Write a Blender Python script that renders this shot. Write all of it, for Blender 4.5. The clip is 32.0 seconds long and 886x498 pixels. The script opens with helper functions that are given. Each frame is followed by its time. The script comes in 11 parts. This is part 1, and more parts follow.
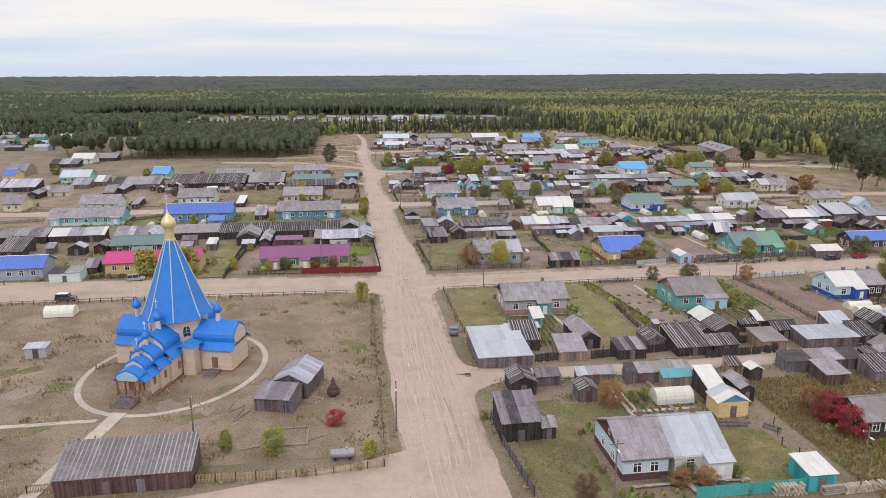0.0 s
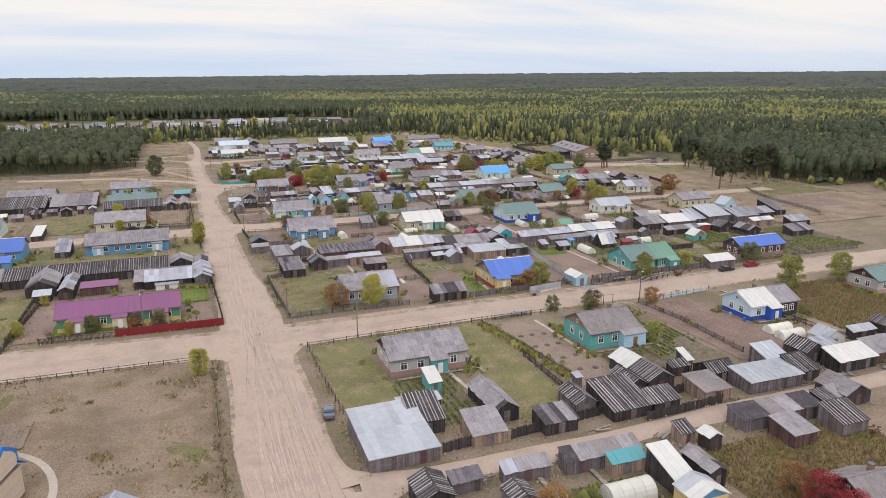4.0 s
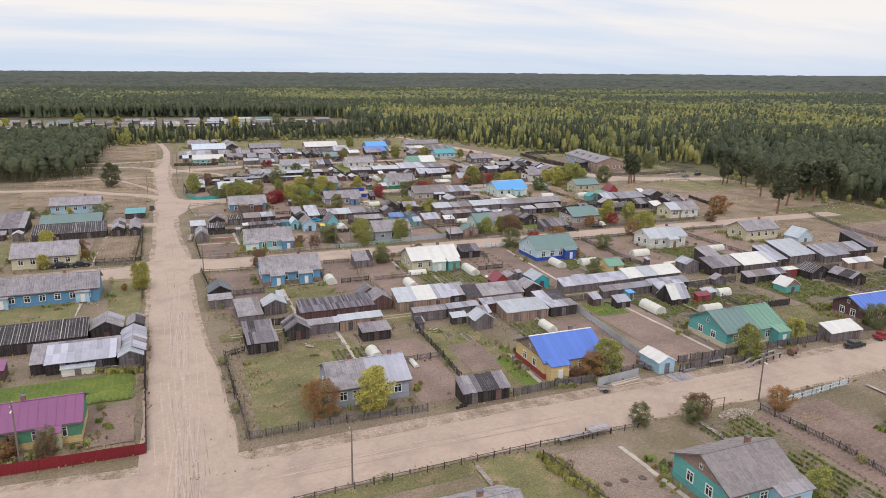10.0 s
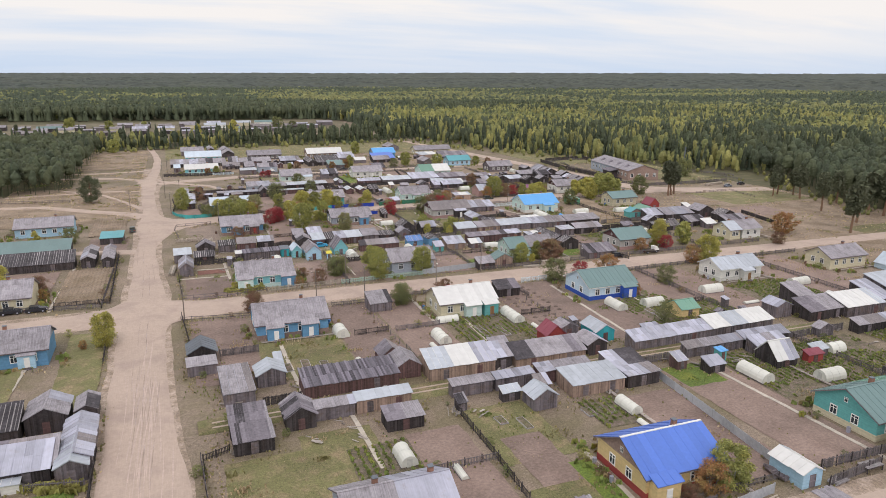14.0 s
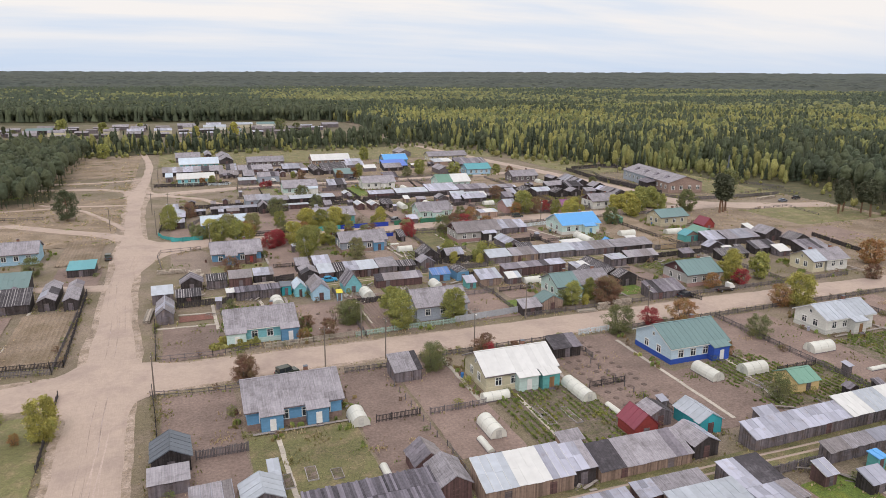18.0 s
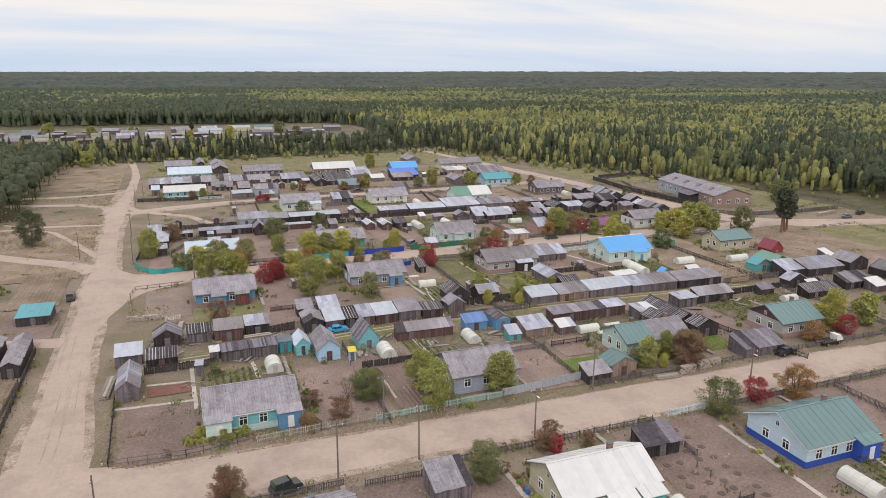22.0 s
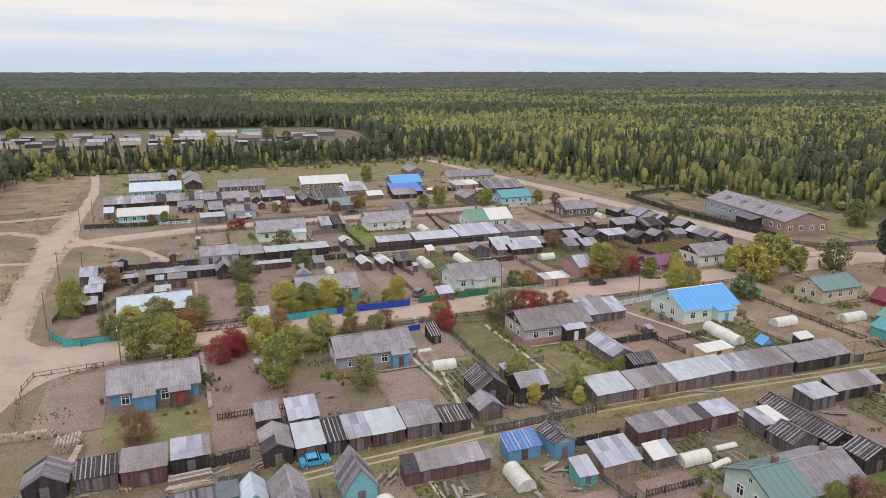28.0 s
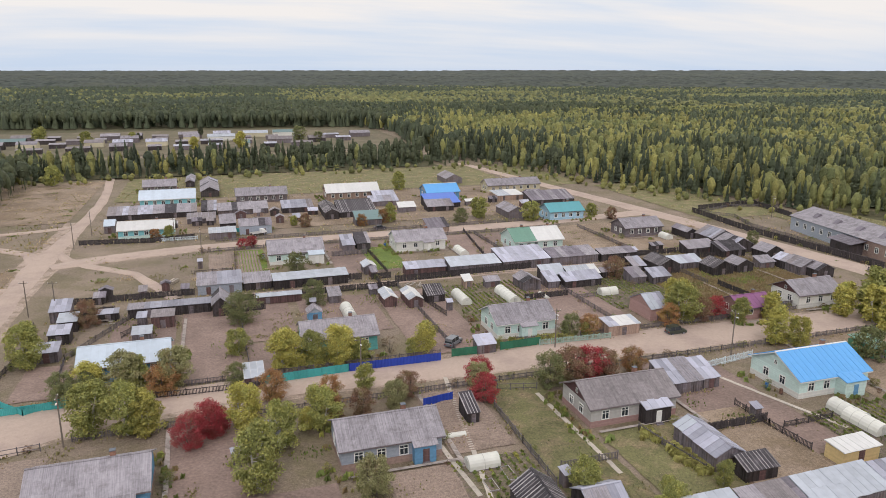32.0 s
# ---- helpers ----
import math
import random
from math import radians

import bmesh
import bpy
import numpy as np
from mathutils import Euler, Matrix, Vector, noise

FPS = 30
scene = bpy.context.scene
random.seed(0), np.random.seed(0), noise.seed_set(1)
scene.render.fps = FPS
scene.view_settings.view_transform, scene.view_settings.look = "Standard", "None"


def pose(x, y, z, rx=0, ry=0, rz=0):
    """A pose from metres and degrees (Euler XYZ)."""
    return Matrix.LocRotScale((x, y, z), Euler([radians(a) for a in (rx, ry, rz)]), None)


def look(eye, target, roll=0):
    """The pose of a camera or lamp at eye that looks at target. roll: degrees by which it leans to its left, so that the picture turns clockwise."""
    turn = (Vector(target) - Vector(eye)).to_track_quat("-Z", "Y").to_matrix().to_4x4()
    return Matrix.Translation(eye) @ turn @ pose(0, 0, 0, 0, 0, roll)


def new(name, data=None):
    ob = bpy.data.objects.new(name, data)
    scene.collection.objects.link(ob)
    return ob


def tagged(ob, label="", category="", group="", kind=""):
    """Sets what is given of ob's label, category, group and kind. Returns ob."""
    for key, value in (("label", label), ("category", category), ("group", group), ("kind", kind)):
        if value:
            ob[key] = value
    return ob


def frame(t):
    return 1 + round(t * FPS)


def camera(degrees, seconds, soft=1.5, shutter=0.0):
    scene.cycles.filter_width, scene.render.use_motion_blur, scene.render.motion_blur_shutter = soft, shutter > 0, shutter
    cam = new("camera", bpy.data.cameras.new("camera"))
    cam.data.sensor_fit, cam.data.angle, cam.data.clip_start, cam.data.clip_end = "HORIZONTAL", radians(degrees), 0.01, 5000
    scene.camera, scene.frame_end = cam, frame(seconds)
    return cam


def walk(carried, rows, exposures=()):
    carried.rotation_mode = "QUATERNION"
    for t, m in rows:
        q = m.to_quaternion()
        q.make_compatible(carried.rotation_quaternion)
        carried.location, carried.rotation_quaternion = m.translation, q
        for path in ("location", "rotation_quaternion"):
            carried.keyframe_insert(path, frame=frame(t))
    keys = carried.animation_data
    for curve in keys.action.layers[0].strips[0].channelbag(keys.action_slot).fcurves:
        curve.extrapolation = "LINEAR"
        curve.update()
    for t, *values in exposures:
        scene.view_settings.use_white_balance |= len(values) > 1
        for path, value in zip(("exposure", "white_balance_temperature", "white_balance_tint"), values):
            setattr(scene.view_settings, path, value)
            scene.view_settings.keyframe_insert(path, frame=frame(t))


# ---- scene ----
# ---------- camera ----------
cam = camera(64.87, 32.0, soft=0.8)
PATH = [
    (0, (-13.808, -172.060, 51.514), (-1.001, -75.908, 27.208), -0.12),
    (1, (-14.120, -163.300, 51.505), (5.219, -68.262, 27.138), -0.23),
    (1.5, (-14.122, -158.974, 51.475), (8.588, -64.695, 27.068), -0.24),
    (2, (-13.965, -154.661, 51.438), (12.041, -61.232, 27.050), -0.26),
    (2.5, (-13.612, -150.371, 51.388), (15.590, -57.884, 27.028), -0.30),
    (3, (-13.047, -146.101, 51.330), (18.684, -54.449, 26.974), -0.35),
    (3.5, (-12.264, -141.880, 51.289), (20.548, -50.612, 26.930), -0.36),
    (5.5, (-7.993, -125.354, 51.233), (27.538, -35.125, 26.813), -0.28),
    (6, (-6.710, -121.236, 51.230), (28.833, -31.016, 26.796), -0.23),
    (7, (-3.880, -113.012, 51.187), (31.714, -22.810, 26.760), -0.07),
    (8, (-1.488, -104.510, 51.175), (34.159, -14.330, 26.746), 0.21),
    (9, (-0.320, -95.494, 51.195), (35.266, -5.298, 26.735), 0.51),
    (10, (-0.175, -86.079, 51.210), (35.165, 4.195, 26.678), 0.50),
    (11, (0.349, -76.770, 51.184), (35.657, 13.485, 26.541), 0.34),
    (12, (1.837, -67.865, 51.169), (37.141, 22.391, 26.524), 0.25),
    (13, (3.890, -59.231, 51.179), (39.133, 31.062, 26.578), 0.21),
    (14, (5.875, -50.638, 51.266), (40.985, 39.723, 26.731), 0.19),
    (14.5, (6.753, -46.281, 51.324), (41.807, 44.102, 26.783), 0.21),
    (16.5, (9.984, -28.613, 51.585), (44.693, 61.863, 26.899), 0.32),
    (17, (10.699, -24.178, 51.649), (45.369, 66.310, 26.949), 0.31),
    (18, (11.938, -15.266, 51.825), (46.559, 75.249, 27.158), 0.30),
    (19, (13.069, -6.417, 51.982), (47.711, 84.089, 27.315), 0.29),
    (20, (14.360, 2.301, 52.063), (48.989, 92.811, 27.389), 0.25),
    (21, (15.895, 10.949, 52.069), (50.487, 101.453, 27.324), 0.18),
    (22, (17.494, 19.594, 52.012), (52.078, 110.105, 27.280), 0.15),
    (23, (19.090, 28.045, 51.918), (53.667, 118.563, 27.204), 0.22),
    (24, (20.886, 36.371, 51.864), (55.497, 126.873, 27.139), 0.16),
    (25, (23.123, 44.480, 51.788), (57.741, 134.966, 27.010), 0.09),
    (25.5, (24.394, 48.472, 51.753), (59.025, 138.948, 26.959), 0.05),
    (27.5, (29.914, 64.315, 51.563), (64.785, 154.730, 26.885), 0.09),
    (28, (31.214, 68.302, 51.513), (66.109, 158.715, 26.860), 0.14),
    (29, (33.703, 76.261, 51.387), (68.582, 166.682, 26.741), 0.11),
    (29.5, (34.989, 80.206, 51.308), (69.482, 170.767, 26.631), 0.13),
    (30, (36.339, 84.105, 51.234), (69.941, 174.989, 26.516), 0.19),
    (30.5, (37.766, 87.940, 51.161), (70.325, 179.183, 26.372), 0.20),
    (31, (39.293, 91.738, 51.104), (70.839, 183.324, 26.265), 0.17),
    (31.5, (40.912, 95.487, 51.055), (71.515, 187.382, 26.178), 0.15),
    (32, (42.575, 99.219, 51.012), (72.314, 191.395, 26.130), 0.14),
]
walk(cam, [(t, look(eye, target, roll)) for t, eye, target, roll in PATH], exposures=((0, 0.01, 6500, 20), (14, 0.01, 6500, 20), (20, 0.0, 6500, 20), (28, -0.05, 6500, 20), (32, -0.04, 6500, 20)))

# ---------- world, sun, exposure ----------
world = bpy.data.worlds.new("sky")
scene.world = world
world.use_nodes = True
wn, wl = world.node_tree.nodes, world.node_tree.links
wn.clear()
SUN_EL, SUN_ROT = radians(48), radians(200)
w_sky = wn.new("ShaderNodeTexSky")
w_sky.sky_type, w_sky.sun_disc = "NISHITA", False
w_sky.sun_elevation, w_sky.sun_rotation = SUN_EL, SUN_ROT
w_sky.dust_density, w_sky.air_density = 2.0, 1.0
w_co = wn.new("ShaderNodeTexCoord")
w_sep = wn.new("ShaderNodeSeparateXYZ")
w_div = wn.new("ShaderNodeMath"); w_div.operation = "MAXIMUM"; w_div.inputs[1].default_value = 0.0
w_add = wn.new("ShaderNodeMath"); w_add.operation = "ADD"; w_add.inputs[1].default_value = 0.12
w_vec = wn.new("ShaderNodeVectorMath"); w_vec.operation = "DIVIDE"
w_cmb = wn.new("ShaderNodeCombineXYZ"); w_cmb.inputs[2].default_value = 1.0
w_noise = wn.new("ShaderNodeTexNoise")
w_noise.inputs["Scale"].default_value, w_noise.inputs["Detail"].default_value, w_noise.inputs["Roughness"].default_value = 0.75, 7.0, 0.55
w_ramp = wn.new("ShaderNodeValToRGB")
w_ramp.color_ramp.elements[0].position, w_ramp.color_ramp.elements[1].position = 0.38, 0.62
w_ramp.color_ramp.elements[0].color, w_ramp.color_ramp.elements[1].color = (0.30, 0.30, 0.30, 1), (1, 1, 1, 1)
w_low = wn.new("ShaderNodeMapRange")
w_low.inputs["From Min"].default_value, w_low.inputs["From Max"].default_value = 0.0, 0.09
w_low.inputs["To Min"].default_value, w_low.inputs["To Max"].default_value = 0.25, 1.5
w_mul = wn.new("ShaderNodeMath"); w_mul.operation = "MULTIPLY"
w_mix = wn.new("ShaderNodeMix"); w_mix.data_type = "RGBA"
w_mix.inputs["B"].default_value = (10.9, 11.15, 10.35, 1)
w_blue = wn.new("ShaderNodeMix"); w_blue.data_type = "RGBA"
w_blue.inputs["Factor"].default_value = 0.88
w_blue.inputs["B"].default_value = (7.4, 9.6, 11.5, 1)
w_bg = wn.new("ShaderNodeBackground"); w_bg.inputs["Strength"].default_value = 0.083
w_out = wn.new("ShaderNodeOutputWorld")
wl.new(w_co.outputs["Generated"], w_sep.inputs[0])
wl.new(w_sep.outputs["Z"], w_div.inputs[0])
wl.new(w_div.outputs[0], w_add.inputs[0])
wl.new(w_add.outputs[0], w_cmb.inputs[1])
w_wide = wn.new("ShaderNodeMath"); w_wide.operation = "MULTIPLY"; w_wide.inputs[1].default_value = 2.6
wl.new(w_add.outputs[0], w_wide.inputs[0]); wl.new(w_wide.outputs[0], w_cmb.inputs[0])
wl.new(w_co.outputs["Generated"], w_vec.inputs[0]); wl.new(w_cmb.outputs[0], w_vec.inputs[1])
wl.new(w_vec.outputs[0], w_noise.inputs["Vector"])
wl.new(w_noise.outputs["Fac"], w_ramp.inputs[0])
wl.new(w_div.outputs[0], w_low.inputs["Value"])
wl.new(w_ramp.outputs["Color"], w_mul.inputs[0]); wl.new(w_low.outputs["Result"], w_mul.inputs[1])
wl.new(w_mul.outputs[0], w_mix.inputs["Factor"])
wl.new(w_sky.outputs["Color"], w_blue.inputs["A"])
wl.new(w_blue.outputs["Result"], w_mix.inputs["A"])
wl.new(w_mix.outputs["Result"], w_bg.inputs["Color"])
# an overcast sky is brighter overhead than near the horizon
w_up = wn.new("ShaderNodeMapRange")
w_up.inputs["From Min"].default_value, w_up.inputs["From Max"].default_value = 0.12, 0.75
w_up.inputs["To Min"].default_value, w_up.inputs["To Max"].default_value = 0.0808, 0.0985
wl.new(w_div.outputs[0], w_up.inputs["Value"]); wl.new(w_up.outputs["Result"], w_bg.inputs["Strength"])
wl.new(w_bg.outputs[0], w_out.inputs["Surface"])

sun = new("sun", bpy.data.lights.new("sun", "SUN"))
sun.data.energy, sun.data.angle, sun.data.color = 0.85, radians(14), (1.0, 0.94, 0.91)
sun.matrix_world = look((0, 0, 200), (math.sin(SUN_ROT) * -200 * math.cos(SUN_EL), -math.cos(SUN_ROT) * 200 * math.cos(SUN_EL), 200 - 200 * math.sin(SUN_EL)))

# ---------- materials ----------
MATS = {}


def material(name, rgb, rough=0.85, metal=0.0, var=0.2, grain=2.5, large=0.12, obj=0.10, island=0.0, bump=0.25, planks=0.0, laps=0.0, second=None, amount=0.5, speck=0.0, streak=0.0):
    """Base colour with fine and broad variation in world space. planks / laps: board width on walls; second: a colour that shows in broad patches."""
    if name in MATS:
        return MATS[name]
    m = bpy.data.materials.new(name)
    m.use_nodes = True
    n, l = m.node_tree.nodes, m.node_tree.links
    p = n["Principled BSDF"]
    p.inputs["Roughness"].default_value, p.inputs["Metallic"].default_value = rough, metal
    geo = n.new("ShaderNodeNewGeometry")
    fine, broad = n.new("ShaderNodeTexNoise"), n.new("ShaderNodeTexNoise")
    for t, s, d in ((fine, grain, 6), (broad, large, 4)):
        t.inputs["Scale"].default_value, t.inputs["Detail"].default_value = s, d
        l.new(geo.outputs["Position"], t.inputs["Vector"])

    def maths(op, a, b):
        k = n.new("ShaderNodeMath")
        k.operation = op
        for i, v in enumerate((a, b)):
            if v is None:
                continue
            if isinstance(v, (int, float)):
                k.inputs[i].default_value = v
            else:
                l.new(v, k.inputs[i])
        return k.outputs[0]

    level = maths("ADD", maths("MULTIPLY", fine.outputs["Fac"], 1.2), maths("MULTIPLY", broad.outputs["Fac"], 0.9))
    value = maths("ADD", maths("MULTIPLY", maths("SUBTRACT", level, 1.05), var * 3.4), 1.0)
    if speck:
        tiny = n.new("ShaderNodeTexNoise")
        tiny.inputs["Scale"].default_value, tiny.inputs["Detail"].default_value, tiny.inputs["Roughness"].default_value = grain * 2.6, 3, 0.7
        l.new(geo.outputs["Position"], tiny.inputs["Vector"])
        value = maths("ADD", value, maths("MULTIPLY", maths("SUBTRACT", tiny.outputs["Fac"], 0.5), speck * 2.6))
    # stretched along y: stains and streaks; on sheet roofs also painted rib shading
    if streak:
        squeeze = n.new("ShaderNodeMapping")
        squeeze.inputs["Scale"].default_value = (9.0, 0.3, 0.3)
        l.new(geo.outputs["Position"], squeeze.inputs["Vector"])
        run_ = n.new("ShaderNodeTexNoise")
        run_.inputs["Scale"].default_value, run_.inputs["Detail"].default_value, run_.inputs["Roughness"].default_value = 1.0, 5, 0.65
        l.new(squeeze.outputs["Vector"], run_.inputs["Vector"])
        value = maths("ADD", value, maths("MULTIPLY", maths("SUBTRACT", run_.outputs["Fac"], 0.5), streak * 3.0))
    if obj:
        oi = n.new("ShaderNodeObjectInfo")
        value = maths("ADD", value, maths("MULTIPLY", maths("SUBTRACT", oi.outputs["Random"], 0.5), 2 * obj))
    if island:
        value = maths("ADD", value, maths("MULTIPLY", maths("SUBTRACT", geo.outputs["Random Per Island"], 0.5), 2 * island))
    if planks or laps:
        sep = n.new("ShaderNodeSeparateXYZ")
        l.new(geo.outputs["Position"], sep.inputs[0])
        along = maths("ADD", sep.outputs["X"], sep.outputs["Y"]) if planks else sep.outputs["Z"]
        wn1 = n.new("ShaderNodeTexWhiteNoise")
        wn1.noise_dimensions = "1D"
        l.new(maths("FLOOR", maths("DIVIDE", along, planks or laps), None), wn1.inputs["W"])
        value = maths("ADD", value, maths("MULTIPLY", maths("SUBTRACT", wn1.outputs["Value"], 0.5), 0.45 if planks else 0.12))
    mix = n.new("ShaderNodeMix")
    mix.data_type = "RGBA"
    mix.inputs["A"].default_value = (*rgb, 1)
    mix.inputs["B"].default_value = (*(second or rgb), 1)
    if second:
        ramp = n.new("ShaderNodeMapRange")
        ramp.inputs["From Min"].default_value, ramp.inputs["From Max"].default_value = 0.62 - amount * 0.3, 0.78 - amount * 0.3
        patch = n.new("ShaderNodeTexNoise")
        patch.inputs["Scale"].default_value, patch.inputs["Detail"].default_value, patch.inputs["Roughness"].default_value = large * 1.7, 8, 0.68
        l.new(geo.outputs["Position"], patch.inputs["Vector"])
        l.new(patch.outputs["Fac"], ramp.inputs["Value"])
        l.new(ramp.outputs["Result"], mix.inputs["Factor"])
    hsv = n.new("ShaderNodeHueSaturation")
    l.new(mix.outputs["Result"], hsv.inputs["Color"])
    l.new(value, hsv.inputs["Value"])
    l.new(hsv.outputs["Color"], p.inputs["Base Color"])
    if bump:
        b = n.new("ShaderNodeBump")
        b.inputs["Strength"].default_value, b.inputs["Distance"].default_value = bump, 0.05
        l.new(fine.outputs["Fac"], b.inputs["Height"])
        l.new(b.outputs["Normal"], p.inputs["Normal"])
    MATS[name] = m
    return m


def leafy(name, rgb, spread=0.35, second=None, amount=0.5, large=0.01, var=0.12):
    """Foliage: tone by clump."""
    return material(name, rgb, rough=0.75, var=var, grain=0.6, large=large, obj=0.15, island=spread, bump=0.0, second=second, amount=amount)


def needles(name, rgb, second, spread=0.5, grain=1.1):
    """Foliage of a wood: each tree has a tone of its own between two colours, with fine uneven leafage."""
    m = bpy.data.materials.new(name)
    m.use_nodes = True
    n, l = m.node_tree.nodes, m.node_tree.links
    p = n["Principled BSDF"]
    p.inputs["Roughness"].default_value = 0.8
    geo, att, mix, hsv = n.new("ShaderNodeNewGeometry"), n.new("ShaderNodeAttribute"), n.new("ShaderNodeMix"), n.new("ShaderNodeHueSaturation")
    att.attribute_name = "tone"
    mix.data_type = "RGBA"
    mix.inputs["A"].default_value, mix.inputs["B"].default_value = (*rgb, 1), (*second, 1)
    l.new(att.outputs["Fac"], mix.inputs["Factor"])
    fine = n.new("ShaderNodeTexNoise")
    fine.inputs["Scale"].default_value, fine.inputs["Detail"].default_value, fine.inputs["Roughness"].default_value = grain, 5, 0.7
    l.new(geo.outputs["Position"], fine.inputs["Vector"])

    def maths(op, a, b):
        k = n.new("ShaderNodeMath")
        k.operation = op
        for i, v in enumerate((a, b)):
            if isinstance(v, (int, float)):
                k.inputs[i].default_value = v
            else:
                l.new(v, k.inputs[i])
        return k.outputs[0]

    own = maths("FRACT", maths("MULTIPLY", att.outputs["Fac"], 7.31), 0.0)
    leaf = maths("ADD", maths("MULTIPLY", maths("SUBTRACT", fine.outputs["Fac"], 0.5), 1.7), maths("MULTIPLY", maths("SUBTRACT", geo.outputs["Random Per Island"], 0.5), 0.3))
    l.new(maths("ADD", maths("ADD", maths("MULTIPLY", maths("SUBTRACT", own, 0.5), spread), leaf), 1.0), hsv.inputs["Value"])
    l.new(mix.outputs["Result"], hsv.inputs["Color"])
    l.new(hsv.outputs["Color"], p.inputs["Base Color"])
    b = n.new("ShaderNodeBump")
    b.inputs["Strength"].default_value, b.inputs["Distance"].default_value = 0.7, 0.5
    l.new(fine.outputs["Fac"], b.inputs["Height"])
    l.new(b.outputs["Normal"], p.inputs["Normal"])
    return m


WALLS = {
    "wood": material("weathered_wood", (0.157, 0.138, 0.152), planks=0.22, var=0.2, obj=0.22, island=0.3, second=(0.142, 0.111, 0.103), amount=0.5, large=0.4),
    "dark": material("dark_old_wood", (0.052, 0.044, 0.046), planks=0.2, var=0.25, obj=0.3, island=0.35, second=(0.040, 0.030, 0.028), amount=0.5, large=0.4),
    "tan": material("fresh_tan_wood", (0.314, 0.226, 0.180), planks=0.2, var=0.18, island=0.2),
    "redwood": material("red_brown_wood", (0.123, 0.071, 0.068), planks=0.2, var=0.2, obj=0.15, island=0.25),
    "white": material("white_boards", (0.66, 0.66, 0.62), laps=0.16, var=0.08),
    "siding": material("pale_grey_siding", (0.47, 0.46, 0.44), laps=0.16, var=0.1),
    "paleblue": material("pale_blue_boards", (0.52, 0.66, 0.76), laps=0.16, var=0.08),
    "greyblue": material("grey_blue_boards", (0.33, 0.37, 0.43), laps=0.16, var=0.12),
    "blue": material("blue_boards", (0.12, 0.29, 0.47), laps=0.16, var=0.12),
    "deepblue": material("deep_blue_boards", (0.03, 0.09, 0.42), laps=0.16, var=0.08),
    "sky": material("light_blue_boards", (0.36, 0.56, 0.70), laps=0.16, var=0.1),
    "aqua": material("aqua_boards", (0.20, 0.50, 0.55), laps=0.16, var=0.12),
    "turq": material("turquoise_boards", (0.11, 0.37, 0.36), laps=0.16, var=0.12),
    "teal": material("teal_sheet", (0.03, 0.33, 0.38), var=0.06, planks=1.1),
    "mint": material("mint_boards", (0.54, 0.69, 0.65), laps=0.16, var=0.1),
    "cream": material("cream_boards", (0.58, 0.53, 0.38), laps=0.16, var=0.1),
    "yellow": material("yellow_boards", (0.64, 0.49, 0.24), laps=0.16, var=0.1),
    "red": material("dark_red_boards", (0.30, 0.05, 0.045), laps=0.16, var=0.12),
    "pink": material("pinkish_boards", (0.38, 0.24, 0.22), laps=0.16, var=0.12),
    "maroon": material("maroon_boards", (0.11, 0.055, 0.058), laps=0.16, var=0.15),
    "brick": material("brown_brick", (0.29, 0.205, 0.172), laps=0.08, var=0.25),
    "green": material("green_boards", (0.10, 0.27, 0.17), laps=0.16, var=0.12),
    "church": material("pale_plaster", (0.66, 0.535, 0.44), var=0.07, laps=0.2),
}
# upper boards, lower band, gable, words
HOUSE_WALLS = {
    "whitemaroon": ("white", "white", "maroon", "white with maroon gable"),
    "siding": ("siding", "pink", "maroon", "pale grey board-clad"), "turq": ("turq", "turq", "brick", "turquoise painted"),
    "whiteblue": ("paleblue", "deepblue", "paleblue", "white and blue painted"), "dark": ("dark", "dark", "dark", "dark timber"),
    "redblue": ("paleblue", "maroon", "maroon", "pale blue and maroon painted"), "white": ("white", "white", "white", "white-painted"),
    "greyblue": ("greyblue", "greyblue", "greyblue", "grey-blue painted"), "yellowred": ("yellow", "red", "brick", "yellow and dark red painted"),
    "tealyellow": ("turq", "cream", "turq", "turquoise and cream painted"), "brownred": ("maroon", "tan", "maroon", "maroon and tan painted"),
    "bluebrick": ("blue", "brick", "greyblue", "blue and brown painted"), "cream": ("cream", "cream", "cream", "cream-painted"),
    "aqua": ("aqua", "mint", "aqua", "aqua-painted"), "whitegreen": ("mint", "white", "mint", "pale green and white"),
    "pink": ("pink", "pink", "pink", "pinkish-brown"), "brickblue": ("greyblue", "brick", "dark", "grey-blue and brick-red"),
    "maroon": ("maroon", "maroon", "maroon", "maroon-painted"), "mint": ("mint", "white", "mint", "pale mint-painted"),
    "greenyellow": ("green", "yellow", "green", "green and yellow painted"), "blue": ("blue", "blue", "greyblue", "blue-painted"),
    "sky": ("sky", "sky", "sky", "light blue painted"), "yellow": ("yellow", "yellow", "yellow", "bright yellow painted"),
    "redwood": ("redwood", "redwood", "redwood", "red-brown timber"), "wood": ("wood", "wood", "wood", "weathered grey timber"),
    "tan": ("tan", "tan", "tan", "tan timber"), "teal": ("teal", "teal", "teal", "teal-painted"),
    "yellowblue": ("yellow", "yellow", "blue", "yellow with blue gable"), "brick": ("brick", "brick", "brick", "brown brick"),
    "red": ("red", "red", "red", "red-painted"), "green": ("green", "green", "green", "green-painted"),
}
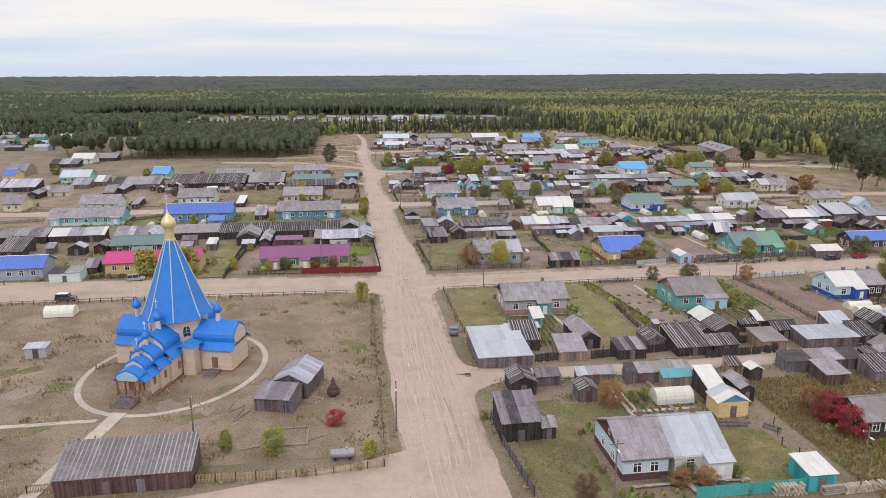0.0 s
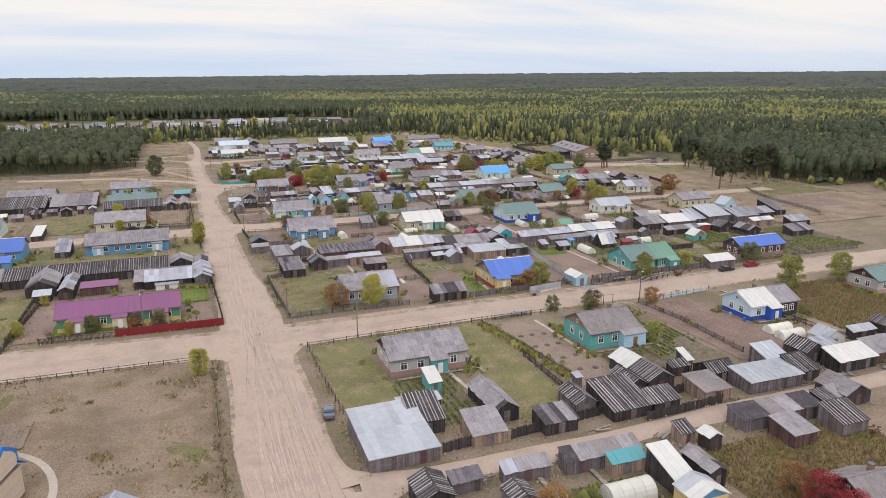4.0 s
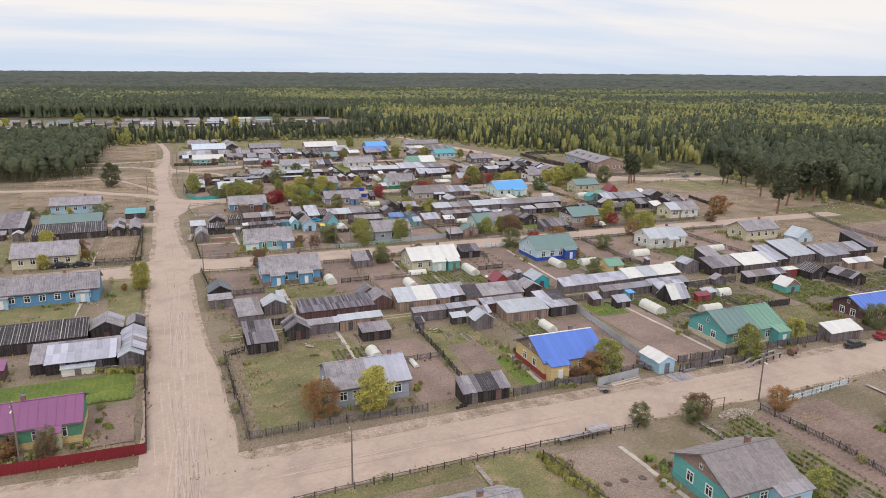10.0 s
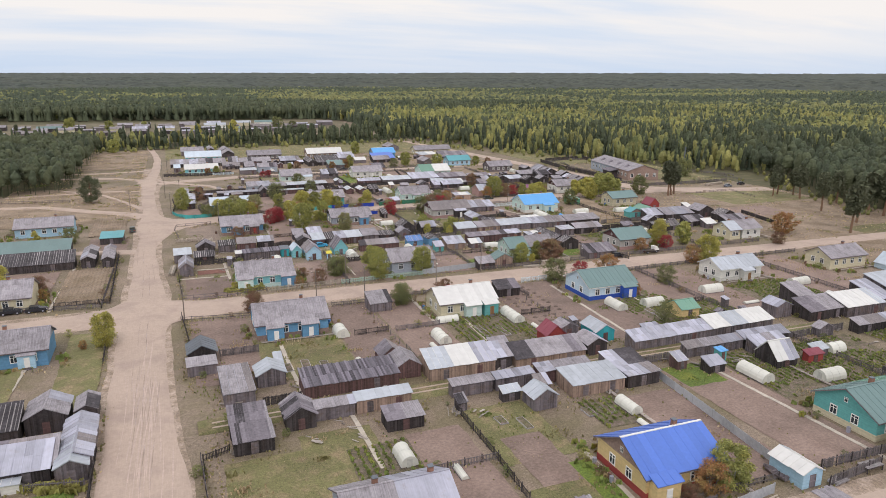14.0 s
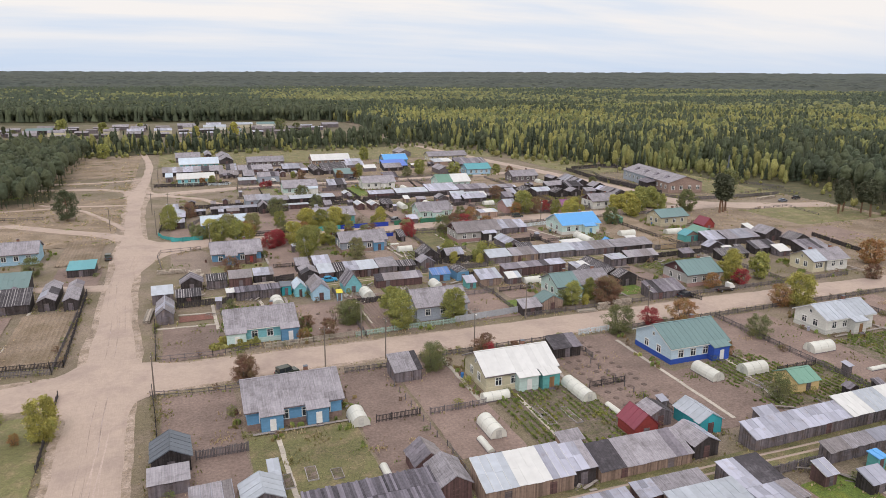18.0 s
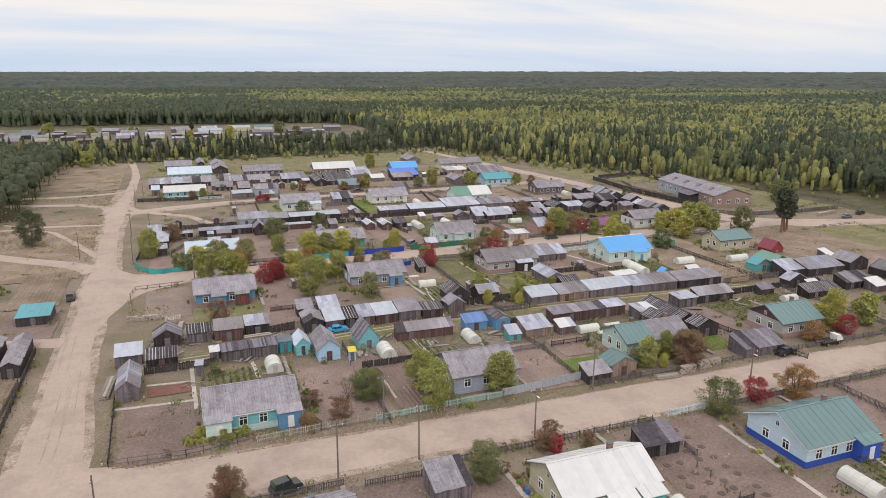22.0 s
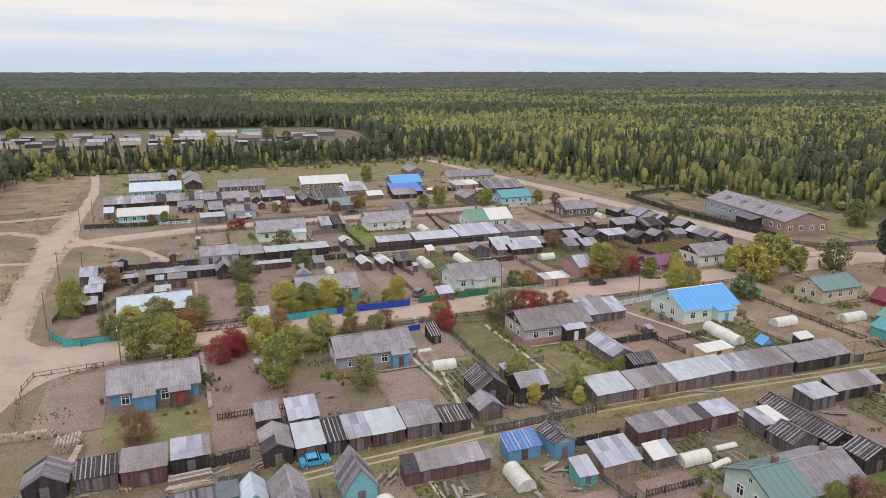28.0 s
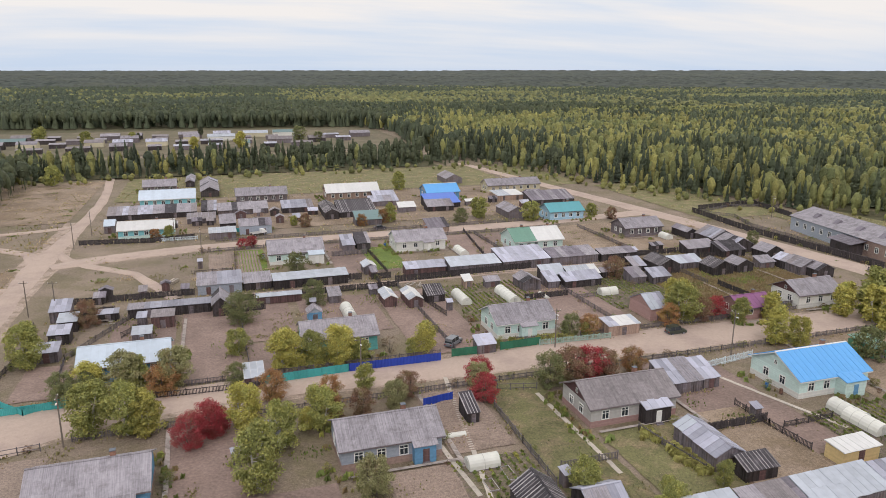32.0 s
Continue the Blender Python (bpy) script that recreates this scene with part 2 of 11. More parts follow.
ROOFS = {
    "grey": (material("asbestos_sheet", (0.305, 0.285, 0.310), var=0.14, island=0.09, obj=0.12, second=(0.220, 0.203, 0.215), amount=0.4, large=0.3, streak=0.5), "sheet", "grey corrugated asbestos"),
    "brown": (material("asbestos_brown", (0.240, 0.215, 0.220), var=0.2, island=0.10, obj=0.1, streak=0.35), "sheet", "brownish corrugated"),
    "metal": (material("galvanised_sheet", (0.370, 0.376, 0.451), rough=0.45, metal=0.25, var=0.09, island=0.26, obj=0.24, grain=1.2, bump=0.08, streak=0.18, second=(0.314, 0.292, 0.318), amount=0.2, large=0.35), "metal", "grey galvanised metal"),
    "metalw": (material("pale_metal_sheet", (0.435, 0.470, 0.525), rough=0.42, metal=0.15, var=0.10, island=0.08, obj=0.12, grain=1.2, bump=0.06), "metal", "pale metal"),
    "dmetal": (material("dark_metal_sheet", (0.13, 0.15, 0.18), rough=0.45, metal=0.2, var=0.15, island=0.08), "metal", "dark metal"),
    "white": (material("white_metal_sheet", (0.66, 0.66, 0.645), rough=0.5, var=0.06, island=0.04, obj=0.05, grain=1.0, bump=0.06), "metal", "bright whitish metal"),
    "whiteblueroof": (material("bluish_white_sheet", (0.52, 0.60, 0.68), rough=0.45, var=0.08, island=0.05, grain=1.0, bump=0.06), "metal", "bluish white metal"),
    "blue": (material("blue_metal_sheet", (0.085, 0.185, 0.60), rough=0.42, var=0.05, island=0.02, bump=0.05), "metal", "blue metal"),
    "skyblue": (material("sky_blue_sheet", (0.10, 0.36, 0.72), rough=0.42, var=0.05, island=0.02, bump=0.05), "metal", "bright sky-blue metal"),
    "tealroof": (material("teal_metal_sheet", (0.145, 0.235, 0.235), rough=0.45, var=0.07, island=0.03, bump=0.05), "metal", "grey-green metal"),
    "turqroof": (material("turquoise_sheet", (0.10, 0.37, 0.42), rough=0.45, var=0.06, island=0.03, bump=0.05), "metal", "turquoise metal"),
    "green": (material("green_metal_sheet", (0.16, 0.325, 0.25), rough=0.45, var=0.07, island=0.03, bump=0.05), "metal", "green metal"),
    "dgreen": (material("dark_green_sheet", (0.07, 0.10, 0.09), rough=0.6, var=0.15, island=0.05), "metal", "dark green"),
    "purple": (material("purple_metal_sheet", (0.24, 0.085, 0.20), rough=0.45, var=0.06, island=0.03, bump=0.05), "metal", "purple-pink metal"),
    "pinkroof": (material("pink_metal_sheet", (0.52, 0.05, 0.20), rough=0.45, var=0.06, island=0.03, bump=0.05), "metal", "bright pink metal"),
    "yellowroof": (material("yellow_metal_sheet", (0.72, 0.62, 0.04), rough=0.45, var=0.05, bump=0.05), "metal", "bright yellow metal"),
    "redroof": (material("red_metal_sheet", (0.23, 0.045, 0.07), rough=0.5, var=0.1, island=0.04, bump=0.05), "metal", "dark red metal"),
    "strip": (material("felt_strips", (0.157, 0.143, 0.172), var=0.2, island=0.62, obj=0.1, streak=0.2), "plank", "patchy striped felt"),
    "plank": (material("grey_roof_boards", (0.190, 0.171, 0.197), var=0.25, island=0.22, obj=0.12), "plank", "weathered plank"),
    "stripe": (material("black_roof_felt", (0.052, 0.046, 0.053), var=0.3, obj=0.25, second=(0.115, 0.105, 0.118), amount=0.35, large=0.3, streak=0.5), "stripe", "battened black felt"),
    "bluestripe": (material("blue_roof_felt", (0.07, 0.20, 0.50), var=0.2), "stripe", "blue battened"),
}
BATTEN = material("batten_wood", (0.30, 0.28, 0.285), var=0.3, obj=0.25, island=0.5)
WHITE = material("white_trim", (0.78, 0.78, 0.75), var=0.06, obj=0.04)
GLASS = material("window_glass", (0.035, 0.045, 0.055), rough=0.08, var=0.1, bump=0.0)
BRICK = material("chimney_brick", (0.27, 0.14, 0.10), var=0.25, laps=0.08)
POLE = material("pole_wood", (0.19, 0.16, 0.135), var=0.2)
FENCE = {
    "grey": material("fence_grey", (0.146, 0.130, 0.136), var=0.2, island=0.3),
    "dark": material("fence_dark", (0.056, 0.048, 0.050), var=0.2, island=0.3),
    "pale": material("fence_pale", (0.42, 0.38, 0.31), var=0.15, island=0.2),
    "tan": material("fence_tan", (0.36, 0.27, 0.17), var=0.15, island=0.22),
    "red": material("fence_red", (0.22, 0.018, 0.028), var=0.06, rough=0.5),
    "turq": material("fence_turquoise", (0.05, 0.36, 0.36), var=0.08, island=0.08, rough=0.6),
    "blue": material("fence_blue", (0.02, 0.06, 0.40), var=0.08, rough=0.5),
    "green": material("fence_green", (0.03, 0.17, 0.10), var=0.1, island=0.08, rough=0.6),
    "mintf": material("fence_mint", (0.35, 0.48, 0.42), var=0.1, island=0.12),
    "white": material("fence_whiteblue", (0.62, 0.70, 0.74), var=0.1, island=0.12),
    "metal": material("fence_metal", (0.40, 0.42, 0.45), var=0.12, island=0.12, rough=0.5),
}


# ---------- mesh helpers ----------
class Shape:
    """Vertices and faces of one mesh, gathered piece by piece."""

    def __init__(self):
        self.v, self.f = [], []

    def poly(self, points, faces):
        k = len(self.v)
        self.v += [tuple(p) for p in points]
        self.f += [tuple(k + i for i in f) for f in faces]
        return self

    def box(self, x0, y0, z0, x1, y1, z1):
        return self.poly([(x0, y0, z0), (x1, y0, z0), (x1, y1, z0), (x0, y1, z0), (x0, y0, z1), (x1, y0, z1), (x1, y1, z1), (x0, y1, z1)],
                         [(3, 2, 1, 0), (4, 5, 6, 7), (0, 1, 5, 4), (1, 2, 6, 5), (2, 3, 7, 6), (3, 0, 4, 7)])

    def slab(self, p, a, b, thick):
        """A flat slab with one corner at p and edges a, b (a x b points out)."""
        p, a, b = Vector(p), Vector(a), Vector(b)
        n = a.cross(b).normalized() * thick
        q = [p, p + a, p + a + b, p + b]
        return self.poly([*q, *(c + n for c in q)], [(3, 2, 1, 0), (4, 5, 6, 7), (0, 1, 5, 4), (1, 2, 6, 5), (2, 3, 7, 6), (3, 0, 4, 7)])

    def prism(self, outline, shift):
        """A flat outline pushed along shift, closed."""
        m = len(outline)
        s = Vector(shift)
        return self.poly([*outline, *(Vector(p) + s for p in outline)],
                         [tuple(range(m))[::-1], tuple(range(m, 2 * m)), *((i, (i + 1) % m, m + (i + 1) % m, m + i) for i in range(m))])

    def tube(self, a, b, r0, r1=None, n=6):
        a, b = Vector(a), Vector(b)
        d = (b - a).normalized()
        u = d.orthogonal().normalized()
        w = d.cross(u)
        r1 = r0 if r1 is None else r1
        ring = lambda c, r: [c + (u * math.cos(t) + w * math.sin(t)) * r for t in [2 * math.pi * i / n for i in range(n)]]
        return self.poly([*ring(a, r0), *ring(b, r1)], [tuple(range(n))[::-1], tuple(range(n, 2 * n)), *((i, (i + 1) % n, n + (i + 1) % n, n + i) for i in range(n))])

    def sweep(self, line, r, n=4):
        """One bent rod along the points of a line."""
        k, m = len(self.v), len(line)
        line = [Vector(p) for p in line]
        for i, p in enumerate(line):
            d = (line[min(m - 1, i + 1)] - line[max(0, i - 1)]).normalized()
            u = Vector((1, 0, 0)) if abs(d.x) < 0.9 else Vector((0, 1, 0))
            w = d.cross(u).normalized()
            u = w.cross(d)
            self.v += [tuple(p + (u * math.cos(2 * math.pi * j / n) + w * math.sin(2 * math.pi * j / n)) * r) for j in range(n)]
        self.f += [(k + i * n + j, k + i * n + (j + 1) % n, k + (i + 1) * n + (j + 1) % n, k + (i + 1) * n + j) for i in range(m - 1) for j in range(n)]
        self.f += [tuple(range(k, k + n))[::-1], tuple(range(k + (m - 1) * n, k + m * n))]
        return self

    def lathe(self, profile, n=16, cx=0, cy=0, turn=0.0):
        k = len(self.v)
        for r, z in profile:
            self.v += [(cx + r * math.cos(turn + 2 * math.pi * i / n), cy + r * math.sin(turn + 2 * math.pi * i / n), z) for i in range(n)]
        for j in range(len(profile) - 1):
            for i in range(n):
                a, b = k + j * n + i, k + j * n + (i + 1) % n
                self.f.append((a, b, b + n, a + n))
        self.f.append(tuple(range(k, k + n))[::-1])
        self.f.append(tuple(range(k + (len(profile) - 1) * n, k + len(profile) * n)))
        return self

    def mesh(self, name, mat, smooth=False):
        me = bpy.data.meshes.new(name)
        me.from_pydata(self.v, [], self.f)
        me.materials.append(mat)
        if smooth:
            me.polygons.foreach_set("use_smooth", [True] * len(me.polygons))
        me.update()
        return me


def part(name, shape, mat, parent, label="", smooth=False):
    """Links a shape (or a ready mesh) as one mesh object under a thing or under a part."""
    ob = new(name, shape if isinstance(shape, bpy.types.Mesh) else shape.mesh(name, mat, smooth))
    ob.parent = parent
    return tagged(ob, label)


def thing(name, x, y, z=0.0, label="", category="", group="", kind="", turn=0.0):
    ob = new(name)
    ob.empty_display_size = 0.3
    ob.matrix_basis = pose(x, y, z, 0, 0, turn)
    return tagged(ob, label, category, group, kind)


def bulk(name, mat, verts, loops, sides, label, category, kind="stuff", smooth=False, tone=None):
    """One large mesh from numpy arrays; every face has the same number of sides."""
    me = bpy.data.meshes.new(name)
    nf = len(loops) // sides
    me.vertices.add(len(verts)); me.loops.add(len(loops)); me.polygons.add(nf)
    me.vertices.foreach_set("co", np.asarray(verts, np.float32).ravel())
    me.loops.foreach_set("vertex_index", np.asarray(loops, np.int32))
    me.polygons.foreach_set("loop_start", np.arange(0, nf * sides, sides, dtype=np.int32))
    me.polygons.foreach_set("loop_total", np.full(nf, sides, np.int32))
    if smooth:
        me.polygons.foreach_set("use_smooth", np.ones(nf, bool))
    if tone is not None:
        me.attributes.new("tone", "FLOAT", "POINT").data.foreach_set("value", np.asarray(tone, np.float32))
    me.materials.append(mat)
    me.update(calc_edges=True)
    me.validate()
    return tagged(new(name, me), label, category, "", kind)


# ---------- houses and sheds ----------
rnd = random.Random(7)
# one window frame with a mullion and a transom, all of one piece
_wx, _wz = (-0.64, -0.52, -0.04, 0.04, 0.52, 0.64), (-0.76, -0.64, 0.24, 0.31, 0.64, 0.75)
_solid = lambda i, j: 0 <= i < 5 and 0 <= j < 5 and (i in (0, 2, 4) or j in (0, 2, 4))
_win = Shape()
_win.v = [(x, y, z) for y in (-0.09, 0.02) for z in _wz for x in _wx]
_wi = lambda i, j, k: k * 36 + j * 6 + i
for i in range(5):
    for j in range(5):
        if _solid(i, j):
            _win.f.append((_wi(i, j, 0), _wi(i + 1, j, 0), _wi(i + 1, j + 1, 0), _wi(i, j + 1, 0)))
            for di, dj, a, b in ((-1, 0, (i, j + 1), (i, j)), (1, 0, (i + 1, j), (i + 1, j + 1)), (0, -1, (i, j), (i + 1, j)), (0, 1, (i + 1, j + 1), (i, j + 1))):
                if not _solid(i + di, j + dj):
                    _win.f.append((_wi(*b, 0), _wi(*a, 0), _wi(*a, 1), _wi(*b, 1)))
WINDOW_MESH = _win.mesh("window", WHITE)
PANE_MESH = Shape().box(-0.51, -0.035, -0.64, 0.51, 0.02, 0.64).mesh("pane", GLASS)
DOOR_MESHES = {}


def window(house, x, y, z, turn=0.0, size=1.0):
    w = part("window", WINDOW_MESH, None, house)
    w.matrix_basis = pose(x, y, z, 0, 0, turn) @ Matrix.Scale(size, 4)
    part("pane", PANE_MESH, None, w)


def door(house, x, y, turn, mat, high=2.0, wide=0.9, z=0.15, name="door"):
    key = (mat.name, high, wide)
    if key not in DOOR_MESHES:
        s = Shape().box(-wide / 2, -0.06, 0, wide / 2, 0.02, high)
        for i in range(3):
            s.box(-wide / 2 + 0.04, -0.09, 0.2 + i * (high - 0.4) / 2 - 0.05, wide / 2 - 0.04, -0.06, 0.2 + i * (high - 0.4) / 2 + 0.05)
        DOOR_MESHES[key] = s.mesh("door", mat)
    d = part(name, DOOR_MESHES[key], None, house)
    d.matrix_basis = pose(x, y, z, 0, 0, turn)


HOUSES = []
SHEDS = []
PIECES = [300]
BATTENS = [60]
PATCHED = {"grey": ("brown", "metal", "plank", "stripe"), "metal": ("metalw", "grey", "grey", "brown"), "brown": ("grey", "plank", "metal"), "plank": ("stripe", "grey"), "white": ("metalw", "metal")}


def covering(house, p, a, b, roof, near=False, name="roof"):
    """One roof slope: a runs along the eave, b up the slope. Sheets, boards or battens lie on it as separate pieces."""
    mat, how, _ = ROOFS[roof]
    p, a, b = Vector(p), Vector(a), Vector(b)
    la, lb = a.length, b.length
    ua, ub = a / la, b / lb
    n = ua.cross(ub)
    base = Shape().slab(p, a, b, 0.07)
    if how == "stripe":
        ob = part(name, base, mat, house)
        k = max(3, round(la / 0.58))
        q = None
        joined = Shape()
        for i in range(k + 1):
            at = p + n * 0.07 + ua * (min(la - 0.12, i * la / k) + rnd.uniform(-0.1, 0.1) * (0 < i < k))
            if BATTENS[0] > 0:
                BATTENS[0] -= 1
                if q is None:
                    q = Shape().slab((0, 0, 0), ua * 0.15, ub * lb, 0.05).mesh("batten", BATTEN)
                part("batten", q, None, ob).location = at
            else:
                joined.slab(at, ua * rnd.uniform(0.08, 0.2), ub * lb * rnd.uniform(0.9, 1.0), 0.05)
        if joined.v:
            tagged(part("batten_rest", joined, BATTEN, ob), "", "", "", "stuff")
        return
    if how == "sheet":
        ka, kb = max(2, round(la / 1.0)), max(1, round(lb / 1.6))
    elif how == "metal":
        ka, kb = max(2, round(la / 1.15)), 1 if lb < (6.5 if house.name.startswith(("house", "church", "long")) else 3.4) else 2
    else:
        ka, kb = max(3, round(la / 0.33)), 1 if lb < 5 else 2
    sa, sb = la / ka, lb / kb
    if near and PIECES[0] > 0 and how != "plank":
        ob = part(name, base, mat, house)
        q = Shape().slab((0, 0, 0), ua * (sa + 0.03), ub * (sb + (0.1 if kb > 1 else 0.02)), 0.025).mesh("roof_sheet", mat)
        for i in range(ka):
            for j in range(kb):
                part("roof_sheet", q, None, ob).location = p + ua * (i * sa) + ub * (j * sb - (0.05 if j else 0)) + n * (0.075 + 0.02 * ((i + j) % 2) + rnd.uniform(0, 0.01))
                PIECES[0] -= 1
        return
    whole = not house.name.startswith(("house", "church", "long"))
    if not whole:
        ob = part(name, base, mat, house)
        base = Shape()
    plain = house.name.startswith("cottage")
    kinds, kind_of = [mat], [0] * len(base.f)
    run_len = pick = 0
    for i in range(ka):
        if whole and not plain and run_len <= 0:
            run_len, pick = rnd.randrange(2, 6), 0
            if rnd.random() < 0.34 and roof in PATCHED:
                other = ROOFS[rnd.choice(PATCHED[roof])][0]
                if other not in kinds:
                    kinds.append(other)
                pick = kinds.index(other)
        run_len -= 1
        for j in range(kb):
            if how == "plank":
                g = rnd.uniform(0.01, 0.05)
                base.slab(p + ua * (i * sa + g) + ub * (j * sb - rnd.uniform(0, 0.25)) + n * (0.07 + 0.03 * j + rnd.uniform(0, 0.02)), ua * (sa - g), ub * (sb + rnd.uniform(0.02, 0.2)), 0.03)
            else:
                rag = rnd.uniform(0, 0.16) if whole and not plain else 0.0
                tip = n * (rnd.uniform(-0.01, 0.035) if whole and not plain else 0.0)
                base.slab(p + ua * (i * sa) + ub * (j * sb - (0.05 if j else 0) - rag) + n * (0.072 + 0.02 * ((i + j) % 2)), ua * (sa + 0.02) + tip, ub * (sb + 0.04 + rag), 0.025)
            kind_of += [pick] * 6
    if how == "metal":
        for i in range(ka + 1):
            base.slab(p + ua * min(la - 0.05, i * sa) + n * 0.115, ua * 0.05, ub * lb, 0.03)
            kind_of += [0] * 6
    ob = tagged(part(name, base, mat, house) if whole else part("roofing", base, mat, ob), "", "", "", "stuff")
    for m in kinds[1:]:
        ob.data.materials.append(m)
    if len(kinds) > 1:
        ob.data.polygons.foreach_set("material_index", kind_of)


def shell(house, w, d, typ, e, slope, low, up, gable, ins, band):
    """Walls under the roof: a lower band, the boards above it and the gables."""
    x, y = w / 2 - ins, d / 2 - ins
    if typ == "x":
        top = e + slope * ins - 0.02
        ridge = e + slope * d / 2 - 0.02
    elif typ == "y":
        top = e + slope * ins - 0.02
        ridge = e + slope * w / 2 - 0.02
    if band:
        part("base_band", Shape().box(-x - 0.03, -y - 0.03, 0, x + 0.03, y + 0.03, band), low, house)
    if typ in "xy":
        if house.name.startswith("cottage"):
            part("wall", Shape().box(-x, -y, 0, x, y, top).prism([(-x, -y, top), (-x, y, top), (-x, 0, ridge)], (2 * x, 0, 0)), up, house)
            return
        part("wall", Shape().box(-x, -y, max(0, band - 0.02), x, y, top), up, house)
        if typ == "x":
            for sx in (-x, x - 0.12):
                part("gable", Shape().prism([(sx, -y, top), (sx, y, top), (sx, 0, ridge)], (0.12, 0, 0)), gable, house)
        else:
            for sy in (-y, y - 0.12):
                part("gable", Shape().prism([(-x, sy, top), (0, sy, ridge), (x, sy, top)], (0, 0.12, 0)), gable, house)
    elif typ == "l":
        z0, z1 = e + slope * ins - 0.02, e + slope * (d - ins) - 0.02
        part("wall", Shape().prism([(-x, -y, 0), (-x, -y, z0), (-x, y, z1), (-x, y, 0)][::-1], (2 * x, 0, 0)), up, house)
    else:
        part("wall", Shape().box(-x, -y, 0, x, y, e - 0.02), up, house)


def roofs(house, w, d, typ, e, slope, roof, near=False):
    x, y = w / 2, d / 2
    if typ == "x":
        h = slope * y
        covering(house, (-x, -y, e), (w, 0, 0), (0, y, h), roof, near)
        covering(house, (x, y, e), (-w, 0, 0), (0, -y, h), roof)
        if not house.name.startswith("cottage"):
            part("ridge_cap", Shape().box(-x, -0.16, e + h + 0.02, x, 0.16, e + h + 0.14), WHITE if roof in ("blue", "skyblue") else ROOFS[roof][0], house)
    elif typ == "y":
        h = slope * x
        covering(house, (-x, y, e), (0, -d, 0), (x, 0, h), roof, near)
        covering(house, (x, -y, e), (0, d, 0), (-x, 0, h), roof)
        if not house.name.startswith("hut") or d > 6:
            part("ridge_cap", Shape().box(-0.12, -y, e + h + 0.02, 0.12, y, e + h + 0.13), ROOFS[roof][0], house)
    else:
        s = slope if typ == "l" else 0.09
        covering(house, (-x, -y, e), (w, 0, 0), (0, d, s * d), roof, near)


def house(x, y, w, d, e, slope, wall, roof, near=False, windows=None, chimney=1, words="", side=2, band=1.0):
    """A one-storey house; x, y is the south-west corner of its roof."""
    up, low, gab, desc = HOUSE_WALLS[wall]
    label = f"{desc} house with {ROOFS[roof][2]} roof" + (" " + words if words else "")
    h = thing("house", x + w / 2, y + d / 2, 0, label, "house", "village houses")
    HOUSES.append((x, y, w, d))
    shell(h, w, d, "x", e, slope, WALLS[low], WALLS[up], WALLS[gab], 0.45, band)
    roofs(h, w, d, "x", e, slope, roof, near)
    n = windows if windows is not None else max(2, int(w / 3.2))
    span = w - 2.4
    for i in range(n):
        window(h, -span / 2 + span * (i + 0.5) / n, -d / 2 + 0.45, 1.85)
    for i in range(side):
        window(h, -w / 2 + 0.45, (i - (side - 1) / 2) * d / 3.2, 1.85, -90)
    if x > -2 and y < 230 and d > 8:
        window(h, -w / 2 + 0.45, 0, e + slope * d * 0.19, -90, 0.5)
    for i in range(chimney):
        cx = (i + 0.5) / chimney * w - w / 2 + (0.18 * w if chimney == 1 else 0)
        z = e + slope * d / 2
        c = part("chimney", Shape().box(cx - 0.3, 0.1, z - 0.5, cx + 0.3, 0.7, z + 0.75), BRICK, h)
        part("chimney_cap", Shape().box(cx - 0.36, 0.04, z + 0.75, cx + 0.36, 0.76, z + 0.83), ROOFS["dmetal"][0], c)
    # fascia boards along the eave and up the gable ends
    f = Shape().box(-w / 2, -d / 2 - 0.03, e - 0.16, w / 2, -d / 2 + 0.03, e + 0.02)
    for s in (-1, 1):
        f.slab((-w / 2 - 0.02, s * d / 2, e - 0.1), (0.04, 0, 0) if s < 0 else (0, -s * d / 2, slope * d / 2), (0, -s * d / 2, slope * d / 2) if s < 0 else (0.04, 0, 0), 0.14)
    part("fascia", f, WHITE if wall in ("whiteblue", "white", "aqua", "mint") else WALLS["wood"], h)
    return h


def porch(h, x, w, d, hd, e, wall, roof, door_mat=None):
    """A closed entrance porch on the south side of house h of depth hd, x from its middle."""
    y = -hd / 2 + 0.45
    up = WALLS[wall]
    part("porch", Shape().prism([(x - w / 2, y, 0), (x - w / 2, y, e + 0.5), (x - w / 2, y - d, e - 0.05), (x - w / 2, y - d, 0)], (w, 0, 0)), up, h)
    covering(h, (x - w / 2 - 0.2, y - d - 0.3, e - 0.15), (w + 0.4, 0, 0), (0, d + 0.3, 0.62), roof, name="porch_roof")
    door(h, x + 0.1, y - d, 0, door_mat or WHITE)
    part("steps", Shape().box(x - 0.5, y - d - 0.7, 0, x + 0.7, y - d, 0.16).box(x - 0.4, y - d - 0.4, 0.16, x + 0.6, y - d, 0.32), WALLS["wood"], h)


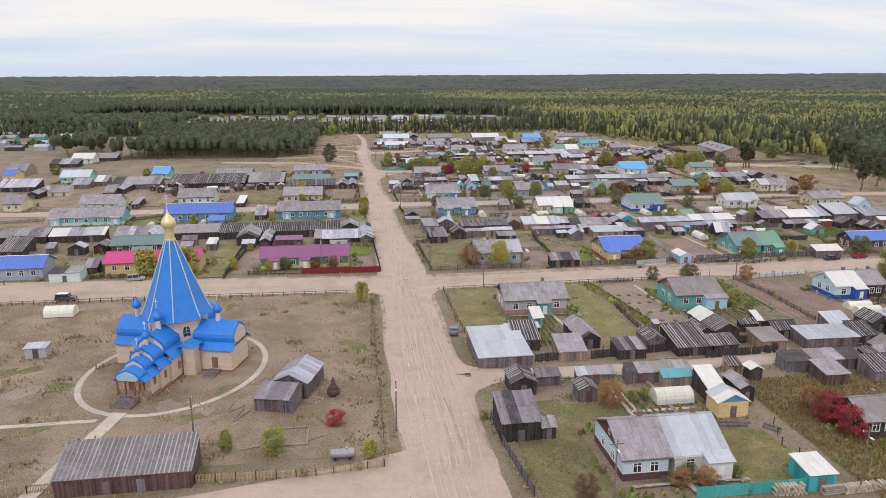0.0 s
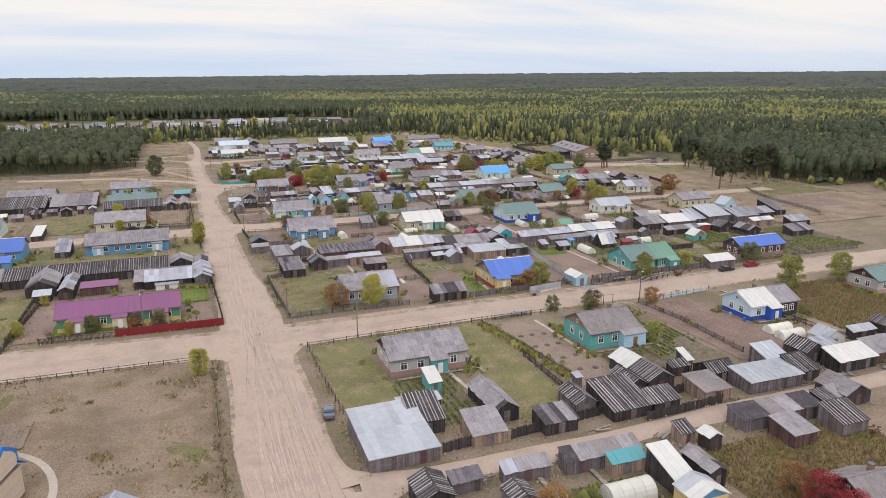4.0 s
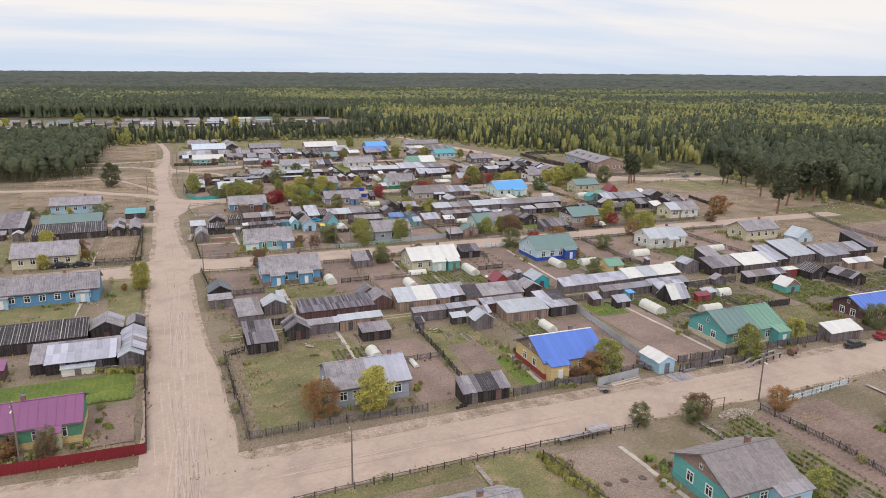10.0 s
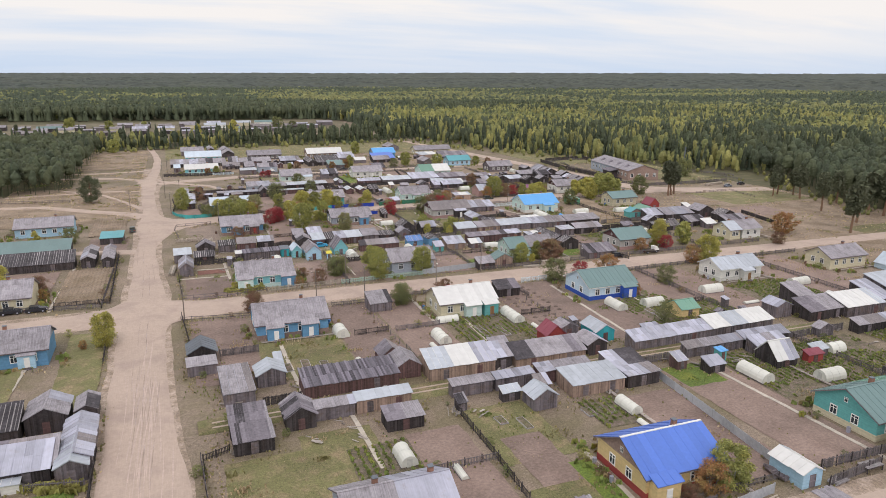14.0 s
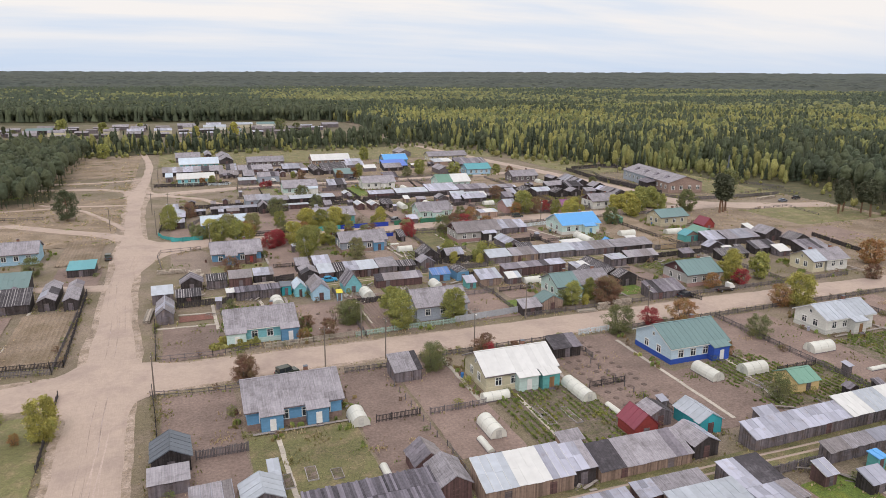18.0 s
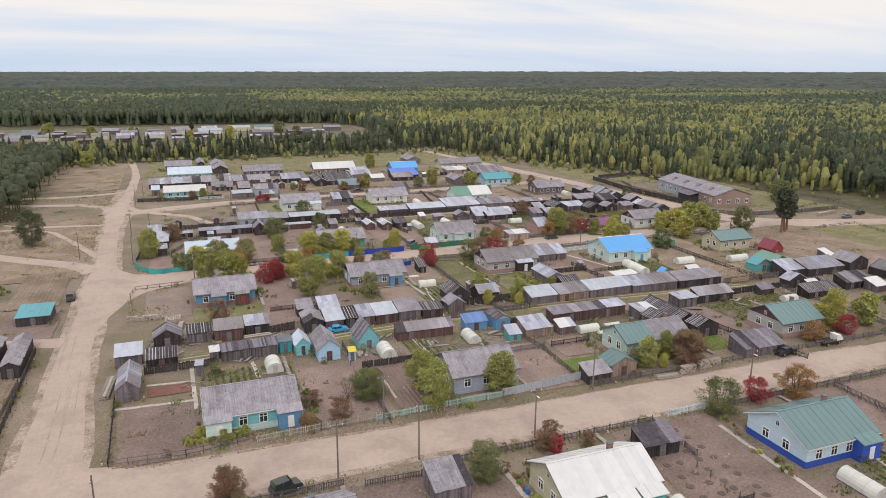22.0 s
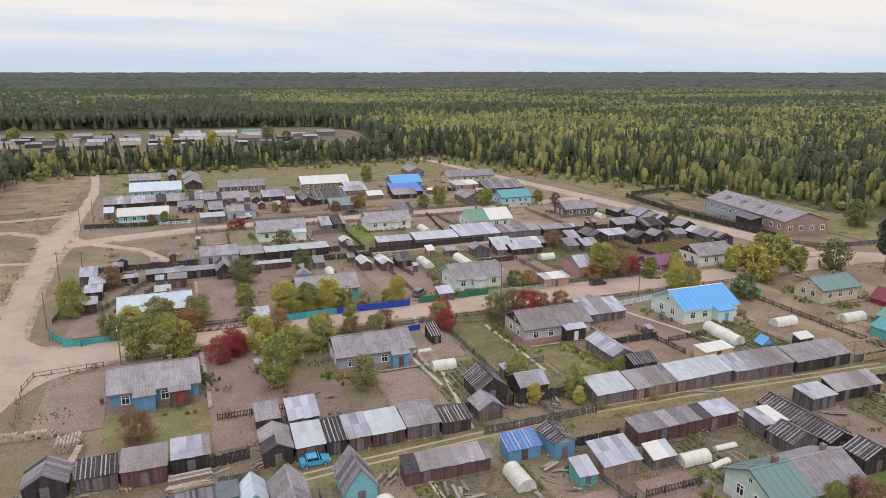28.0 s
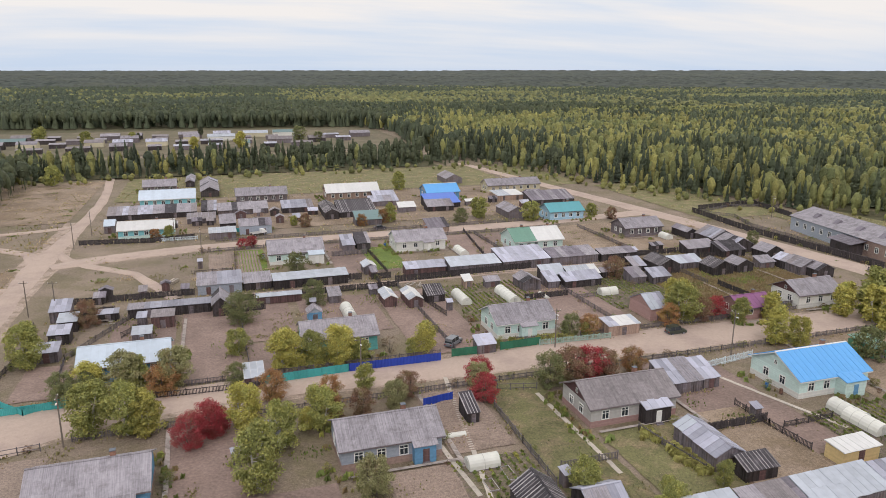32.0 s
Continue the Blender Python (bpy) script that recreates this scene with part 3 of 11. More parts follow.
def shed(x, y, w, d, typ, e, slope, wall, roof, near=False, doors=1, words=""):
    up, low, gab, desc = HOUSE_WALLS[wall]
    form = {"x": "gabled", "y": "gabled", "l": "lean-to", "f": "flat-roofed"}[typ]
    label = f"{desc} {'' if words else form + ' '}shed with {ROOFS[roof][2]} roof" + (" " + words if words else "")
    if len(label.replace("-", " ").split()) > 12:
        label = f"{desc} shed with {ROOFS[roof][2].split()[0]} roof" + (" " + words if words else "")
    if len(label.replace("-", " ").split()) > 12:
        label = f"{desc.split()[0]} shed with {ROOFS[roof][2].split()[0]} roof {words}"
    name = "cottage" if "settlement" in words else "barn" if typ == "l" and w > 8.5 else "hut" if typ == "y" else "garage" if typ == "f" else "shed"
    label = label.replace(" shed ", f" {name} ")
    if typ == "l" and slope == 0.18 and name != "cottage":
        e, slope = max(1.55, e * 0.76), slope * min(1.9, 1.2 + 2.4 / max(d, 2))
    if typ == "f":
        e *= 0.88
    h = thing(name, x + w / 2, y + d / 2, 0, label, name, f"village {name}s", turn=((x * 13.7 + y * 7.3) % 1 - 0.5) * 3.0)
    SHEDS.append((x, y, w, d))
    shell(h, w, d, typ, e, slope, None, WALLS[up], WALLS[gab], 0.18, 0)
    roofs(h, w, d, typ, e, slope, roof, near)
    if name != "cottage" and wall in ("dark", "wood", "tan", "redwood") and y < 270:
        bd, xw, yw = Shape(), w / 2 - 0.18, d / 2 - 0.18
        top = e + (slope * 0.18 if typ != "f" else 0) - 0.06
        k = -xw
        while k < xw - 0.1:
            b = rnd.uniform(0.14, 0.26)
            bd.box(k, -yw - rnd.uniform(0.02, 0.05), rnd.uniform(0, 0.12), min(xw, k + b - 0.015), -yw, top + (slope * (xw - abs(k + b / 2)) if typ == "y" else 0) - rnd.uniform(0, 0.06))
            k += b
        k = -yw
        while k < yw - 0.1:
            b = rnd.uniform(0.14, 0.26)
            bd.box(-xw - rnd.uniform(0.02, 0.05), k, rnd.uniform(0, 0.12), -xw, min(yw, k + b - 0.015), top + (slope * (k + yw) if typ == "l" else slope * (yw - abs(k + b / 2)) if typ == "x" else 0) - rnd.uniform(0, 0.06))
            k += b
        tagged(part("boarding", bd, WALLS[up], h), "", "", "", "stuff")
    for i in range(doors if w < 8 else doors * 2):
        k = doors if w < 8 else doors * 2
        door(h, -w / 2 + w * (i + 0.5) / k, -d / 2 + 0.18, 0, WALLS["redwood" if (x * 7 + i) % 3 < 1 else "wood"], min(1.8, e - 0.2), 1.0 if w > 3 else 0.7, 0.05)
    return h


# ---------- ground, roads, plots ----------
SOIL = material("garden_soil", (0.226, 0.160, 0.134), var=0.25, grain=2.4, second=(0.264, 0.190, 0.160), amount=0.65, obj=0.14, bump=0.4, speck=0.2)
SAND = material("road_sand", (0.462, 0.360, 0.298), var=0.07, grain=1.6, second=(0.392, 0.302, 0.256), amount=0.5, obj=0.0, large=0.07, bump=0.25, speck=0.12)
ROADWAY = material("main_road_sand", (0.462, 0.360, 0.298), var=0.07, grain=1.6, second=(0.392, 0.302, 0.256), amount=0.45, obj=0.0, large=0.07, bump=0.25, speck=0.1, streak=0.11)
TRACK = material("rut_sand", (0.345, 0.266, 0.222), var=0.2, grain=1.2, second=(0.418, 0.334, 0.308), amount=0.5, obj=0.05, large=0.2)
DRY = material("dry_grass_ground", (0.205, 0.150, 0.098), var=0.26, grain=2.6, second=(0.285, 0.216, 0.158), amount=0.68, large=0.07, obj=0.06, bump=0.6, speck=0.8)
LAWN = material("green_grass_ground", (0.152, 0.146, 0.060), var=0.3, grain=2.8, second=(0.238, 0.184, 0.106), amount=0.48, obj=0.14, large=0.16, bump=0.6, speck=0.8)
BRIGHT = material("bright_grass", (0.12, 0.175, 0.03), var=0.25, grain=2.5, second=(0.20, 0.22, 0.03), amount=0.4, obj=0.1, bump=0.6, speck=0.8)
WEEDS = material("autumn_weeds", (0.160, 0.115, 0.054), var=0.3, grain=1.2, second=(0.16, 0.15, 0.045), amount=0.5, obj=0.1, bump=0.7, speck=0.8)
PALE = material("pale_garden_soil", (0.29, 0.222, 0.18), var=0.2, grain=2.2, second=(0.245, 0.187, 0.15), amount=0.6, obj=0.08, bump=0.5, speck=0.7)
VEGGIE = material("vegetable_bed", (0.119, 0.108, 0.056), var=0.32, grain=2.4, second=(0.190, 0.141, 0.118), amount=0.6, obj=0.1, bump=0.7, large=0.5, speck=0.8)
FLOOR = material("forest_floor", (0.085, 0.08, 0.035), var=0.3, second=(0.14, 0.115, 0.06), amount=0.4)
GROUND = material("common_ground", (0.243, 0.188, 0.142), var=0.24, grain=1.8, second=(0.178, 0.145, 0.088), amount=0.66, obj=0.0, large=0.05, bump=0.6, speck=0.8)

g_n = 60
g_xs = [-5000 + 10000 * i / g_n for i in range(g_n + 1)]
g_ys = [-700 + 6000 * i / g_n for i in range(g_n + 1)]
bulk("ground", GROUND, [(x, y, 0.0) for y in g_ys for x in g_xs],
     [k for j in range(g_n) for i in range(g_n) for k in (j * (g_n + 1) + i, j * (g_n + 1) + i + 1, (j + 1) * (g_n + 1) + i + 1, (j + 1) * (g_n + 1) + i)],
     4, "sandy ground with thin dry autumn grass", "ground", "structure")


def wob(x, y, size=1.0, scale=0.15):
    return noise.noise((x * scale, y * scale, 3.1)) * size + noise.noise((x * scale * 4, y * scale * 4, 8.2)) * size * 0.35


def strip(name, mat, line, z, label, category, step=1.4, rough=0.55, kind="structure"):
    """A ragged-edged band along (x, y, half width) points."""
    pts = []
    for (x0, y0, w0), (x1, y1, w1) in zip(line, line[1:]):
        n = max(1, int(math.hypot(x1 - x0, y1 - y0) / step))
        pts += [(x0 + (x1 - x0) * i / n, y0 + (y1 - y0) * i / n, w0 + (w1 - w0) * i / n) for i in range(n)]
    pts.append(line[-1])
    v = []
    for i, (x, y, w) in enumerate(pts):
        a, b = pts[max(0, i - 1)], pts[min(len(pts) - 1, i + 1)]
        d = Vector((b[0] - a[0], b[1] - a[1])).normalized()
        for s in (-1, -0.8, 0.8, 1):
            k = w * s + (wob(x + s * 50, y, rough, 0.09) if abs(s) == 1 else 0)
            v.append((x + d.y * k, y - d.x * k, z - ((0.235 if z < 0.262 else 0.01) if abs(s) == 1 else 0)))
    loops = [q for i in range(len(pts) - 1) for j in range(3) for q in (4 * i + j, 4 * i + 4 + j, 4 * i + 5 + j, 4 * i + 1 + j)]
    ob = bulk(name, mat, v, [loops[k + 3 - m] for k in range(0, len(loops), 4) for m in range(4)], 4, label, category, kind)
    return ob


def patch(x0, y0, x1, y1, mat, z=0.03, label="", name="garden_plot", ragged=0.35, furrow=0.0, along="y"):
    """A piece of cultivated or grassy ground with an uneven rim; furrow: spacing of raised ridges."""
    s = Shape()
    rim = []
    for (ax, ay), (bx, by) in (((x0, y0), (x1, y0)), ((x1, y0), (x1, y1)), ((x1, y1), (x0, y1)), ((x0, y1), (x0, y0))):
        n = max(2, int(math.hypot(bx - ax, by - ay) / 1.5))
        rim += [(ax + (bx - ax) * i / n, ay + (by - ay) * i / n) for i in range(n)]
    s.poly([(x + wob(x, y + 9, ragged, 0.5), y + wob(x + 31, y, ragged, 0.5), z) for x, y in rim], [tuple(range(len(rim)))])
    if furrow:
        a, b, c, d = (x0, x1, y0, y1) if along == "y" else (y0, y1, x0, x1)
        k = a + furrow / 2
        while k < b - furrow / 2:
            n = max(2, int((d - c) / 2))
            h = [0.17 + 0.06 * noise.noise((k * 3, i * 0.9, 1)) for i in range(n + 1)]
            row = []
            for i in range(n + 1):
                q = c + 0.3 + (d - c - 0.6) * i / n
                j = k + 0.06 * noise.noise((k, q * 0.6, 5))
                for off, hh in ((-furrow * 0.36, 0), (0, h[i]), (furrow * 0.36, 0)):
                    row.append((j + off, q, z + 0.004 + hh) if along == "y" else (q, j + off, z + 0.004 + hh))
            f = [t for i in range(n) for t in ((3 * i, 3 * i + 1, 3 * i + 4, 3 * i + 3), (3 * i + 1, 3 * i + 2, 3 * i + 5, 3 * i + 4))]
            s.poly(row, f if along == "y" else [t[::-1] for t in f])
            k += furrow
    ob = new(name, s.mesh(name, mat))
    return tagged(ob, label, "ground", "", "structure")


# ground under the woods
for a, b, c, d in ((-900, 462, 158, 545), (-2600, 735, 2600, 5200), (262, 100, 2600, 735), (298, -300, 2600, 100), (-160, 285, -38, 460)):
    patch(a, b, c, d, FLOOR, 0.02, "dark needle-strewn forest floor", "forest_floor", 3.0)

# sand roads
strip("road", ROADWAY, [(-1, -260, 6.6), (-1.3, -110, 6.6), (-1.5, -84, 6.0), (-1.8, -66, 6.4), (-1.8, -40, 6.4), (-1.4, -20, 5.7), (-0.8, 0, 6.2), (-1.2, 15, 6.2), (-1.1, 32, 6.0), (-1.6, 45, 5.2), (-2.4, 60, 4.8), (-2.9, 92, 4.5), (-2.6, 106, 5.6), (-2.5, 120, 4.1), (-3.3, 146, 3.2), (-3.9, 168, 2.8), (-3.2, 184, 2.8), (-2.8, 196, 4.4), (-2.6, 206, 4.6), (-3.2, 226, 2.8), (-4.4, 247, 2.6), (-5.0, 272, 2.6), (-5.4, 300, 3.6), (-4.2, 325, 2.6), (-3.0, 345, 2.3), (-2.2, 395, 1.9), (-4, 430, 1.8), (-8, 470, 1.8)],
      0.26, "wide pale sandy dirt road with wheel tracks", "road")
strip("road", SAND, [(-260, 3.5, 8), (-104, 3.5, 9), (-60, 1.5, 7.4), (-22, -1.6, 6.8), (-8, -3, 6.6), (4, -3.2, 5.6), (16, -3.1, 5.0), (27, -2.7, 5.0), (50, -2.6, 5.1), (75, -2.6, 5.0), (95, -2.3, 4.9), (120, -1.6, 4.8), (150, -0.6, 5), (230, 0, 5)], 0.252, "pale sandy village street crossing the main road", "road")
strip("road", SAND, [(-250, 112, 4), (-120, 106, 4.4), (-20, 106, 4.6), (-4, 106.5, 8), (3, 107.5, 7.4), (9, 106.5, 5.6), (46, 106.4, 4.4), (82, 105.4, 5), (140, 105.8, 4), (235, 104, 4)], 0.256, "pale sandy side street between gardens", "road")
strip("road", SAND, [(-4, 203, 7), (2, 203, 8.6), (10, 205, 7), (18, 206.5, 5), (40, 209.5, 4.2), (80, 207.4, 4.2), (126, 207.6, 5.6), (166, 205.8, 4.6), (215, 206, 5), (240, 196, 5)], 0.254, "pale sandy side street lined with birches", "road")
strip("road", SAND, [(-2, 300, 3), (14, 306, 4), (33, 310.5, 3.4), (54, 312.3, 3.2), (115, 311.6, 3.8), (165, 315, 3.6), (190, 318, 4)], 0.25, "sandy street near the end of the village", "road")
strip("road", SAND, [(172, 470, 2.6), (182, 400, 3), (192, 330, 4), (200, 270, 4), (205, 215, 5), (222, 200, 6), (260, 190, 5)], 0.258, "sandy track along the edge of the woods", "road")
strip("road", SAND, [(-5, 300, 2.4), (-10, 316, 1.8), (-20, 325, 1.8), (-60, 335, 2)], 0.248, "sandy track over the common", "road")
strip("road", SAND, [(-3, 352, 1.8), (-12, 349, 1.6), (-24, 346, 1.6), (-70, 350, 2)], 0.246, "sandy track over the common", "road")
strip("road", SAND, [(-4, 318, 1.6), (1, 307, 1.6), (8, 298, 1.6), (20, 287, 1.5), (31, 262, 1.3)], 0.245, "sandy track over the common", "road")
strip("road", SAND, [(6, -60, 3.4), (14, -60.5, 2.2), (40, -61, 2.0), (66, -60, 2.2), (110, -60, 2.2)], 0.249, "sandy back lane between rows of sheds", "road")
strip("road", SAND, [(-2, -88, 6), (-14, -91, 5), (-40, -97, 5), (-120, -110, 5)], 0.251, "sandy street in front of the churchyard", "road")
strip("road", SAND, [(-4.5, 219, 3.4), (-12, 228, 3.0), (-24, 237, 2.8), (-42, 252, 2.6), (-90, 262, 2.4)], 0.247, "sandy track over the common", "road")
strip("road", SAND, [(-5.5, 234, 1.4), (-14, 255, 1.1), (-22, 273, 1.0), (-40, 292, 1.0)], 0.2475, "sandy track over the common", "road")
strip("road", SAND, [(-5, 280, 1.6), (-24, 284, 1.2), (-60, 280, 1.2)], 0.2455, "sandy track over the common", "road")
strip("road", SAND, [(-6, 166, 2.6), (-14, 168, 2.0), (-26, 171, 1.8)], 0.2485, "sandy lane beside a row of sheds", "road")

# half-bare verges with drifted sand along the roads
VERGE = material("sandy_verge", (0.262, 0.200, 0.146), var=0.24, grain=2.4, second=(0.420, 0.328, 0.268), amount=0.72, large=0.22, obj=0.0, bump=0.5, speck=0.6)
strip("road_verge", VERGE, [(-1.5, -118, 8.0), (-1.6, -84, 7.4), (-1.6, -40, 8.0), (-1.2, -16, 7.6), (-0.9, 10, 7.4), (-1.2, 32, 7.4), (-2.4, 60, 6.6), (-2.9, 92, 6.6), (-2.6, 120, 6.4), (-3.3, 146, 5.0), (-3.6, 176, 4.8), (-2.9, 196, 6.0), (-3.2, 226, 4.8), (-4.6, 260, 4.4)], 0.065, "half-bare sandy verge beside the main road", "verge", 1.4, 1.6)
strip("road_verge", VERGE, [(-90, 2.6, 10.2), (-40, 0.4, 9.2), (4, -2.2, 8.0), (30, -1.2, 7.6), (60, -1.2, 7.7), (95, -1.2, 7.4), (125, -0.6, 7), (170, 0, 7)], 0.062, "half-bare sandy verge beside a village street", "verge", 1.4, 1.3)
strip("road_verge", VERGE, [(-40, 107, 7.0), (6, 106.5, 7.6), (46, 106.2, 6.2), (82, 105.2, 6.4), (140, 105.6, 5.6)], 0.059, "half-bare sandy verge beside a side street", "verge", 1.4, 1.2)
strip("road_verge", VERGE, [(-4.6, 256, 4.6), (-5.2, 285, 5.4), (-4.6, 304, 7.0), (-5, 330, 5.0), (-5, 360, 4.0)], 0.068, "half-bare sandy verge beside the main road", "verge", 1.4, 1.6)
strip("road_verge", VERGE, [(-3, 204, 9.5), (10, 205.5, 9), (24, 208, 6.6), (60, 208.6, 5.8), (126, 207.6, 7.2), (170, 206, 6.4)], 0.056, "half-bare sandy verge beside a side street", "verge", 1.4, 1.2)
strip("road_verge", VERGE, [(-3, 301, 5.0), (14, 306, 5.6), (33, 310.5, 5.0), (80, 312, 5.0), (140, 313, 5.4)], 0.053, "half-bare sandy verge beside a side street", "verge", 1.4, 1.2)
strip("road_verge", VERGE, [(-4.5, 219, 5.2), (-12, 228, 4.8), (-24, 237, 4.4), (-42, 252, 4.0)], 0.05, "half-bare sandy verge beside a track", "verge", 1.4, 1.2)


def fillet(hub, *pts):
    """The worn sand inside a road junction, bounded by a curve through the points."""
    rim, z = [], 0.2432 + 0.0002 * len(fillets)
    P = [Vector((*p, 0)) for p in (pts[0], *pts, pts[-1])]
    for a, b, c, d in zip(P, P[1:], P[2:], P[3:]):
        for k in range(6):
            t = k / 6
            q = 0.5 * (2 * b + (c - a) * t + (2 * a - 5 * b + 4 * c - d) * t * t + (3 * b - a - 3 * c + d) * t ** 3)
            rim.append((q.x + wob(q.x, q.y + 5, 0.3, 0.2), q.y + wob(q.x + 9, q.y, 0.3, 0.2), z - 0.18))
    inner = [(x + (hub[0] - x) * 0.10, y + (hub[1] - y) * 0.10, z) for x, y, _ in rim]
    n = len(rim)
    s_ = Shape().poly([*rim, *inner, (*hub, z)], [t for i in range(n - 1) for t in ((i, i + 1, n + i + 1, n + i), (n + i, n + i + 1, 2 * n))])
    if sum(a[0] * b[1] - b[0] * a[1] for a, b in zip([*rim, hub], [*rim[1:], hub, rim[0]])) < 0:
        s_.f = [f[::-1] for f in s_.f]
    fillets.append(tagged(new("road_corner", s_.mesh("road_corner", SAND)), "worn sandy corner of a road junction", "road", "", "structure"))


fillets = []
fillet((-1, -3), (5.2, 22), (4.9, 12), (4.6, 6.6), (5.5, 3.4), (7.6, 2.2), (13.5, 1.8))
fillet((-1, -3), (14, -8.2), (8.0, -9.0), (5.7, -11.5), (4.3, -14.6), (4.1, -24))
fillet((-1.5, -3), (-20.6, -8.3), (-11.9, -9.3), (-8.6, -10.4), (-6.9, -13.1), (-6.9, -19.4))
fillet((-3, 106), (-16.7, 111.5), (-11.8, 112.4), (-8, 116), (-5.6, 121.2), (-5.6, 139.5))
fillet((-3, 106), (-0.2, 151), (0.3, 131), (1.5, 119.8), (2.9, 114.4), (5.7, 111.5), (13.3, 110.8))
fillet((-3, 106), (17.3, 101.8), (8.7, 101.2), (4.0, 99), (1.9, 96.0), (1.6, 86))
fillet((-3, 106), (-15, 101.2), (-10, 98.5), (-7.4, 95.5), (-6.4, 92.0), (-6.6, 84))
fillet((-2.5, 205), (18, 211), (8.3, 210.3), (2.1, 216), (-0.2, 222.9), (-0.6, 236))
fillet((-2.5, 205), (16, 198.4), (9, 196), (4.6, 190), (1.2, 180), (-0.8, 170))
fillet((-2, -92), (-23.9, -88.6), (-16.6, -88.2), (-10.7, -88.0), (-8.2, -86.4), (-7.4, -83.5), (-7.6, -74))
fillet((0, -60), (13, -58.6), (8.5, -57), (5.4, -54), (4.7, -44))
fillet((0, -60), (13, -62.4), (8.5, -64.5), (5.3, -68.2), (4.6, -78))
strip("lane", LAWN, [(6, 49.5, 2.4), (60, 50, 2.8), (130, 48.5, 2.8)], 0.244, "grassy back lane between sheds", "lane")
strip("lane", LAWN, [(5, 147.5, 2.2), (30, 149, 2.8), (51, 150.8, 2.8), (84, 152.8, 2.2), (106, 152.2, 2.2), (150, 149, 2)], 0.244, "grassy back lane between sheds", "lane")
# wheel tracks in the main road and in the streets: many thin curving ruts
tr = random.Random(3)
rut_v, rut_l = [], []


def rut(pts, w):
    k = len(rut_v)
    for i, (x, y) in enumerate(pts):
        (ax, ay), (bx, by) = pts[max(0, i - 1)], pts[min(len(pts) - 1, i + 1)]
        L = math.hypot(bx - ax, by - ay)
        h = w * tr.uniform(0.5, 1.2) * (0.2 if i in (0, len(pts) - 1) else 1)
        rut_v.append((x - (by - ay) / L * h, y + (bx - ax) / L * h, 0.264 + 0.000004 * len(rut_l)))
        rut_v.append((x + (by - ay) / L * h, y - (bx - ax) / L * h, 0.264 + 0.000004 * len(rut_l)))
    for i in range(len(pts) - 1):
        rut_l.extend((k + 2 * i, k + 2 * i + 1, k + 2 * i + 3, k + 2 * i + 2))


def ruts(count, deep, thin, far_):
    for c in range(count):
        y0, dx, slope_ = tr.uniform(-124, 60), tr.gauss(-0.6, 2.0), tr.gauss(0, 0.025)
        ph, am, wl_, n_ = tr.random() * 6, tr.uniform(0.1, 0.8), tr.uniform(0.04, 0.14), tr.randrange(5, 20)
        for off in (0, 1.5):
            rut([(-1.4 + (dx + off) * (1 - 0.003 * max(0, y0 + 2 * i + 20)) + slope_ * 2 * i + am * math.sin(ph + wl_ * (y0 + 2 * i)), y0 + 2 * i) for i in range(n_)], tr.uniform(*thin))
    for c in range(count // 7):
        x0, ph, n_ = tr.choice((-80, -50, -30, 10, 36, 60, 84)) + tr.uniform(-8, 8), tr.random() * 6, tr.randrange(6, 18)
        yc = -3.3 + tr.gauss(0, 1.4)
        for off in (0, 1.5):
            rut([(x0 + 2.5 * i, yc + off + 0.012 * max(0, x0 + 2.5 * i - 50) + 0.5 * math.sin(ph + 0.05 * (x0 + 2.5 * i))) for i in range(n_)], tr.uniform(*thin))
    for c in range(far_):
        y0, dx, n_ = tr.uniform(60, 290), tr.gauss(0, 1.0), tr.randrange(4, 12)
        ph = tr.random() * 6
        for off in (-0.75, 0.75):
            rut([(np.interp(y0 + 2.5 * i, (60, 92, 120, 168, 196, 247, 300), (-2.4, -2.9, -2.5, -3.9, -2.8, -4.4, -5.4)) + dx + off + 0.3 * math.sin(ph + 0.08 * (y0 + 2.5 * i)), y0 + 2.5 * i) for i in range(n_)], tr.uniform(*thin))
    bulk("wheel_tracks", deep, rut_v, rut_l, 4, "thin curving wheel ruts pressed into the sand", "road")
    rut_v.clear(); rut_l.clear()


ruts(46, TRACK, (0.04, 0.10), 8)
ruts(46, material("loose_pale_sand", (0.50, 0.39, 0.335), var=0.12, grain=1.6, obj=0.0, speck=0.2), (0.05, 0.13), 0)

# ---------- woods ----------
rs = np.random.RandomState(11)


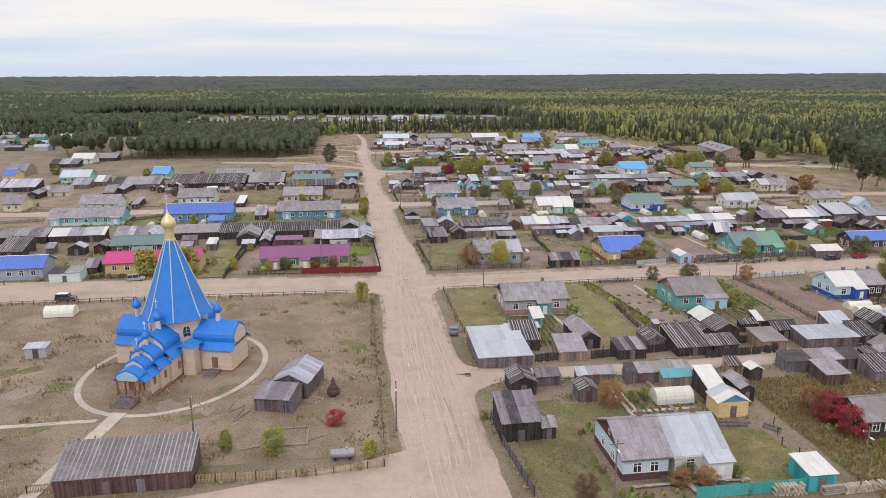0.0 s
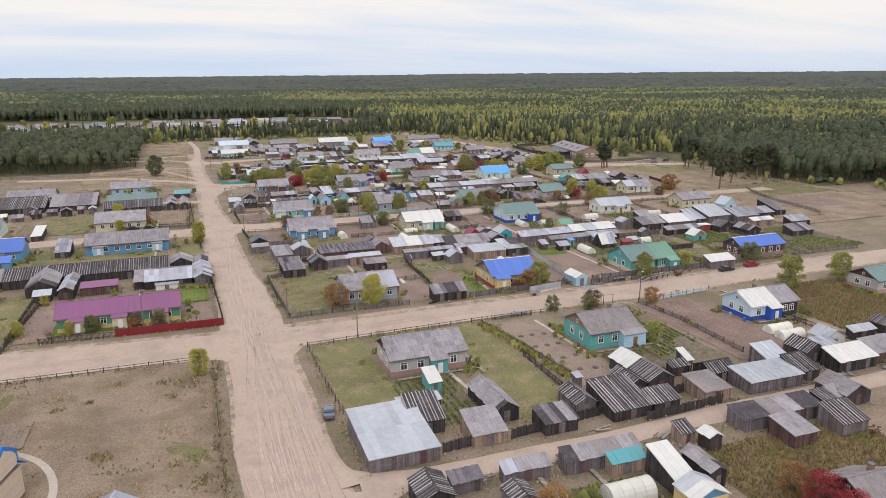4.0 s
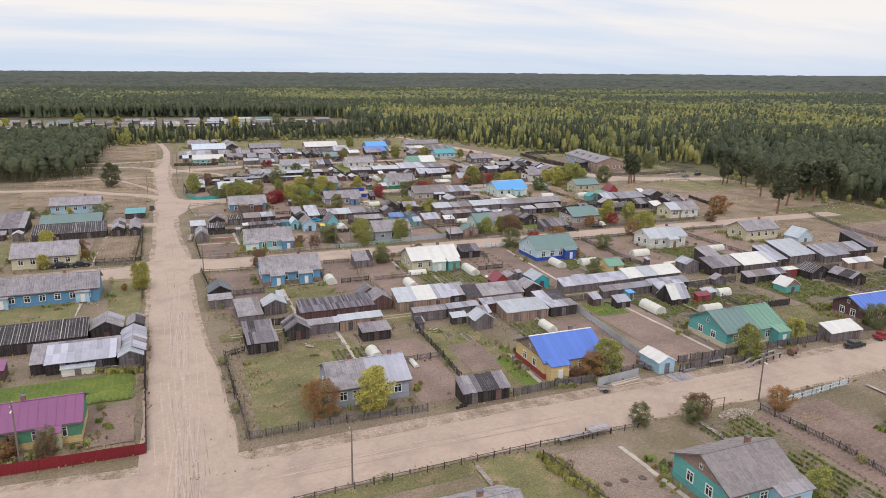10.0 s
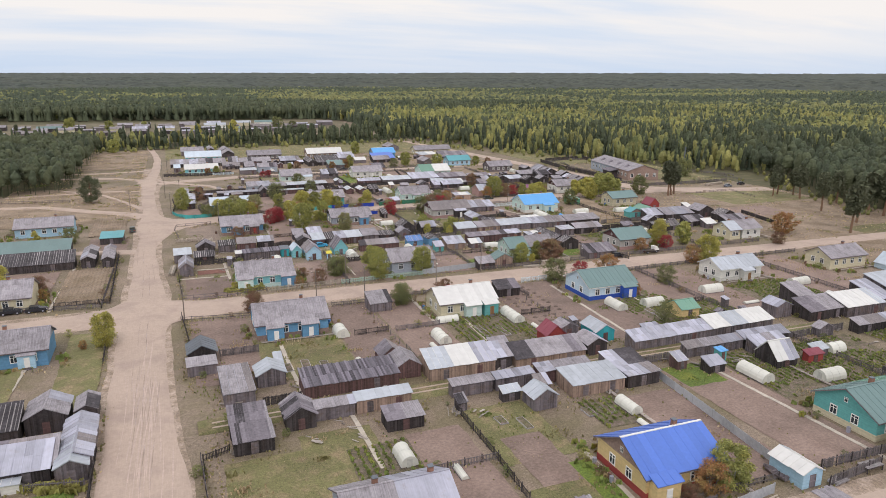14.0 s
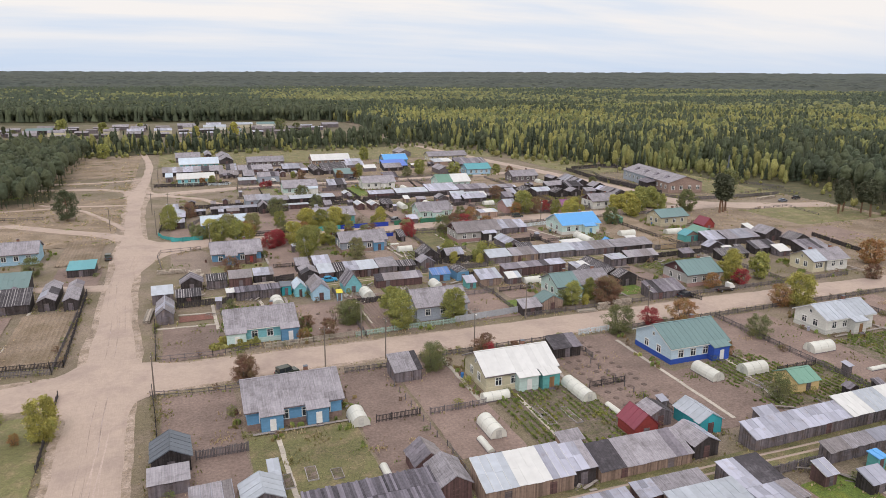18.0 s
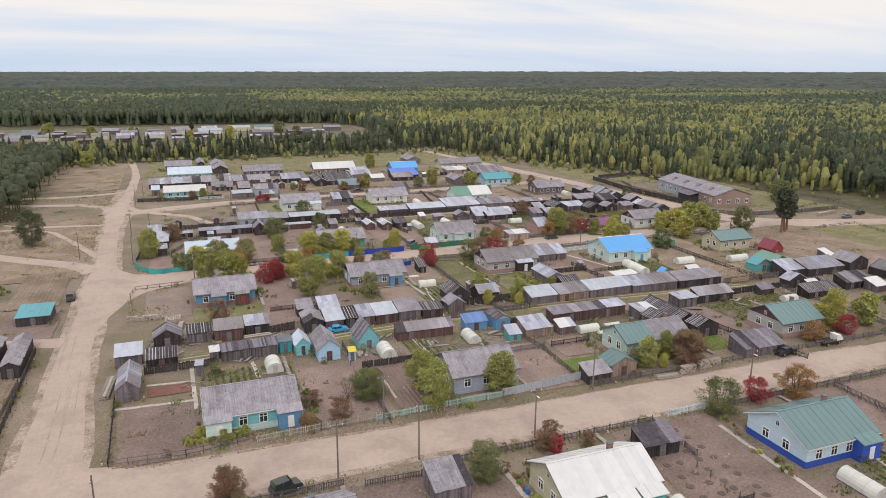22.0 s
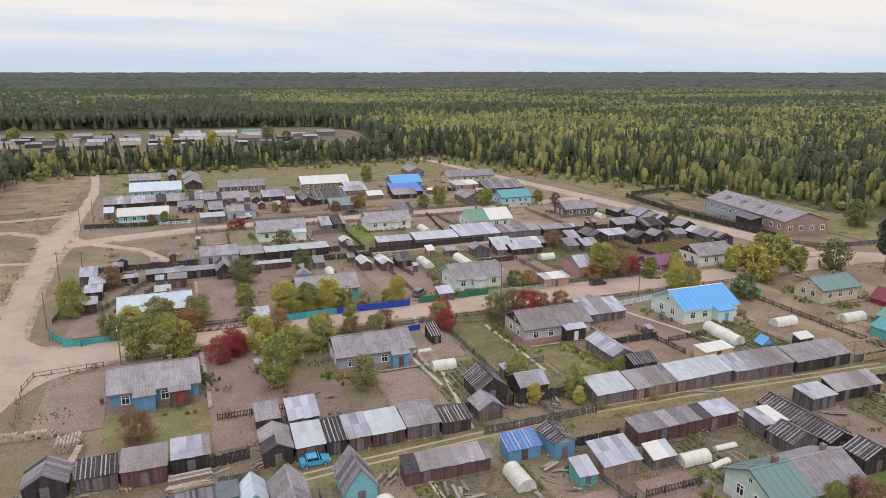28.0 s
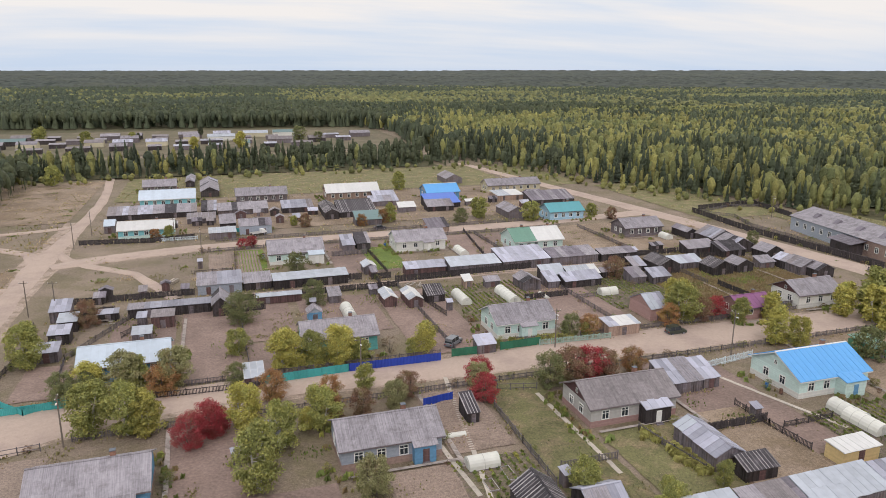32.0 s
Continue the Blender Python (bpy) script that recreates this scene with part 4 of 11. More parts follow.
def template(kind, seed):
    """One tree of a wood, of height 1: a lumpy or tiered crown, loose sprays of leaves on it, a thin trunk."""
    r = random.Random(seed)
    v, f = [], []
    sort, _, dist = kind.partition("_")

    def put(pv, pf):
        k = len(v)
        v.extend(pv)
        f.extend(tuple(k + i for i in q) for q in pf)

    def crown(rings, n, cx=0.0, cy=0.0):
        k, m = len(v), len(rings)
        for h, rad in rings:
            turn = r.random()
            for i in range(n):
                a, q = 2 * math.pi * i / n + turn, rad * r.uniform(0.76, 1.2)
                v.append((cx + q * math.cos(a), cy + q * math.sin(a), h + r.uniform(-0.02, 0.02)))
        v.append((cx + r.uniform(-0.01, 0.01), cy, rings[-1][0] + (0.05 if sort != "spruce" else 0.09)))
        for j in range(m - 1):
            for i in range(n):
                a, b = k + j * n + i, k + j * n + (i + 1) % n
                f.extend(((a, b, b + n), (a, b + n, a + n)))
        f.extend((k + (m - 1) * n + i, k + (m - 1) * n + (i + 1) % n, k + m * n) for i in range(n))

    detail = {"": 0, "far": 1, "mid": 2}[dist]
    if sort == "spruce":
        m = (5, 4, 3)[detail]
        rings = []
        for j in range(m):
            h = 0.05 + 0.86 * j / m
            rad = 0.155 * (1 - j / m) ** 0.9 + 0.012
            rings += [(h, rad), (h + 0.86 / m * 0.8, rad * 0.55)] if detail < 1 else [(h, rad)]
        crown(rings, (6, 5, 5)[detail])
        reach = lambda h: 0.155 * max(0.0, 1 - (h - 0.05) / 0.9) ** 0.9 + 0.01
        low = 0.06
    else:
        low, wide = {"birch": (0.10, 0.165), "pine": (0.40, 0.17)}[sort]
        reach = lambda h: wide * 2.0 * ((h - low) / (1 - low) + 0.06) ** 0.5 * max(0.0, 1.02 - (h - low) / (1 - low)) ** 0.72
        m = (6, 4, 3)[detail]
        crown([(low + (1 - low) * (j + 0.15) / m, reach(low + (1 - low) * (j + 0.15) / m) * r.uniform(0.8, 1.12)) for j in range(m)], (7, 5, 5)[detail], r.uniform(-0.02, 0.02), r.uniform(-0.02, 0.02))
        if detail == 0:
            put([(0.014, 0, 0), (-0.007, 0.012, 0), (-0.007, -0.012, 0), (0, 0, 0.8)], [(0, 1, 3), (1, 2, 3), (2, 0, 3)])
    for j in range((46, 6, 0)[detail]):
        h = low + (0.97 - low) * r.random() ** (1.2 if sort == "spruce" else 0.85)
        a, w = r.random() * 6.283, r.uniform(0.018, 0.045) * (1.5 if detail else 1)
        out, tan = Vector((math.cos(a), math.sin(a), 0)), Vector((-math.sin(a), math.cos(a), 0))
        c = out * reach(h) * r.uniform(0.95, 1.2) + Vector((0, 0, h))
        up = (Vector((0, 0, 1)) - out * r.uniform(0.2, 1.4) + tan * r.uniform(-0.5, 0.5)).normalized()
        put([c + up * w, c - up * w * 0.5 - tan * w * 0.8, c - up * w * 0.5 + tan * w * 0.8], [(0, 1, 2)])
    return np.array(v), np.array(f)


def wood(name, mat, kind, pts, hi, label, wide=1.0, tall=None):
    if not len(pts):
        return
    V, L, T, k = [], [], [], 0
    for s in range(5):
        some = pts[s::5]
        if not len(some):
            continue
        v, f = template(kind, s + 3)
        h = rs.uniform(hi[0], hi[1], len(some)) * (tall(some) if tall else 1.0)
        a = rs.uniform(0, 6.28, len(some))
        g = rs.uniform(0.8, 1.3, len(some)) * wide
        x = (v[None, :, 0] * np.cos(a)[:, None] - v[None, :, 1] * np.sin(a)[:, None]) * (h * g)[:, None] + some[:, :1]
        y = (v[None, :, 0] * np.sin(a)[:, None] + v[None, :, 1] * np.cos(a)[:, None]) * (h * g)[:, None] + some[:, 1:2]
        z = v[None, :, 2] * h[:, None] + (some[:, 2:3] if some.shape[1] > 2 else 0)
        tone = np.clip(0.5 + 0.38 * softnoise(some, 0.03, 4.4) + rs.uniform(-0.42, 0.42, len(some)), 0, 1)
        V.append(np.stack([x, y, z], -1).reshape(-1, 3))
        T.append(np.repeat(tone, len(v)))
        L.append((f[None] + (np.arange(len(some)) * len(v))[:, None, None] + k).reshape(-1))
        k += len(some) * len(v)
    bulk(name, mat, np.concatenate(V), np.concatenate(L), 3, label, "forest", smooth="_" in kind, tone=np.concatenate(T))


def edge_x(y):
    """Where the eastern woods begin."""
    return np.interp(y, [-300, 40, 95, 115, 140, 180, 224, 240, 257, 285, 312, 392, 480], [300, 300, 290, 262, 258, 274, 298, 288, 270, 268, 240, 207, 176])


def scattered(x0, x1, y0, y1, gap):
    nx, ny = int((x1 - x0) / gap), int((y1 - y0) / gap)
    gx, gy = np.meshgrid(np.arange(nx), np.arange(ny))
    p = np.stack([x0 + (gx.ravel() + rs.uniform(0, 1, gx.size)) * gap, y0 + (gy.ravel() + rs.uniform(0, 1, gx.size)) * gap], -1)
    return p


def softnoise(p, s, seed):
    q = np.sin(p[:, 0] * s + seed) + np.sin(p[:, 1] * s * 1.3 + seed * 2) + np.sin((p[:, 0] + p[:, 1]) * s * 0.7 + seed * 3) + 0.7 * np.sin((p[:, 0] - p[:, 1]) * s * 2.1 + seed * 5)
    return q / 3.7


EYE = np.array((10.0, -30.0))
near_p = scattered(-420, 800, -60, 980, 4.9)
X, Y = near_p.T
woods = ((Y > 462) & (X < 172)) | (X > edge_x(Y)) | ((Y > 480))
woods &= ~((Y > 506 + softnoise(near_p, 0.03, 6) * 9) & (Y < 748 + (120 - X) * 0.17) & (X < 185 + softnoise(near_p, 0.02, 2) * 24))
clump = ((X > -165) & (X < -38) & (Y > 285 + softnoise(near_p, 0.05, 1) * 12) & (Y < 462)) & ((X + 165) * 0.35 + 285 < Y + 45) & ~((X > -185) & (X < -170))
clump |= (X < -178) & (Y > 318) & (Y < 640) & (X > -330) & (softnoise(near_p, 0.04, 4) > -0.15)
clump |= (X < -330) & (Y > 500)
clump &= ~((X < -155) & (X > -208) & (Y > 312) & (Y < 482) & (np.abs(X + 160 + (Y - 314) * 0.28) < 13))
clump &= ~((X < -208) & (Y < 498))
view = np.abs(np.degrees(np.arctan2(X - EYE[0], Y + 172)) - 12) < 47
view &= ~((Y < 60) & (X < 250)) & (np.hypot(X - 30, Y - 100) < 900)
pine_p = near_p[clump & view]
rest = near_p[woods & ~clump & view]
rx, ry = rest.T
stand = np.hypot((rx - 528) / 130, (ry - 770) / 34) < 1
lean_y = np.where(ry < 600, np.where(rx < 190, -0.28, np.where(ry < 440, 0.0, 0.40)), np.where(rx < 190, -0.75, np.where(ry < 760, 0.22, -0.32))) + 1.6 * stand - 2.0 * ((rx < 380) & (ry < 235))
mixv = 0.75 * softnoise(rest, 0.017, 3) + 0.55 * softnoise(rest, 0.05, 7) + rs.uniform(-0.75, 0.75, len(rest)) + lean_y
LEAF_Y = needles("birch_yellow", (0.305, 0.284, 0.086), (0.150, 0.174, 0.064))
LEAF_G = needles("spruce_green", (0.056, 0.076, 0.044), (0.088, 0.106, 0.054), 0.35)
LEAF_P = needles("pine_green", (0.054, 0.074, 0.041), (0.088, 0.102, 0.049), 0.35)


def rise(p):
    """Trees are low along the open edge of the wood and taller inside."""
    e = np.where(p[:, 1] < 480, p[:, 0] - edge_x(p[:, 1]), p[:, 1] - 462)
    return np.where(p[:, 1] < 235, 0.9, np.where((p[:, 1] > 480) | (p[:, 0] < 150), 0.72 + 0.28 * np.clip(e / 20, 0, 1), 0.5 + 0.5 * np.clip(e / 34, 0, 1)))


belt = (ry < 560) & (rx < 185)
close = np.hypot(rest[:, 0] - 40, rest[:, 1] - 130) < 420
sorts = (("birch", LEAF_Y, mixv > 0.04, (8.5, 15), "yellowing birch wood"), ("spruce", LEAF_G, (mixv <= 0.04) & (mixv > -0.75), (10, 19), "dark green spruce wood"), ("pine", LEAF_P, mixv <= -0.75, (12, 17), "dense pine wood"))
for kind, mat, mask, hi, words in sorts:
    wood(kind + "_wood", mat, kind, rest[close & mask & ~belt], hi, words + " at the edge of the village", tall=rise)
    wood(kind + "_wood", mat, kind + "_far", rest[~close & mask & ~belt], hi, words + " beyond the village", tall=rise)
    wood(kind + "_wood", mat, kind, rest[belt & mask], (hi[0] * 0.72, hi[1] * 0.84), words + " in the belt behind the village", tall=rise)
wood("pine_wood", LEAF_P, "pine", pine_p[pine_p[:, 0] > -178], (10, 15), "dense pine wood at the edge of the common")
wood("pine_wood", LEAF_P, "pine_far", pine_p[pine_p[:, 0] <= -178], (10, 15), "pine wood west of the common")
fringe = near_p[(np.abs(X - edge_x(Y) + 6) < 9) & (Y < 470) & (Y > 20) | (np.abs(Y - 456) < 9) & (X < 172) & (X > -60)]
fringe = fringe[rs.uniform(0, 1, len(fringe)) < 0.42]
wood("edge_shrubs", LEAF_Y, "birch", fringe, (1.2, 4.2), "yellow-green young birch shrubs along the wood's edge", 2.2)
mid_p = scattered(-1500, 2100, 500, 2300, 9.0)
rad, ang = np.hypot(mid_p[:, 0] - 10, mid_p[:, 1] - 50), np.degrees(np.arctan2(mid_p[:, 0] - 10, mid_p[:, 1] - 20))
mid_p = mid_p[((rad > 890) | (mid_p[:, 1] > 975) | (mid_p[:, 0] > 795) | (mid_p[:, 0] < -415)) & (rad < 1900) & (ang > -36) & (ang < 62)]
hillz = lambda p: np.clip((np.hypot(p[:, 0], p[:, 1]) - 1500) / 3400, 0, 1) ** 1.2 * 26 + np.clip((np.hypot(p[:, 0], p[:, 1]) - 2600) / 2200, 0, 1) * (6 * softnoise(p, 0.0016, 2) + 10 * np.clip(p[:, 0] / 2500, 0, 1))
rad_ = np.hypot(mid_p[:, 0], mid_p[:, 1])
mid_p = np.concatenate([mid_p, hillz(mid_p)[:, None]], 1)
mm = softnoise(mid_p, 0.006, 5) + softnoise(mid_p, 0.019, 9) * 0.6 + rs.uniform(-0.6, 0.6, len(mid_p)) - 0.15
mm += 0.22 * (mid_p[:, 0] > 200) * (rad_ < 1250) - 0.35 * (mid_p[:, 0] < 150) + 2.0 * (np.hypot((mid_p[:, 0] - 1000) / 170, (mid_p[:, 1] - 1120) / 70) < 1)
LEAF_FY = needles("far_birch_yellow", (0.245, 0.240, 0.088), (0.138, 0.158, 0.068))
LEAF_FG = needles("far_spruce_green", (0.050, 0.070, 0.046), (0.084, 0.104, 0.056), 0.35)
for ring_ in (rad_ < 1400, rad_ >= 1400):
    wood("far_birch_wood", LEAF_FY, "birch_mid", mid_p[ring_ & (mm > 0.02)], (11, 16), "yellow-green birch stands in the distant woods", 1.5)
    wood("far_spruce_wood", LEAF_FG, "spruce_mid", mid_p[ring_ & (mm <= 0.02)], (12, 19), "dark conifer woods reaching into the distance", 1.5)
# canopy towards the horizon: one rough sheet of treetops
# colours kept dark to paint in the shade between crowns the sheet lacks
CANOPY = leafy("far_canopy", (0.027, 0.038, 0.030), 0.0, second=(0.046, 0.054, 0.034), amount=0.5, large=0.004, var=0.25)
c_r = np.concatenate([np.arange(1560, 3200, 17), np.arange(3200, 4900, 30)])
c_a = np.radians(np.arange(-46, 70, 0.32))
cr, ca = np.meshgrid(c_r, c_a)
cx, cy = cr * np.sin(ca) + rs.uniform(-6, 6, cr.shape), cr * np.cos(ca) + rs.uniform(-6, 6, cr.shape)
cp = np.stack([cx.ravel(), cy.ravel()], -1)
cz = (9 + rs.uniform(0, 9, len(cp))) * np.clip((cr.ravel() - 1500) / 560, 0.25, 1) * (cr.ravel() < 4860) + hillz(cp)
na, nr = cr.shape
ii, jj = np.meshgrid(np.arange(na - 1), np.arange(nr - 1), indexing="ij")
q0 = (ii * nr + jj).ravel()
bulk("distant_forest", CANOPY, np.column_stack([cp, cz]), np.stack([q0, q0 + 1, q0 + nr + 1, q0 + nr], -1)[:, ::-1].ravel(), 4, "endless dark green forest up to the horizon", "forest")

# ---------- church and its yard ----------
C_BLUE = material("church_blue_sheet", (0.015, 0.20, 0.66), rough=0.4, var=0.08, grain=0.8, obj=0.03, bump=0.06)
C_GOLD = material("gilded_sheet", (0.80, 0.65, 0.34), rough=0.35, metal=0.4, var=0.06, obj=0.0, bump=0.02)
C_RIB = material("pale_roof_rib", (0.62, 0.62, 0.56), var=0.05)
C_BROWN = material("church_brown_door", (0.27, 0.15, 0.07), var=0.15, planks=0.2)
BOARDWALK = material("pale_boardwalk", (0.47, 0.42, 0.36), var=0.15, obj=0.12, island=0.18)

church = thing("church", -46.0, -46.0, 0, "pale wooden church with bright blue tent roof and gold dome", "church", turn=-15.6)


def bochka(a, h):
    """Half outline of a keel-shaped barrel roof of half width a and height h."""
    half = [(1.0, 0.0), (1.10, 0.14), (1.13, 0.30), (1.06, 0.46), (0.90, 0.60), (0.68, 0.72), (0.44, 0.82), (0.22, 0.90), (0.0, 1.0)]
    return [(x * a, z * h) for x, z in half] + [(-x * a, z * h) for x, z in half[-2::-1]]


def onion(parent, x, y, z, r, mat, cross=True, neck=True):
    if neck:
        part("dome_neck", Shape().lathe([(r * 0.55, z - 0.4), (r * 0.45, z + r * 1.6), (r * 0.56, z + r * 1.7)], 10, x, y), WALLS["church"], parent)
        z += r * 1.65
    prof = [(0.5, 0), (0.85, 0.25), (1.0, 0.6), (0.98, 0.95), (0.8, 1.35), (0.5, 1.7), (0.26, 2.0), (0.12, 2.35), (0.05, 2.8), (0.03, 3.0)]
    d = part("onion_dome", Shape().lathe([(p * r, z + q * r) for p, q in prof], 16, x, y), mat, parent, smooth=True)
    if cross:
        t = z + 3.0 * r
        part("cross", Shape().box(x - 0.05, y - 0.05, t - 0.3, x + 0.05, y + 0.05, t + 1.9 * r).box(x - 0.55 * r, y - 0.04, t + 1.15 * r, x + 0.55 * r, y + 0.04, t + 1.15 * r + 0.09).box(x - 0.3 * r, y - 0.04, t + 1.5 * r, x + 0.3 * r, y + 0.04, t + 1.5 * r + 0.08), C_RIB, d)


# octagonal tower and tent
turn8 = math.pi / 8
part("tower_wall", Shape().lathe([(5.15, 0.0), (5.15, 9.7)], 8, 0, 0, turn8), WALLS["church"], church)
tent = part("tent_roof", Shape().lathe([(6.15, 9.4), (6.05, 9.6), (5.42, 10.9), (4.9, 12.2), (0.78, 23.2), (0.6, 23.3)], 8, 0, 0, turn8), C_BLUE, church, "bright blue sheet-metal tent roof")
for i in range(8):
    a = turn8 + i * math.pi / 4
    at = lambda r, z: (r * math.cos(a), r * math.sin(a), z)
    part("roof_rib", Shape().tube(at(0.85, 23.2), at(4.96, 12.2), 0.10, 0.10, 4).tube(at(4.96, 12.2), at(5.47, 10.95), 0.10, 0.10, 4).tube(at(5.47, 10.95), at(6.12, 9.65), 0.10, 0.10, 4), C_RIB, tent)
part("drum", Shape().lathe([(0.95, 23.0), (0.95, 23.3), (0.74, 23.4), (0.74, 24.9), (0.98, 25.0), (0.98, 25.2)], 12), C_GOLD, church)
for i in range(8):
    a = i * math.pi / 4
    part("drum_rib", Shape().tube((0.78 * math.cos(a), 0.78 * math.sin(a), 23.4), (0.78 * math.cos(a), 0.78 * math.sin(a), 24.9), 0.06, 0.06, 4), C_RIB, church)
onion(church, 0, 0, 25.1, 1.28, C_GOLD, neck=False)


def arm(u0, u1, v0, v1, wall, skirt, base, top, along, inset=0.9):
    """One arm: walls, a low skirt roof and a keel-shaped barrel over it, along the u or v axis."""
    part("wall", Shape().box(u0, v0, 0, u1, v1, wall), WALLS["church"], church)
    o = 0.55
    if along == "u":
        mid, half = (v0 + v1) / 2, (v1 - v0) / 2
        for s in (-1, 1):
            y0 = mid + s * (half + o)
            y1 = mid + s * (half - inset)
            part("skirt_roof", Shape().slab((u0, y0, wall - 0.1), (u1 - u0 + o, 0, 0) if s < 0 else (0, y1 - y0, skirt - wall), (0, y1 - y0, skirt - wall) if s < 0 else (u1 - u0 + o, 0, 0), 0.1), C_BLUE, church)
        out = [(u0, mid + x, base + z) for x, z in bochka(half - inset, top - base)]
        part("barrel_roof", Shape().prism(out, (u1 - u0 + 0.25, 0, 0)), C_BLUE, church)
        out = [(u1 + 0.24, mid + x * 0.86, base + z * 0.84) for x, z in bochka(half - inset, top - base)]
        part("barrel_front", Shape().prism(out, (0.06, 0, 0)), WALLS["church"], church)
    else:
        mid, half = (u0 + u1) / 2, (u1 - u0) / 2
        for s in (-1, 1):
            x0 = mid + s * (half + o)
            x1 = mid + s * (half - inset)
            part("skirt_roof", Shape().slab((x0, v0 - 0.25, wall - 0.1), (0, v1 - v0 + 0.25, 0) if s > 0 else (x1 - x0, 0, skirt - wall), (x1 - x0, 0, skirt - wall) if s > 0 else (0, v1 - v0 + 0.25, 0), 0.1), C_BLUE, church)
        out = [(mid + x, v0 - 0.25, base + z) for x, z in bochka(half - inset, top - base)]
        part("barrel_roof", Shape().prism(out, (0, v1 - v0 + 0.25, 0)), C_BLUE, church)
        out = [(mid + x * 0.86, v0 - 0.31, base + z * 0.84) for x, z in bochka(half - inset, top - base)]
        part("barrel_front", Shape().prism(out, (0, 0.06, 0)), WALLS["church"], church)


arm(4.2, 11.6, -3.7, 3.2, 4.2, 5.4, 5.0, 8.6, "u", 1.0)
arm(-10.8, -4.2, -3.2, 3.4, 4.2, 5.4, 5.0, 8.6, "u", 1.0)
arm(-3.2, 3.2, 4.2, 11.0, 4.2, 5.4, 5.0, 8.6, "v", 1.0)
arm(-3.3, 3.3, -9.3, -4.4, 4.4, 5.9, 5.4, 9.0, "v", 1.0)
arm(-2.9, 2.9, -12.2, -9.28, 3.9, 5.1, 4.8, 7.6, "v", 0.9)
arm(-2.5, 2.5, -14.6, -12.18, 3.5, 4.5, 4.2, 6.6, "v", 0.8)
onion(church, 7.9, -0.2, 8.5, 0.85, C_BLUE)
onion(church, -7.9, 0.1, 8.5, 0.85, C_BLUE)
onion(church, 0, 7.5, 8.5, 0.85, C_BLUE)
onion(church, 0, -6.6, 8.9, 0.82, C_BLUE)
onion(church, 0, -10.7, 7.5, 0.62, C_BLUE)
onion(church, 0, -13.4, 6.5, 0.48, C_BLUE)
# porch on posts with steps
for x in (-2.2, -0.8, 0.8, 2.2):
    part("porch_post", Shape().box(x - 0.13, -16.7, 0.9, x + 0.13, -16.44, 3.4), C_BROWN, church)
part("porch_floor", Shape().box(-2.5, -16.8, 0, 2.5, -14.6, 0.9), WALLS["tan"], church)
part("porch_beam", Shape().box(-2.6, -16.85, 3.4, 2.6, -14.5, 3.65), C_BROWN, church)
out = [(x, -17.0, 3.65 + z) for x, z in bochka(1.9, 2.0)]
part("porch_roof", Shape().prism(out, (0, 2.5, 0)), C_BLUE, church)
out = [(x * 0.85, -17.06, 3.65 + z * 0.83) for x, z in bochka(1.9, 2.0)]
part("porch_icon_board", Shape().prism(out, (0, 0.06, 0)), WALLS["sky"], church)
for s in (-1, 1):
    part("skirt_roof", Shape().slab((s * 3.0, -16.9, 3.45), (0, 2.4, 0) if s > 0 else (1.3, 0, 0.7), (-1.3, 0, 0.7) if s > 0 else (0, 2.4, 0), 0.1), C_BLUE, church)
    part("stair_rail", Shape().box(s * 1.7 - 0.06, -19.6, 0.3, s * 1.7 + 0.06, -16.8, 0.42).box(s * 1.7 - 0.06, -19.6, 0, s * 1.7 + 0.06, -19.45, 1.0).box(s * 1.7 - 0.06, -17.0, 0.9, s * 1.7 + 0.06, -16.85, 1.9).slab((s * 1.7 - 0.05, -19.55, 0.92), (0.1, 0, 0), (0, 2.65, 0.9), 0.08), C_BROWN, church)
for i in range(6):
    part("step", Shape().box(-1.6, -19.5 + i * 0.45, 0, 1.6, -19.05 + i * 0.45 + 0.02, 0.15 * (i + 1)), WALLS["wood"], church)
for x in (-0.9, 0.9):
    door(church, x, -14.6, 0, C_BROWN, 2.2, 1.1, 0.9)
# side arm doors with steps, windows
door(church, 8.4, -3.7, 0, C_BROWN, 2.0, 1.1, 0.7)
part("side_steps", Shape().box(7.3, -5.6, 0, 9.5, -3.7, 0.5).box(7.3, -6.2, 0, 9.5, -5.6, 0.3).box(7.3, -6.8, 0, 9.5, -6.2, 0.14), WALLS["wood"], church)
door(church, -7.6, -3.2, 0, C_BROWN, 2.0, 1.1, 0.7)
part("side_steps", Shape().box(-8.7, -5.2, 0, -6.5, -3.2, 0.5).box(-8.7, -6.0, 0, -6.5, -5.2, 0.25), WALLS["wood"], church)
for s in (-1, 1):
    a = -math.pi / 2 + s * math.pi / 4
    r = 5.15 * math.cos(turn8)
    f = pose(r * math.cos(a), r * math.sin(a), 7.2, 0, 0, math.degrees(a) + 90)
    arch = [(-0.62, 0, -0.9), (0.62, 0, -0.9)] + [(0.62 * math.cos(k * math.pi / 6), 0, 0.35 + 0.62 * math.sin(k * math.pi / 6)) for k in range(7)]
    g = part("arched_window", Shape().prism([(p[0] * 1.16, 0, p[2] * 1.12) for p in arch], (0, -0.05, 0)), C_RIB, church)
    g.matrix_basis = f
    p_ = part("pane", Shape().prism(arch, (0, -0.08, 0)), GLASS, g)
    for b in (Shape().box(-0.03, -0.11, -0.9, 0.03, -0.08, 0.95), Shape().box(-0.6, -0.11, -0.25, 0.6, -0.08, -0.19), Shape().box(-0.6, -0.11, 0.3, 0.6, -0.08, 0.36)):
        part("glazing_bar", b, C_RIB, g)
